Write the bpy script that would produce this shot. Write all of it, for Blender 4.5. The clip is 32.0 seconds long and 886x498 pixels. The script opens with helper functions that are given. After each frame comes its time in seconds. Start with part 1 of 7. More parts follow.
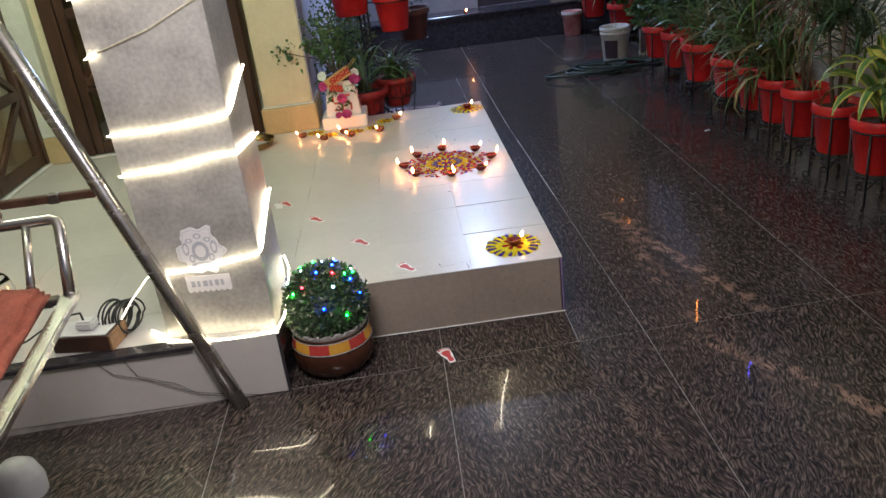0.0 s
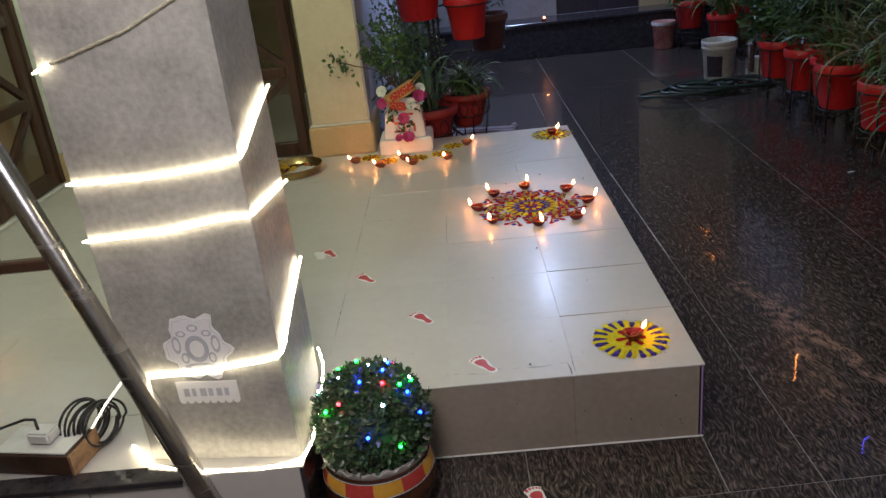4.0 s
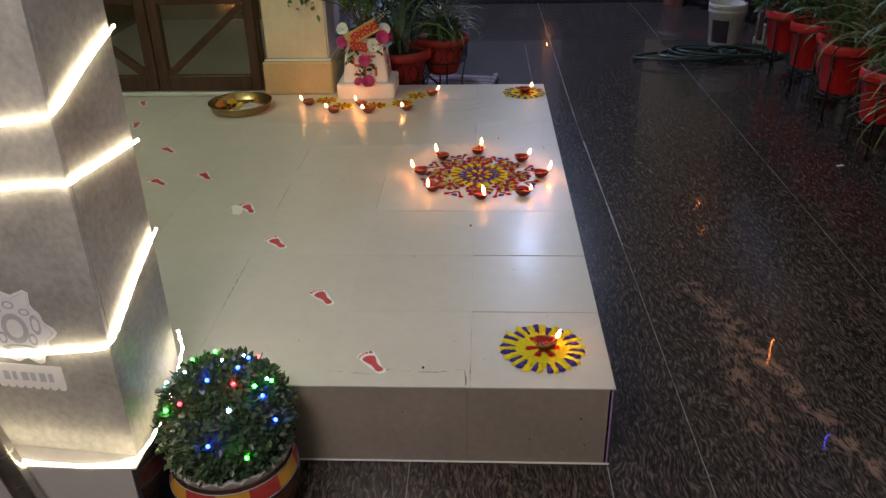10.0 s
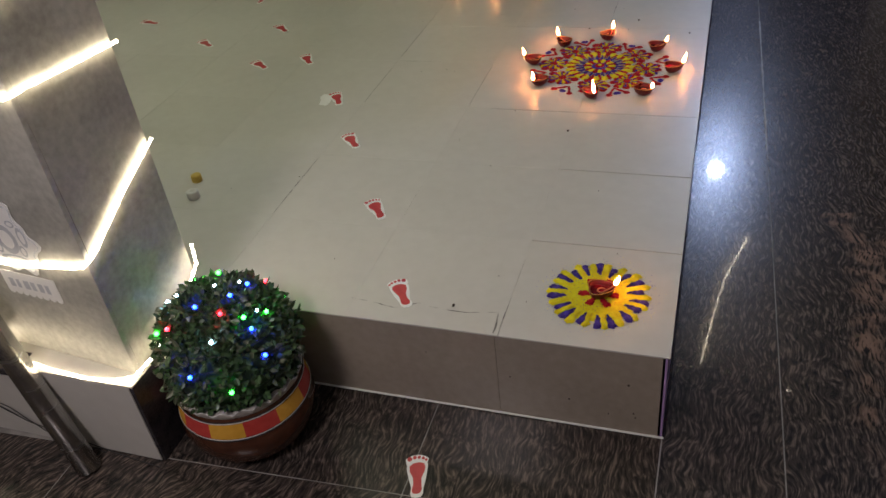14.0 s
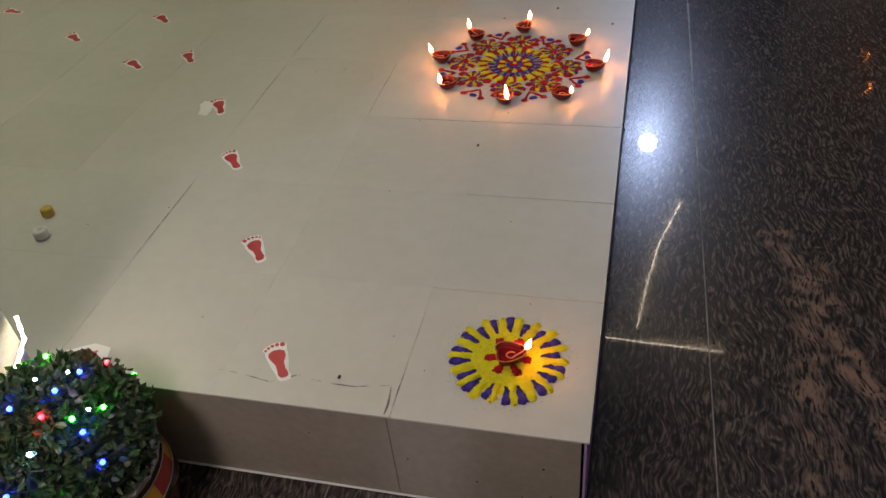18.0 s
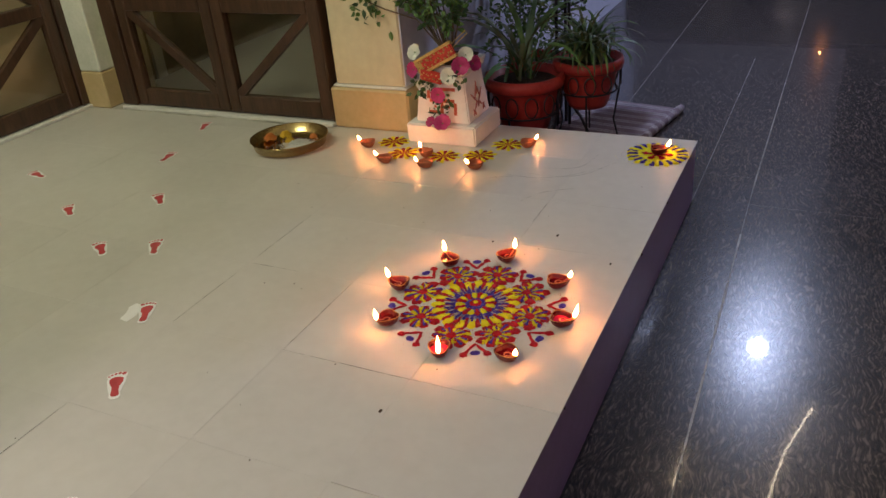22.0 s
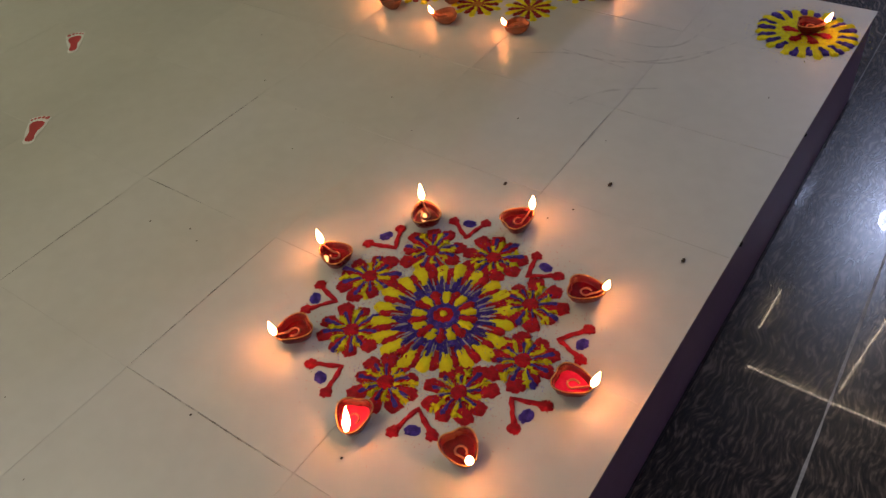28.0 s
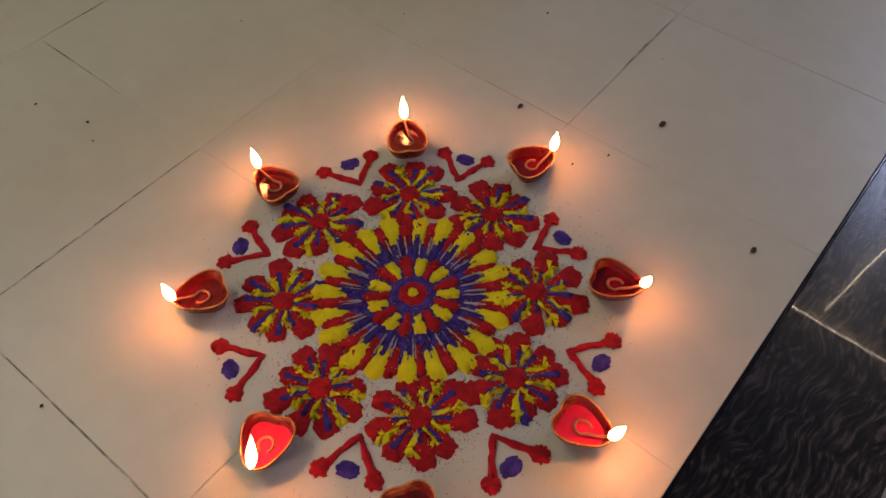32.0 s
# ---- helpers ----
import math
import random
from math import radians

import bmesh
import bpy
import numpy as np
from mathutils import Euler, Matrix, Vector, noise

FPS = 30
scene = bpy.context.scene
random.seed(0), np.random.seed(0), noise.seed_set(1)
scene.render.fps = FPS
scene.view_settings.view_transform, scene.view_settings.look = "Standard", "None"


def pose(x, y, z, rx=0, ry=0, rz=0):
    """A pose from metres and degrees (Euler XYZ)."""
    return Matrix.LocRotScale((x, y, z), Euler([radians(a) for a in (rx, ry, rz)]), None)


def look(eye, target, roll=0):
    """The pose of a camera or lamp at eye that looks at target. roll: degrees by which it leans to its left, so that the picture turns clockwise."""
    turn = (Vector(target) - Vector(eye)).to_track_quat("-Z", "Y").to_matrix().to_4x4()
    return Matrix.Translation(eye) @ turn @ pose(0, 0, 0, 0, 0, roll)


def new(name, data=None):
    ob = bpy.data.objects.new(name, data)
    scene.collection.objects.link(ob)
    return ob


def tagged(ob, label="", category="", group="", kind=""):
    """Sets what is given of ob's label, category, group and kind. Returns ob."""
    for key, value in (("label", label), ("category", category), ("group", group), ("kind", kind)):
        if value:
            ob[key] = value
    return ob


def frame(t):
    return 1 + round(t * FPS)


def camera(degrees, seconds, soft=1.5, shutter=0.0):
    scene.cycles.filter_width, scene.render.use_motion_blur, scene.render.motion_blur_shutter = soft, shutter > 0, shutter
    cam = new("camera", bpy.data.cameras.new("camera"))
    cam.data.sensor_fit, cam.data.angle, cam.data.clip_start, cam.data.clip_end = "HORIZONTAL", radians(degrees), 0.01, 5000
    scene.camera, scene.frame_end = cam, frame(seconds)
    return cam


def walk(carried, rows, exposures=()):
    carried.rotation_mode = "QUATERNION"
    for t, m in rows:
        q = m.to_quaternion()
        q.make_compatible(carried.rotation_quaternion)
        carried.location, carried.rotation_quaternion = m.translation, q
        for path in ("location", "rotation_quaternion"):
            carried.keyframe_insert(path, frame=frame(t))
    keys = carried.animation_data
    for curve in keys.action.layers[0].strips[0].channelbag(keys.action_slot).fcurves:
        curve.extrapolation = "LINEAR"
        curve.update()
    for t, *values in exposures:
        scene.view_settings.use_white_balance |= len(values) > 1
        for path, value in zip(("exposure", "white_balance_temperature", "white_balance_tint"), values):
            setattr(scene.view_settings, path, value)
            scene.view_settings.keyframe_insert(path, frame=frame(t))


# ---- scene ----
cam = camera(57.9, 32.0)
METRES, EYE, TILT, LEAN, TURN = 8.0, 1.5, 0.0, 0.0, 0.0
PATH = [
    (0, (-0.531, -2.788, 1.572), (-0.479, -0.96, 0.764), -7.2),
    (0.5, (-0.48, -2.571, 1.545), (-0.577, -0.707, 0.826), -12.3),
    (1, (-0.428, -2.439, 1.538), (-0.551, -0.539, 0.927), -8.2),
    (1.5, (-0.377, -2.225, 1.515), (-0.156, -0.334, 0.904), -1.3),
    (2, (-0.389, -2.125, 1.507), (-0.256, -0.244, 0.84), -2.4),
    (2.5, (-0.391, -2.044, 1.461), (-0.41, -0.191, 0.708), -2.7),
    (4.5, (-0.637, -1.894, 1.46), (-0.673, -0.053, 0.679), -7.7),
    (5, (-0.621, -1.91, 1.461), (-0.421, -0.078, 0.686), -9.0),
    (5.5, (-0.669, -1.963, 1.47), (-0.361, -0.127, 0.74), -9.8),
    (6, (-0.625, -1.941, 1.455), (-0.136, -0.133, 0.753), -9.5),
    (6.5, (-0.565, -1.917, 1.431), (-0.273, -0.116, 0.611), -2.5),
    (7, (-0.463, -1.877, 1.431), (-0.393, -0.095, 0.526), -5.2),
    (7.5, (-0.453, -1.885, 1.447), (-0.525, -0.134, 0.483), -6.5),
    (8, (-0.434, -1.906, 1.468), (-0.595, -0.171, 0.486), -5.5),
    (8.5, (-0.45, -1.862, 1.452), (-0.566, -0.134, 0.452), -3.3),
    (9, (-0.467, -1.761, 1.428), (-0.536, -0.023, 0.441), -2.5),
    (9.5, (-0.433, -1.674, 1.413), (-0.436, 0.064, 0.424), -2.6),
    (10, (-0.322, -1.581, 1.446), (-0.419, 0.19, 0.521), -1.3),
    (10.5, (-0.241, -1.52, 1.45), (-0.423, 0.256, 0.548), -5.7),
    (11, (-0.198, -1.368, 1.437), (-0.354, 0.395, 0.506), -3.6),
    (11.5, (-0.112, -1.241, 1.395), (-0.325, 0.491, 0.419), -2.9),
    (12, (-0.061, -1.257, 1.457), (-0.602, 0.391, 0.463), -4.8),
    (12.5, (-0.014, -1.176, 1.333), (-0.643, 0.446, 0.347), -8.8),
    (13, (-0.012, -1.224, 1.352), (-0.586, 0.251, 0.129), -8.6),
    (13.5, (-0.003, -1.215, 1.37), (-0.625, 0.25, 0.159), -7.8),
    (14, (0.027, -1.201, 1.393), (-0.568, 0.304, 0.218), -7.4),
    (14.5, (0.025, -1.196, 1.372), (-0.579, 0.365, 0.278), -7.8),
    (16.5, (0.001, -1.187, 1.401), (-0.497, 0.327, 0.193), -7.1),
    (17, (-0.133, -1.111, 1.397), (-0.732, 0.359, 0.18), -7.4),
    (17.5, (-0.097, -0.99, 1.376), (-0.559, 0.489, 0.112), -5.7),
    (18, (0.038, -0.852, 1.369), (-0.406, 0.632, 0.104), -6.2),
    (18.5, (0.152, -0.748, 1.38), (-0.33, 0.74, 0.133), -6.9),
    (19, (0.167, -0.587, 1.343), (-0.322, 0.921, 0.124), -6.2),
    (19.5, (0.2, -0.482, 1.321), (-0.302, 0.963, 0.033), -5.5),
    (20, (0.355, -0.499, 1.292), (-0.503, 0.767, 0.002), -4.8),
    (20.5, (0.484, -0.476, 1.372), (-0.562, 0.755, 0.192), -7.9),
    (21, (0.527, -0.433, 1.383), (-0.467, 0.931, 0.311), -7.3),
    (21.5, (0.475, -0.336, 1.379), (-0.429, 1.158, 0.404), -5.0),
    (22, (0.423, -0.228, 1.354), (-0.399, 1.331, 0.408), -5.3),
    (22.5, (0.454, -0.095, 1.358), (-0.447, 1.418, 0.41), -4.7),
    (23, (0.485, 0.023, 1.329), (-0.406, 1.52, 0.347), -4.7),
    (23.5, (0.43, 0.139, 1.281), (-0.454, 1.558, 0.182), -5.2),
    (24, (0.325, 0.264, 1.249), (-0.561, 1.622, 0.078), -6.1),
    (24.5, (0.282, 0.401, 1.211), (-0.604, 1.695, -0.03), -5.5),
    (25, (0.262, 0.582, 1.173), (-0.709, 1.788, -0.093), -3.9),
    (25.5, (0.205, 0.655, 1.167), (-0.679, 1.807, -0.208), -5.5),
    (27.5, (0.162, 0.713, 1.203), (-0.647, 1.851, -0.229), -5.2),
    (28, (0.212, 0.706, 1.192), (-0.704, 1.834, -0.182), -6.6),
    (28.5, (0.253, 0.677, 1.222), (-0.688, 1.835, -0.11), -7.1),
    (29, (0.267, 0.667, 1.217), (-0.667, 1.835, -0.111), -7.4),
    (29.5, (0.259, 0.677, 1.205), (-0.644, 1.871, -0.121), -4.8),
    (30, (0.228, 0.679, 1.181), (-0.662, 1.848, -0.177), -4.6),
    (30.5, (0.124, 0.744, 1.113), (-0.716, 1.902, -0.284), -4.4),
    (31, (0.033, 0.846, 1.076), (-0.724, 1.859, -0.474), -0.2),
    (31.5, (0.01, 0.947, 1.048), (-0.755, 1.967, -0.494), 2.5),
    (32, (0.017, 0.989, 1.001), (-0.75, 1.92, -0.594), -0.7),
]
walk(cam, [(t, look(eye, target, roll)) for t, eye, target, roll in PATH], [(0, 0.8, 6090, 16), (0.5, 0.45, 6190, 16), (1, 0.34, 6190, 16), (2, 0.74, 6140, 16), (4.5, 0.15, 6140, 16), (5, 0.10, 6190, 16), (6, 0.78, 6240, 16), (7, 0.3, 6190, 15), (8, 0.18, 6240, 16.0), (9, 0.10, 6356, 17.2), (10, 0.19, 6420, 17.4), (11, 0.24, 6490, 17.6), (12, 0.15, 6555, 17.8), (14, 0.03, 6308, 18.1), (17, 0.06, 6436, 17.7), (20, 0.2, 6655, 20.2), (21, 0.13, 6571, 20.4), (22, 0.45, 6738, 20.6), (23, 0.42, 6804, 19.8), (24, 0.1, 6820, 21.0), (25, 0.0, 6770, 22), (28, -0.05, 6720, 22), (30, 0.05, 6770, 22), (31, -0.1, 6800, 23), (32, -0.15, 6820, 24)])

# ---- world and lights ----
world = bpy.data.worlds.new("night_sky")
scene.world = world
world.use_nodes = True
bg = world.node_tree.nodes["Background"]
bg.inputs["Color"].default_value = (0.30, 0.36, 0.60, 1)
bg.inputs["Strength"].default_value = 0.13
scene.view_settings.exposure = 0.0


def lamp(name, place, power, colour, size, label, kind="POINT"):
    data = bpy.data.lights.new(name, kind)
    data.energy, data.color, data.shadow_soft_size = power, colour, size
    ob = new(name, data)
    ob.location = place
    return tagged(ob, label, "lamp")


PORCH_LAMP = (-0.86, -1.50, 1.92)
HALL_LAMP = (-2.2, 0.95, 2.70)
FLOOD_LAMP = (0.155, 5.66, 2.70)
lamp("porch_bulb", PORCH_LAMP, 53, (1.0, 0.91, 0.85), 0.24, "warm white bulb hanging under the porch roof")
flood_beam = lamp("flood_bulb", FLOOD_LAMP, 146, (0.52, 0.67, 1.0), 0.075, "cold white bulb hanging over the yard", "SPOT")
flood_beam.data.spot_size, flood_beam.data.spot_blend = radians(165), 0.7
flood_beam.rotation_euler = (radians(-22), 0, 0)
lamp("hall_bulb", HALL_LAMP, 46, (0.90, 1.0, 0.68), 0.40, "greenish white bulb by the folding doors")

# ---- materials ----


def nodes_of(name):
    m = bpy.data.materials.new(name)
    m.use_nodes = True
    return m, m.node_tree.nodes, m.node_tree.links, m.node_tree.nodes["Principled BSDF"]


def surf(name, a, b, scale=20.0, rough=0.5, rough_var=0.1, bump=0.1, metal=0.0, fine=6.0, spread=(0.35, 0.65), random_v=0.0, stretch=(1, 1, 1), coat=0.0, spec=0.5):
    """A surface of two colours mixed by coarse and fine noise, with relief and uneven gloss."""
    m, n, l, bsdf = nodes_of(name)
    co = n.new("ShaderNodeTexCoord")
    mp = n.new("ShaderNodeMapping")
    mp.inputs["Scale"].default_value = stretch
    l.new(co.outputs["Object"], mp.inputs["Vector"])
    big, small = n.new("ShaderNodeTexNoise"), n.new("ShaderNodeTexNoise")
    big.inputs["Scale"].default_value, big.inputs["Detail"].default_value = scale, 5
    small.inputs["Scale"].default_value, small.inputs["Detail"].default_value = scale * fine, 4
    for t in (big, small):
        l.new(mp.outputs["Vector"], t.inputs["Vector"])
    mix = n.new("ShaderNodeMath")
    mix.operation = "MULTIPLY_ADD"
    mix.inputs[1].default_value = 0.4
    l.new(small.outputs["Fac"], mix.inputs[0])
    scaled = n.new("ShaderNodeMath")
    scaled.operation = "MULTIPLY"
    scaled.inputs[1].default_value = 0.6
    l.new(big.outputs["Fac"], scaled.inputs[0])
    l.new(scaled.outputs[0], mix.inputs[2])
    ramp = n.new("ShaderNodeValToRGB")
    ramp.color_ramp.elements[0].position, ramp.color_ramp.elements[0].color = spread[0], (*a, 1)
    ramp.color_ramp.elements[1].position, ramp.color_ramp.elements[1].color = spread[1], (*b, 1)
    l.new(mix.outputs[0], ramp.inputs["Fac"])
    out = ramp.outputs["Color"]
    if random_v:
        info = n.new("ShaderNodeObjectInfo")
        hsv = n.new("ShaderNodeHueSaturation")
        span = n.new("ShaderNodeMapRange")
        span.inputs["To Min"].default_value, span.inputs["To Max"].default_value = 1 - random_v, 1 + random_v
        l.new(info.outputs["Random"], span.inputs["Value"])
        l.new(span.outputs["Result"], hsv.inputs["Value"])
        l.new(out, hsv.inputs["Color"])
        out = hsv.outputs["Color"]
    l.new(out, bsdf.inputs["Base Color"])
    rr = n.new("ShaderNodeMapRange")
    rr.inputs["To Min"].default_value, rr.inputs["To Max"].default_value = max(rough - rough_var, 0.02), min(rough + rough_var, 1)
    l.new(big.outputs["Fac"], rr.inputs["Value"])
    l.new(rr.outputs["Result"], bsdf.inputs["Roughness"])
    bsdf.inputs["Metallic"].default_value = metal
    bsdf.inputs["Coat Weight"].default_value = coat
    bsdf.inputs["Specular IOR Level"].default_value = spec
    if bump:
        bp = n.new("ShaderNodeBump")
        bp.inputs["Strength"].default_value, bp.inputs["Distance"].default_value = bump, 0.01
        l.new(small.outputs["Fac"], bp.inputs["Height"])
        l.new(bp.outputs["Normal"], bsdf.inputs["Normal"])
    return m


def glow(name, colour, strength, body=(0.8, 0.8, 0.8)):
    m, n, l, bsdf = nodes_of(name)
    bsdf.inputs["Base Color"].default_value = (*body, 1)
    bsdf.inputs["Emission Color"].default_value = (*colour, 1)
    bsdf.inputs["Emission Strength"].default_value = strength
    return m


def clear(name, colour=(1, 1, 1), rough=0.02, ior=1.45):
    m, n, l, bsdf = nodes_of(name)
    bsdf.inputs["Base Color"].default_value = (*colour, 1)
    bsdf.inputs["Roughness"].default_value = rough
    bsdf.inputs["IOR"].default_value = ior
    bsdf.inputs["Transmission Weight"].default_value = 1.0
    return m


def granite():
    """Polished dark granite with short combed streaks and salmon veins."""
    m, n, l, bsdf = nodes_of("dark_granite")
    co = n.new("ShaderNodeTexCoord")
    warp = n.new("ShaderNodeTexNoise")
    warp.inputs["Scale"].default_value, warp.inputs["Detail"].default_value = 7.0, 2
    l.new(co.outputs["Object"], warp.inputs["Vector"])
    add = n.new("ShaderNodeVectorMath")
    add.operation = "MULTIPLY_ADD"
    add.inputs[1].default_value = (0.085, 0.085, 0.085)
    l.new(warp.outputs["Color"], add.inputs[0])
    l.new(co.outputs["Object"], add.inputs[2])
    mp = n.new("ShaderNodeMapping")
    info = n.new("ShaderNodeObjectInfo")
    swing_to = n.new("ShaderNodeMapRange")
    swing_to.inputs["To Min"].default_value, swing_to.inputs["To Max"].default_value = radians(58), radians(112)
    l.new(info.outputs["Random"], swing_to.inputs["Value"])
    turn = n.new("ShaderNodeCombineXYZ")
    l.new(swing_to.outputs["Result"], turn.inputs["Z"])
    l.new(turn.outputs["Vector"], mp.inputs["Rotation"])
    mp.vector_type = "TEXTURE"
    mp.inputs["Scale"].default_value = (7.0, 1.0, 1)
    l.new(add.outputs[0], mp.inputs["Vector"])
    streak = n.new("ShaderNodeTexNoise")
    streak.inputs["Scale"].default_value, streak.inputs["Detail"].default_value, streak.inputs["Roughness"].default_value = 165, 4, 0.56
    l.new(mp.outputs["Vector"], streak.inputs["Vector"])
    ramp = n.new("ShaderNodeValToRGB")
    e = ramp.color_ramp.elements
    e[0].position, e[0].color = 0.39, (0.018, 0.016, 0.016, 1)
    e[1].position, e[1].color = 0.66, (0.165, 0.128, 0.108, 1)
    mid = ramp.color_ramp.elements.new(0.53)
    mid.color = (0.056, 0.045, 0.039, 1)
    l.new(streak.outputs["Fac"], ramp.inputs["Fac"])
    vein_map = n.new("ShaderNodeMapping")
    vein_map.inputs["Rotation"].default_value = (0, 0, radians(-22))
    vein_map.inputs["Scale"].default_value = (1.5, 0.32, 1)
    l.new(add.outputs[0], vein_map.inputs["Vector"])
    vein = n.new("ShaderNodeTexNoise")
    vein.inputs["Scale"].default_value, vein.inputs["Detail"].default_value = 1.9, 4
    l.new(vein_map.outputs["Vector"], vein.inputs["Vector"])
    vr = n.new("ShaderNodeValToRGB")
    vr.color_ramp.elements[0].position, vr.color_ramp.elements[1].position = 0.64, 0.76
    l.new(vein.outputs["Fac"], vr.inputs["Fac"])
    where = n.new("ShaderNodeSeparateXYZ")
    l.new(add.outputs[0], where.inputs["Vector"])

    def calc(op, a, b=0.0, c=0.0):
        node = n.new("ShaderNodeMath")
        node.operation = op
        for k, v in enumerate((a, b, c)):
            if isinstance(v, float):
                node.inputs[k].default_value = v
            else:
                l.new(v, node.inputs[k])
        return node.outputs[0]

    # two crooked salmon veins in the slabs beside the porch
    vein_total = vr.outputs["Color"]
    for slope, offset, y0, y1, wide in ((-0.27, 0.720, -0.20, 0.98, 0.044), (-0.62, 0.30, -1.05, -0.27, 0.050)):
        line = calc("MULTIPLY_ADD", where.outputs["Y"], slope, offset)
        gap = calc("ABSOLUTE", calc("SUBTRACT", where.outputs["X"], line))
        near = calc("SUBTRACT", 1.0, calc("DIVIDE", gap, wide))
        inside = calc("MULTIPLY", calc("GREATER_THAN", where.outputs["Y"], y0), calc("LESS_THAN", where.outputs["Y"], y1))
        band = calc("MULTIPLY", calc("MAXIMUM", near, 0.0), inside)
        vein_total = calc("MAXIMUM", vein_total, calc("MINIMUM", calc("MULTIPLY", band, 1.5), 0.85))
    broken = n.new("ShaderNodeMath")
    broken.operation = "MULTIPLY"
    l.new(vein_total, broken.inputs[0])
    sr = n.new("ShaderNodeMapRange")
    sr.inputs["From Min"].default_value, sr.inputs["From Max"].default_value = 0.40, 0.48
    l.new(streak.outputs["Fac"], sr.inputs["Value"])
    patch, pr = n.new("ShaderNodeTexNoise"), n.new("ShaderNodeMapRange")
    patch.inputs["Scale"].default_value, patch.inputs["Detail"].default_value = 17, 4
    pr.inputs["From Min"].default_value, pr.inputs["From Max"].default_value = 0.42, 0.58
    l.new(co.outputs["Object"], patch.inputs["Vector"])
    l.new(patch.outputs["Fac"], pr.inputs["Value"])
    l.new(calc("MULTIPLY", sr.outputs["Result"], pr.outputs["Result"]), broken.inputs[1])
    mix = n.new("ShaderNodeMix")
    mix.data_type = "RGBA"
    mix.inputs["B"].default_value = (0.29, 0.185, 0.140, 1)
    l.new(broken.outputs[0], mix.inputs["Factor"])
    l.new(ramp.outputs["Color"], mix.inputs["A"])
    l.new(mix.outputs["Result"], bsdf.inputs["Base Color"])
    dust = n.new("ShaderNodeTexNoise")
    dust.inputs["Scale"].default_value, dust.inputs["Detail"].default_value = 3, 6
    l.new(co.outputs["Object"], dust.inputs["Vector"])
    dr = n.new("ShaderNodeMapRange")
    dr.inputs["To Min"].default_value, dr.inputs["To Max"].default_value = 0.19, 0.30
    l.new(dust.outputs["Fac"], dr.inputs["Value"])
    l.new(dr.outputs["Result"], bsdf.inputs["Roughness"])
    bsdf.inputs["Specular IOR Level"].default_value = 0.27
    bsdf.inputs["Coat Weight"].default_value, bsdf.inputs["Coat Roughness"].default_value = 0.36, 0.021
    return m


GRANITE = granite()
GROUT_FLOOR = surf("floor_grout", (0.10, 0.094, 0.088), (0.36, 0.34, 0.32), 4, 0.8)
TILE = surf("cream_tile", (0.560, 0.540, 0.500), (0.615, 0.595, 0.555), 2.2, 0.36, 0.045, 0.014, fine=14, random_v=0.022, spec=0.22, coat=0.055)
TILE.node_tree.nodes["Principled BSDF"].inputs["Coat Roughness"].default_value = 0.17


def waves(mat, scale, depth):
    """Lay a slow waviness under a material's relief, in world coordinates, so that far lamps spread in its gloss."""
    n, l = mat.node_tree.nodes, mat.node_tree.links
    pos = n.new("ShaderNodeNewGeometry")
    for node in list(n):
        if node.bl_idname == "ShaderNodeMapping":
            l.new(pos.outputs["Position"], node.inputs["Vector"])
    wave, swell = n.new("ShaderNodeTexNoise"), n.new("ShaderNodeBump")
    wave.inputs["Scale"].default_value, wave.inputs["Detail"].default_value = scale, 1.0
    swell.inputs["Strength"].default_value, swell.inputs["Distance"].default_value = 1.0, depth
    l.new(pos.outputs["Position"], wave.inputs["Vector"])
    l.new(wave.outputs["Fac"], swell.inputs["Height"])
    for node in list(n):
        if node.bl_idname == "ShaderNodeBump" and node != swell:
            l.new(swell.outputs["Normal"], node.inputs["Normal"])
    l.new(swell.outputs["Normal"], n["Principled BSDF"].inputs["Coat Normal"])


waves(TILE, 7.0, 0.0012)
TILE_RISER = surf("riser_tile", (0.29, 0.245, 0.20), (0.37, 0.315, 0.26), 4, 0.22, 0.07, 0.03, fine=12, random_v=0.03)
GROUT = surf("tile_grout", (0.30, 0.28, 0.245), (0.60, 0.575, 0.53), 2.9, 0.6, spread=(0.38, 0.50))
BLACK_STONE = surf("black_stone", (0.022, 0.020, 0.024), (0.055, 0.050, 0.056), 30, 0.16, 0.06, 0.02)
PURPLE_STONE = surf("dark_riser_stone", (0.36, 0.235, 0.48), (0.47, 0.32, 0.60), 22, 0.35, 0.1, 0.05)
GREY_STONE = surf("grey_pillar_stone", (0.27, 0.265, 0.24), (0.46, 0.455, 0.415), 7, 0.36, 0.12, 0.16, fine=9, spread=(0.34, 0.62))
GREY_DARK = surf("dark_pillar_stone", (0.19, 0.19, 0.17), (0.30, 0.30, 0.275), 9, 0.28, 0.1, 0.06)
CREAM = surf("cream_wall_paint", (0.65, 0.58, 0.39), (0.75, 0.68, 0.47), 6, 0.7, 0.1, 0.12)
CREAM_BASE = surf("cream_base_paint", (0.52, 0.40, 0.20), (0.62, 0.48, 0.26), 7, 0.6, 0.1, 0.15)
WHITE_WALL = surf("white_wall_paint", (0.55, 0.54, 0.52), (0.68, 0.67, 0.64), 4, 0.8, 0.08, 0.15)
TAN_WALL = surf("tan_wall_paint", (0.36, 0.26, 0.14), (0.46, 0.34, 0.19), 5, 0.8, 0.08, 0.15)
REAR_WALL = surf("dull_grey_wall_paint", (0.19, 0.175, 0.175), (0.26, 0.245, 0.24), 4, 0.8, 0.08, 0.15)
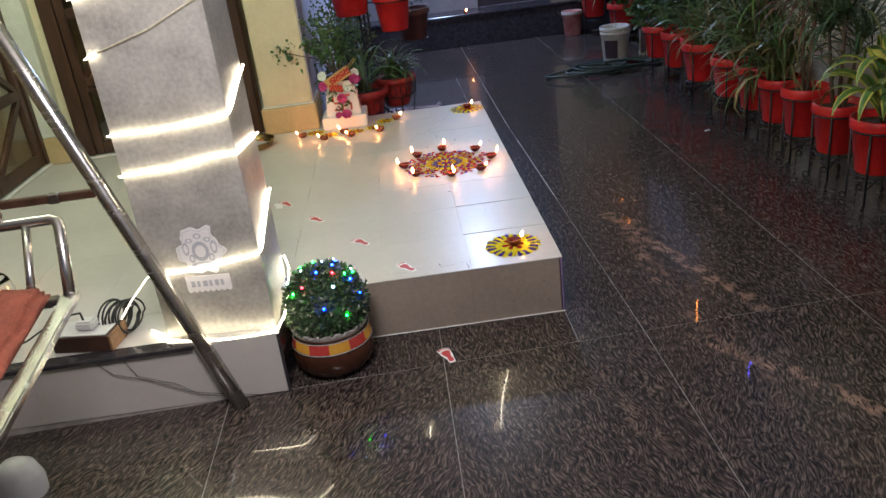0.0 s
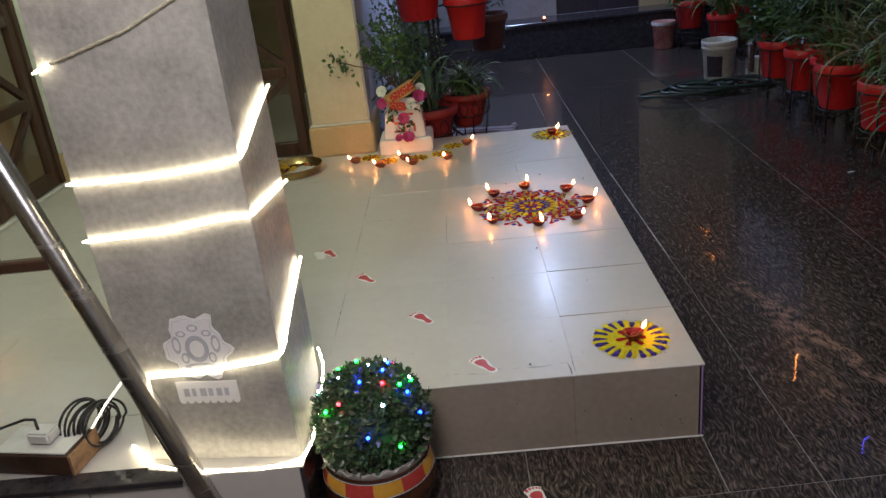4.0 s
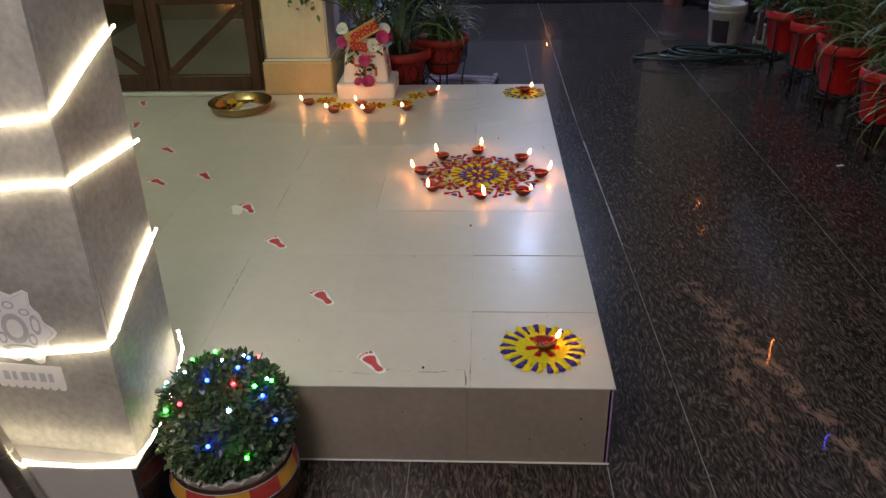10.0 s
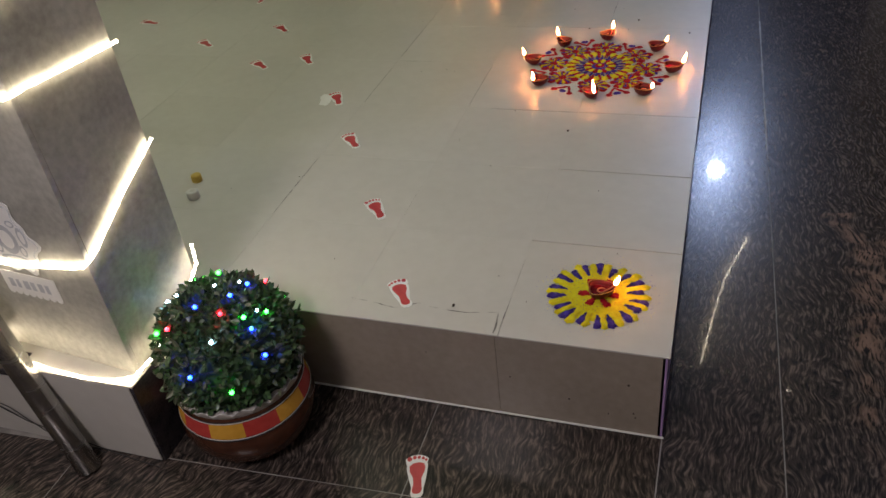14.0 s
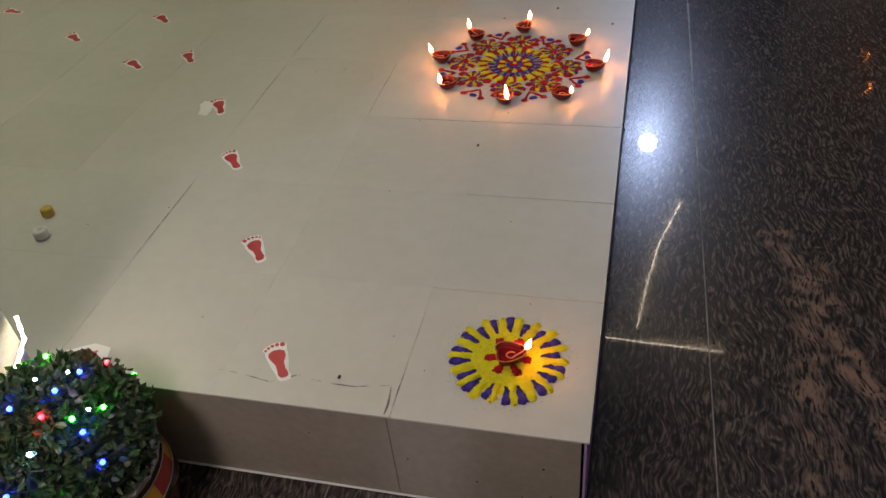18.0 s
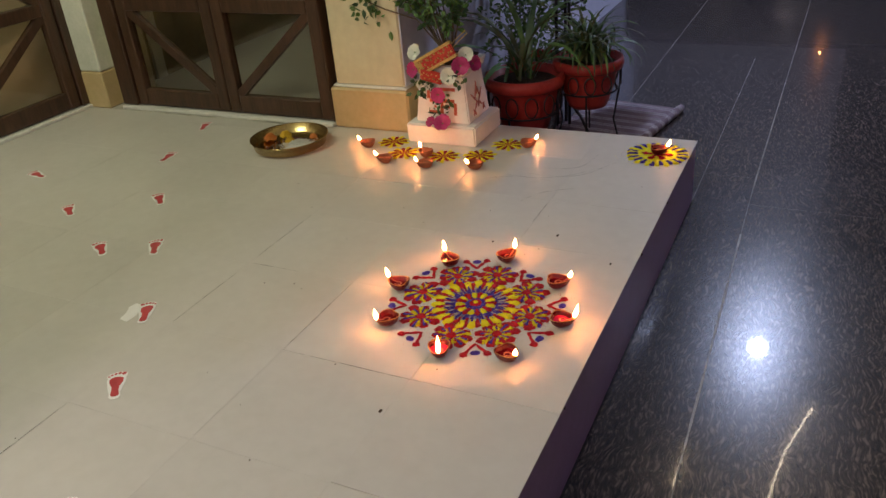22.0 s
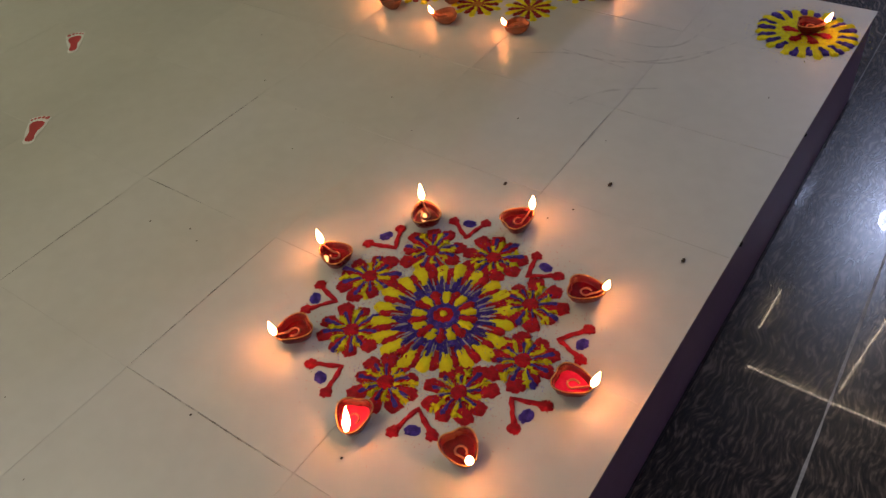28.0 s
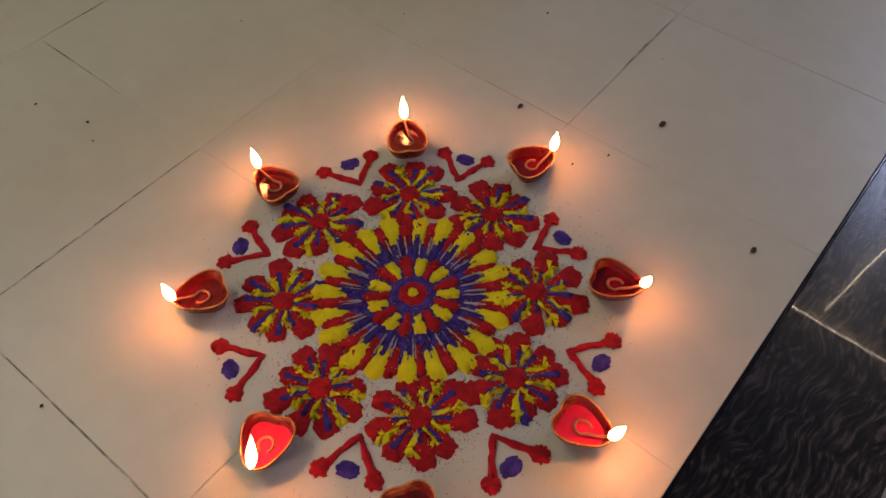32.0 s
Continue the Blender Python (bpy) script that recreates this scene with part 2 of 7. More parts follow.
BEIGE_WALL = surf("beige_wall_paint", (0.68, 0.60, 0.44), (0.78, 0.70, 0.53), 3, 0.8, 0.08, 0.15)
BLUE_WALL = surf("pale_lilac_paint", (0.48, 0.48, 0.58), (0.58, 0.58, 0.68), 5, 0.75, 0.08, 0.12)
WOOD = surf("dark_brown_wood", (0.042, 0.021, 0.012), (0.095, 0.048, 0.028), 7, 0.38, 0.1, 0.12, stretch=(4, 4, 0.5))
ROOM_WALL = surf("olive_brown_room_paint", (0.24, 0.195, 0.115), (0.34, 0.28, 0.17), 4, 0.7, 0.1, 0.12)
ROOM_TILE = surf("pale_grey_tile", (0.58, 0.60, 0.60), (0.68, 0.70, 0.70), 3, 0.3, 0.06, 0.02)
DOOR_BLACK = surf("near_black_door_paint", (0.018, 0.013, 0.017), (0.04, 0.03, 0.036), 9, 0.4, 0.1, 0.1, stretch=(4, 4, 0.5))
DOOR_GLASS = clear("brown_door_glass", (0.80, 0.76, 0.66), 0.03)
MESH_PANE = surf("smoked_pane", (0.035, 0.03, 0.02), (0.07, 0.058, 0.038), 8, 0.16, 0.06, 0.02)
WHITE_TRIM = surf("white_threshold_paint", (0.70, 0.70, 0.66), (0.82, 0.82, 0.78), 20, 0.5, 0.1, 0.1)
PALE_GREEN = surf("pale_green_paint", (0.62, 0.67, 0.55), (0.76, 0.79, 0.69), 12, 0.6, 0.1, 0.15)
STEEL = surf("brushed_steel", (0.50, 0.49, 0.47), (0.62, 0.61, 0.58), 6, 0.26, 0.06, 0.02, metal=1, stretch=(1, 1, 8))
IRON = surf("black_iron", (0.012, 0.012, 0.013), (0.03, 0.028, 0.028), 30, 0.45, 0.1, 0.15)
RED_POT = surf("red_plastic", (0.52, 0.014, 0.014), (0.66, 0.028, 0.024), 6, 0.42, 0.08, 0.04, random_v=0.18)
CLAY_BROWN = surf("dull_brown_clay", (0.10, 0.035, 0.028), (0.17, 0.065, 0.05), 12, 0.5, 0.1, 0.2)
CLAY_POT = surf("red_clay", (0.34, 0.028, 0.022), (0.46, 0.05, 0.035), 12, 0.5, 0.1, 0.2)
SOIL = surf("dry_soil", (0.03, 0.02, 0.013), (0.09, 0.06, 0.035), 60, 0.95, 0.05, 0.8)
LEAF = surf("green_leaf", (0.045, 0.11, 0.03), (0.11, 0.22, 0.06), 9, 0.42, 0.1, 0.1, random_v=0.2)
LEAF_DARK = surf("dark_green_leaf", (0.03, 0.07, 0.032), (0.075, 0.145, 0.065), 9, 0.4, 0.1, 0.1, random_v=0.2)
LEAF_LIGHT = surf("light_green_leaf", (0.07, 0.17, 0.03), (0.14, 0.27, 0.06), 8, 0.42, 0.1, 0.1)
LEAF_PALE = surf("pale_green_leaf", (0.10, 0.18, 0.055), (0.22, 0.31, 0.11), 14, 0.42, 0.1, 0.1)
LEAF_YELLOW = surf("yellow_leaf_margin", (0.42, 0.42, 0.06), (0.55, 0.52, 0.10), 14, 0.45, 0.1, 0.1)
LEAF_DRY = surf("dry_straw_leaf", (0.20, 0.17, 0.07), (0.34, 0.28, 0.13), 14, 0.6, 0.1, 0.1)
LEAF_OLIVE = surf("olive_leaf", (0.06, 0.085, 0.025), (0.13, 0.15, 0.05), 9, 0.5, 0.1, 0.1)
BOX_LEAF = surf("glossy_box_leaf", (0.04, 0.09, 0.035), (0.10, 0.17, 0.07), 40, 0.24, 0.08, 0.15, spec=0.6)
BOX_LEAF_OLD = surf("dull_box_leaf", (0.07, 0.09, 0.05), (0.15, 0.17, 0.10), 40, 0.30, 0.08, 0.15)
LEAF_RED = surf("bronze_red_leaf", (0.10, 0.03, 0.02), (0.20, 0.075, 0.045), 9, 0.45, 0.1, 0.1)
STEM = surf("brown_stem", (0.07, 0.05, 0.03), (0.15, 0.11, 0.07), 25, 0.8, 0.1, 0.4)
RED_POWDER = surf("crimson_powder", (0.36, 0.001, 0.008), (0.66, 0.005, 0.020), 90, 0.95, 0.04, 0.6, fine=9, spread=(0.40, 0.58))
YELLOW_POWDER = surf("yellow_powder", (0.86, 0.69, 0.003), (0.97, 0.90, 0.012), 90, 0.95, 0.04, 0.6, fine=9)
BLUE_POWDER = surf("violet_blue_powder", (0.05, 0.02, 0.34), (0.16, 0.09, 0.72), 90, 0.95, 0.04, 1.0, fine=9, spread=(0.40, 0.60))
ORANGE_POWDER = surf("orange_powder", (0.50, 0.16, 0.01), (0.68, 0.26, 0.02), 70, 0.95, 0.04, 0.9, fine=9)
DIYA_RED = surf("red_painted_clay", (0.07, 0.002, 0.005), (0.14, 0.005, 0.010), 40, 0.3, 0.1, 0.2, spec=0.35)
DIYA_CLAY = surf("bare_terracotta", (0.22, 0.075, 0.035), (0.32, 0.11, 0.05), 40, 0.7, 0.1, 0.35)
GOLD_TRIM = surf("gold_paint", (0.42, 0.22, 0.07), (0.60, 0.35, 0.12), 80, 0.35, 0.1, 0.3, metal=0.6)
# the red wax as its flame lights it: the pink glow is put into the colour
LIT_WAX = surf("flame_lit_wax", (0.50, 0.012, 0.060), (0.66, 0.030, 0.11), 30, 0.12, 0.05, 0.05)
OIL_RED = surf("red_wax", (0.07, 0.002, 0.005), (0.15, 0.004, 0.012), 30, 0.07, 0.05, 0.05)
WICK = surf("cotton_wick", (0.34, 0.11, 0.06), (0.46, 0.17, 0.10), 60, 0.8, 0.1, 0.3)
FLAME = glow("flame", (1.0, 0.34, 0.095), 90)
ROPE_LIT = glow("lit_rope_led", (1.0, 0.86, 0.55), 15)
ROPE_DIM = surf("unlit_rope_tube", (0.40, 0.38, 0.28), (0.55, 0.52, 0.40), 60, 0.25, 0.1, 0.2)
STICKER_RED = surf("red_sticker_print", (0.50, 0.05, 0.06), (0.60, 0.08, 0.085), 40, 0.35, 0.1, 0.04)
STICKER_WHITE = surf("white_sticker_paper", (0.84, 0.84, 0.83), (0.90, 0.90, 0.89), 30, 0.4, 0.1, 0.05)
STICKER_GREY = surf("pale_grey_print", (0.46, 0.48, 0.52), (0.56, 0.58, 0.62), 30, 0.4, 0.1, 0.05)
STICKER_PINK = surf("pink_sticker_print", (0.62, 0.10, 0.16), (0.72, 0.18, 0.24), 30, 0.4, 0.1, 0.05)
MARBLE = surf("white_painted_stone", (0.82, 0.79, 0.76), (0.90, 0.88, 0.85), 9, 0.45, 0.1, 0.12)
MARK_RED = surf("vermilion_paint", (0.62, 0.10, 0.05), (0.74, 0.18, 0.09), 40, 0.6, 0.1, 0.1)
BRASS = surf("polished_brass", (0.60, 0.43, 0.18), (0.74, 0.56, 0.27), 12, 0.22, 0.07, 0.04, metal=1)
MARIGOLD = surf("marigold", (0.72, 0.42, 0.02), (0.85, 0.58, 0.05), 60, 0.8, 0.1, 0.5)
SAFFRON = surf("orange_marigold", (0.62, 0.17, 0.03), (0.75, 0.27, 0.06), 60, 0.8, 0.1, 0.5)
RICE = surf("white_rice", (0.86, 0.86, 0.82), (0.94, 0.94, 0.90), 80, 0.6, 0.1, 0.4)
PETAL_WHITE = surf("white_petal", (0.66, 0.70, 0.58), (0.80, 0.82, 0.72), 30, 0.6, 0.1, 0.2)
PETAL_PINK = surf("magenta_petal", (0.34, 0.014, 0.10), (0.52, 0.04, 0.20), 30, 0.55, 0.1, 0.2)
CLOTH_RED = surf("red_festive_cloth", (0.42, 0.02, 0.015), (0.58, 0.06, 0.03), 40, 0.6, 0.1, 0.3)
GOLD_LACE = surf("gold_lace", (0.62, 0.42, 0.14), (0.82, 0.62, 0.26), 90, 0.35, 0.1, 0.6, metal=0.8)
BROWN_GLAZE = surf("brown_glaze", (0.050, 0.018, 0.010), (0.095, 0.036, 0.02), 6, 0.14, 0.05, 0.02)
BAND_YELLOW = surf("yellow_glaze", (0.55, 0.27, 0.03), (0.66, 0.36, 0.05), 12, 0.2, 0.05, 0.02)
BAND_RED = surf("red_glaze", (0.38, 0.035, 0.03), (0.50, 0.06, 0.05), 12, 0.2, 0.05, 0.02)
LACE_WHITE = surf("white_scalloped_plastic", (0.36, 0.33, 0.30), (0.50, 0.47, 0.44), 25, 0.45, 0.1, 0.1)
WIRE = surf("dark_green_wire", (0.012, 0.03, 0.018), (0.03, 0.05, 0.03), 40, 0.4)
BLACK_WIRE = surf("black_cable", (0.012, 0.012, 0.012), (0.03, 0.03, 0.03), 40, 0.4)
BOX_WOOD = surf("brown_plywood", (0.20, 0.11, 0.05), (0.34, 0.20, 0.10), 9, 0.6, 0.1, 0.2, stretch=(1, 6, 6))
BOX_DARK = surf("dark_stained_board", (0.035, 0.018, 0.012), (0.08, 0.04, 0.025), 12, 0.45)
PLASTIC_WHITE = surf("white_plastic", (0.62, 0.62, 0.60), (0.74, 0.74, 0.72), 10, 0.35, 0.08, 0.04)
BUCKET_WHITE = surf("scuffed_white_bucket", (0.42, 0.42, 0.38), (0.66, 0.65, 0.60), 7, 0.5, 0.1, 0.1)
BUCKET_RED = surf("faded_red_bucket", (0.34, 0.06, 0.05), (0.55, 0.30, 0.26), 9, 0.55, 0.1, 0.1)
HOSE = surf("dark_green_hose", (0.02, 0.04, 0.035), (0.05, 0.08, 0.07), 30, 0.4)
CUSHION = surf("rust_brown_fabric", (0.17, 0.042, 0.022), (0.28, 0.075, 0.04), 18, 0.85, 0.08, 0.6)
GLASS = clear("clear_glass")
MAT_CLOTH = surf("maroon_grey_weave", (0.26, 0.18, 0.21), (0.38, 0.29, 0.32), 40, 0.95, 0.04, 0.7)
MAT_STRIPE = surf("pale_weave_stripe", (0.66, 0.62, 0.64), (0.78, 0.74, 0.76), 40, 0.95, 0.04, 0.7)
SPECK = surf("dark_crumb", (0.03, 0.02, 0.015), (0.08, 0.05, 0.03), 40, 0.9)


def stain(name, colour, cover, scale=40):
    """A thin dirty film: part surface, part see-through, broken up by noise."""
    m, n, l, bsdf = nodes_of(name)
    bsdf.inputs["Base Color"].default_value = (*colour, 1)
    bsdf.inputs["Roughness"].default_value = 0.7
    co, t, r = n.new("ShaderNodeTexCoord"), n.new("ShaderNodeTexNoise"), n.new("ShaderNodeMapRange")
    t.inputs["Scale"].default_value, t.inputs["Detail"].default_value = scale, 6
    r.inputs["From Min"].default_value, r.inputs["From Max"].default_value, r.inputs["To Max"].default_value = 0.38, 0.62, cover
    l.new(co.outputs["Object"], t.inputs["Vector"])
    l.new(t.outputs["Fac"], r.inputs["Value"])
    l.new(r.outputs["Result"], bsdf.inputs["Alpha"])
    return m


SCUFF = stain("grey_scuff", (0.20, 0.18, 0.17), 0.22)
CRACK = stain("dark_crack", (0.09, 0.075, 0.065), 0.65)

# ---- building helpers ----
TOP = 0.24


def thing(name, place=(0, 0, 0), turn=0.0, label="", category="", group="", kind=""):
    ob = new(name)
    ob.empty_display_size = 0.05
    ob.location, ob.rotation_euler = place, (0, 0, radians(turn))
    return tagged(ob, label, category, group, kind)


def mesh_of(name, bm, mats, smooth=False):
    me = bpy.data.meshes.new(name)
    bmesh.ops.recalc_face_normals(bm, faces=bm.faces)
    bm.to_mesh(me)
    bm.free()
    for m in mats if isinstance(mats, (list, tuple)) else (mats,):
        me.materials.append(m)
    if smooth:
        me.polygons.foreach_set("use_smooth", [True] * len(me.polygons))
    return me


def raw_mesh(name, verts, faces, mats, slots=None, smooth=False):
    me = bpy.data.meshes.new(name)
    me.from_pydata(verts, [], faces)
    for m in mats if isinstance(mats, (list, tuple)) else (mats,):
        me.materials.append(m)
    if slots:
        me.polygons.foreach_set("material_index", slots)
    if smooth:
        me.polygons.foreach_set("use_smooth", [True] * len(me.polygons))
    return me


def piece(name, me, parent, m=None, label="", kind=""):
    ob = new(name, me)
    ob.parent = parent
    if m is not None:
        ob.matrix_local = m
    return tagged(ob, label, kind=kind)


def part(name, bm, mats, parent, label="", smooth=False, m=None, kind=""):
    return piece(name, mesh_of(name, bm, mats, smooth), parent, m, label, kind)


def box(x0, x1, y0, y1, z0, z1, bevel=0.0, bm=None, seg=1):
    bm = bm or bmesh.new()
    made = bmesh.ops.create_cube(bm, size=1, matrix=Matrix.LocRotScale(((x0 + x1) / 2, (y0 + y1) / 2, (z0 + z1) / 2), None, (x1 - x0, y1 - y0, z1 - z0)))
    if bevel:
        edges = list({e for v in made["verts"] for e in v.link_edges})
        bmesh.ops.bevel(bm, geom=edges, offset=bevel, segments=seg, affect="EDGES")
    return bm


def prism(points, z0, z1, bevel=0.0, bm=None):
    """A plate with the given outline in plan."""
    bm = bm or bmesh.new()
    low = [bm.verts.new((x, y, z0)) for x, y in points]
    high = [bm.verts.new((x, y, z1)) for x, y in points]
    n = len(points)
    bm.faces.new(low[::-1])
    top = bm.faces.new(high)
    for i in range(n):
        bm.faces.new((low[i], low[(i + 1) % n], high[(i + 1) % n], high[i]))
    if bevel:
        bmesh.ops.bevel(bm, geom=list(top.edges), offset=bevel, segments=1, affect="EDGES")
    return bm


def lathe(profile, seg=32, bm=None, wave=None):
    """A turned shape from (radius, height) pairs."""
    bm = bm or bmesh.new()
    rings = []
    for k, (r, z) in enumerate(profile):
        if r < 1e-5:
            rings.append([bm.verts.new((0, 0, z))])
        else:
            ring = []
            for i in range(seg):
                a = 2 * math.pi * i / seg
                s = wave(k, a) if wave else 1.0
                ring.append(bm.verts.new((r * s * math.cos(a), r * s * math.sin(a), z)))
            rings.append(ring)
    for a, b in zip(rings, rings[1:]):
        for i in range(seg):
            j = (i + 1) % seg
            if len(a) == 1 and len(b) > 1:
                bm.faces.new((a[0], b[i], b[j]))
            elif len(b) == 1 and len(a) > 1:
                bm.faces.new((a[i], a[j], b[0]))
            elif len(a) > 1:
                bm.faces.new((a[i], a[j], b[j], b[i]))
    return bm


def tube(points, r, seg=8, bm=None, closed=False, radii=None):
    bm = bm or bmesh.new()
    pts = [Vector(p) for p in points]
    n = len(pts)
    rings, side = [], None
    for i, p in enumerate(pts):
        if closed:
            t = pts[(i + 1) % n] - pts[i - 1]
        else:
            t = pts[min(i + 1, n - 1)] - pts[max(i - 1, 0)]
        t.normalize()
        if side is None:
            side = t.cross(Vector((0, 0, 1)) if abs(t.z) < 0.9 else Vector((1, 0, 0))).normalized()
        side = (side - t * side.dot(t)).normalized()
        up = t.cross(side)
        rr = radii[i] if radii else r
        rings.append([bm.verts.new(p + rr * (math.cos(a) * side + math.sin(a) * up)) for a in (2 * math.pi * k / seg for k in range(seg))])
    pairs = list(zip(rings, rings[1:])) + ([(rings[-1], rings[0])] if closed else [])
    for a, b in pairs:
        for k in range(seg):
            bm.faces.new((a[k], a[(k + 1) % seg], b[(k + 1) % seg], b[k]))
    if not closed:
        bm.faces.new(rings[0][::-1])
        bm.faces.new(rings[-1])
    return bm


def ball(r, place=(0, 0, 0), sub=2, bm=None, squash=(1, 1, 1)):
    bm = bm or bmesh.new()
    bmesh.ops.create_icosphere(bm, subdivisions=sub, radius=r, matrix=Matrix.LocRotScale(place, None, squash))
    return bm


def arc(cx, cy, r, a0, a1, n):
    return [(cx + r * math.cos(a0 + (a1 - a0) * i / n), cy + r * math.sin(a0 + (a1 - a0) * i / n)) for i in range(n + 1)]


# ---- the floor of the yard ----
floor = thing("floor", label="polished dark streaked granite slab floor", category="floor", kind="structure")
part("grout_bed", box(-9, 6, -9, 14, -0.12, -0.0009), GROUT_FLOOR, floor)


def cross_y(x):
    return -0.242 + 0.045 * x


def joint(x, y):
    """The joint beside the porch runs slightly out of square."""
    return 0.246 - 0.017 * min(max(y, -0.3), 2.9) if x == 0.252 else x


def slab(points):
    points = [(joint(x, y), y) for x, y in points]
    cx, cy = sum(p[0] for p in points) / len(points), sum(p[1] for p in points) / len(points)
    part("slab", prism([(x + 0.0015 * (1 if x < cx else -1), y + 0.0015 * (1 if y < cy else -1)) for x, y in points], -0.03, 0, 0.0003), GRANITE, floor)


COLUMNS = [-9, -4.4, -3.6, -2.85, -2.07, -1.29, -0.507, 0.252, 1.042, 1.83, 2.62, 6]
for i, (xa, xb) in enumerate(zip(COLUMNS, COLUMNS[1:])):
    lower = [-9, -5.4, -3.0 - 0.25 * (i % 2), -1.55 - 0.2 * (i % 3)]
    for ya, yb in zip(lower, lower[1:]):
        slab([(xa, ya), (xb, ya), (xb, yb), (xa, yb)])
    slab([(xa, lower[-1]), (xb, lower[-1]), (xb, cross_y(xb)), (xa, cross_y(xa))])
    if xb <= 0.26 and xa > -1.4:
        if xa < -0.6:
            slab([(xa, cross_y(xa)), (xb, cross_y(xb)), (xb, 0.3), (xa, 0.3)])
        else:
            slab([(xa, cross_y(xa)), (0.0, cross_y(0.0)), (0.0, 0.3), (xa, 0.3)])
            slab([(0.0, cross_y(0.0)), (xb, cross_y(xb)), (xb, 2.9), (0.0, 2.9)])
            slab([(xa, 2.4), (0.0, 2.4), (0.0, 4.6), (xa, 4.6)])
            slab([(0.0, 2.9), (xb, 2.9), (xb, 4.6), (0.0, 4.6)])
            slab([(xa, 4.6), (xb, 4.6), (xb, 6.6), (xa, 6.6)])
    elif xa >= 0.25:
        upper = [2.35 + 0.3 * (i % 2), 4.7, 6.6, 9, 14]
        slab([(xa, cross_y(xa)), (xb, cross_y(xb)), (xb, upper[0]), (xa, upper[0])])
        for ya, yb in zip(upper, upper[1:]):
            slab([(xa, ya), (xb, ya), (xb, yb), (xa, yb)])
for xa, xb in ((-2.07, -1.29), (-1.29, -0.507)):
    slab([(xa, 2.4), (xb, 2.4), (xb, 6.6), (xa, 6.6)])

left, right = [], []
for k in range(33):
    y = 1.22 + 1.18 * k / 32
    x, w = joint(0.252, y), 0.0042 * (0.62 + 0.38 * math.sin(5.1 * k) * math.sin(1.7 * k))
    left.append((x - w, y))
    right.append((x + w, y))
part("joint_filler", prism(right + left[::-1], -0.0006, 0.0009), surf("pale_filler", (0.26, 0.25, 0.24), (0.56, 0.54, 0.52), 22, 0.7), floor, "pale worn filler in a floor joint")

# ---- the raised porch ----
FRONT = -0.30
porch = thing("porch", label="raised porch floor of glossy cream tiles", category="porch", kind="structure")
part("core", box(-5.0, -0.012, 0.012, 2.62, 0.004, TOP - 0.0007), GROUT, porch)
part("plinth_core", box(-5.0, -1.078, FRONT + 0.010, 0.05, 0.003, TOP - 0.0010), GROUT, porch)
part("side_riser", box(-0.011, 0.0, 0.0, 2.630, 0.002, TOP - 0.003, 0.001), PURPLE_STONE, porch, "dark purplish stone riser")
part("back_riser", box(-1.06, -0.012, 2.621, 2.630, 0.002, TOP - 0.003), PURPLE_STONE, porch)
XJ = [-5.0, -4.1, -3.35, -2.98, -2.60, -2.20, -1.82, -1.435, -1.068, -0.704, -0.350, 0.004]
YJ = [-0.002, 0.344, 0.682, 1.022, 1.363, 1.703, 2.008, 2.36, 2.634]
GAP = 0.0002


def tile(x0, x1, y0, y1, name="tile"):
    if abs(x0 + 0.350) < 0.001:
        x0 += 0.0006
    dz = random.uniform(-0.0004, 0.0004)
    cx, cy, hx, hy = (x0 + x1) / 2, (y0 + y1) / 2, (x1 - x0) / 2 - GAP, (y1 - y0) / 2 - GAP
    ax, ay = random.uniform(-0.05, 0.05), random.uniform(-0.05, 0.05)
    if x0 > -0.36 and 0.3 < y0 < 1.0:
        # two tiles at the edge are bedded slightly out of level
        ax, ay, dz = -0.30, 0.15, 0.0008
    m = Matrix.Translation((cx, cy, TOP + dz)) @ Matrix.Rotation(radians(ax), 4, "X") @ Matrix.Rotation(radians(ay), 4, "Y")
    part(name, box(-hx, hx, -hy, hy, -0.0040, 0, 0.0003), TILE, porch, m=m)


for x0, x1 in zip(XJ, XJ[1:]):
    for y0, y1 in zip(YJ, YJ[1:]):
        if x1 <= -2.9 and y0 > 1.8:
            continue
        tile(x0, x1, y0, 2.44 if x1 <= -1.43 and y1 > 2.5 else y1)
for x0, x1 in ((-5.0, -3.6), (-3.6, -2.6), (-2.6, -1.842), (-1.842, -1.366), (-1.366, -1.067)):
    tile(x0, x1, FRONT + (0.05 if x1 < -1.2 else 0.0), -0.004)
part("edge_band", box(-5.0, -1.368, FRONT - 0.016, FRONT + 0.047, TOP - 0.014, TOP + 0.003, 0.002), BLACK_STONE, porch, "black polished stone edging")
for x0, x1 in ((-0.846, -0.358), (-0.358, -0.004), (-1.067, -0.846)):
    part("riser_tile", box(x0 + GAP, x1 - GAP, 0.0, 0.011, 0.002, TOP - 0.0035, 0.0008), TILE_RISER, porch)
for x0, x1 in ((-5.0, -3.9), (-3.9, -2.9), (-2.9, -1.95), (-1.95, -1.078)):
    part("riser_tile", box(x0 + GAP, x1 - GAP, FRONT, FRONT + 0.01, 0.002, TOP - 0.0035, 0.0008), TILE, porch)
part("riser_tile", box(-1.077, -1.067, FRONT + 0.001, -0.004, 0.002, TOP - 0.0035, 0.0008), BLACK_STONE, porch)
part("sealant", box(-1.066, 0.004, -0.006, -0.0005, 0.0008, 0.006, 0.002), WHITE_TRIM, porch, "pale sealant line at the foot of the riser")
part("sealant", box(0.0005, 0.006, 0.0, 2.63, 0.0008, 0.005, 0.002), BLACK_STONE, porch)
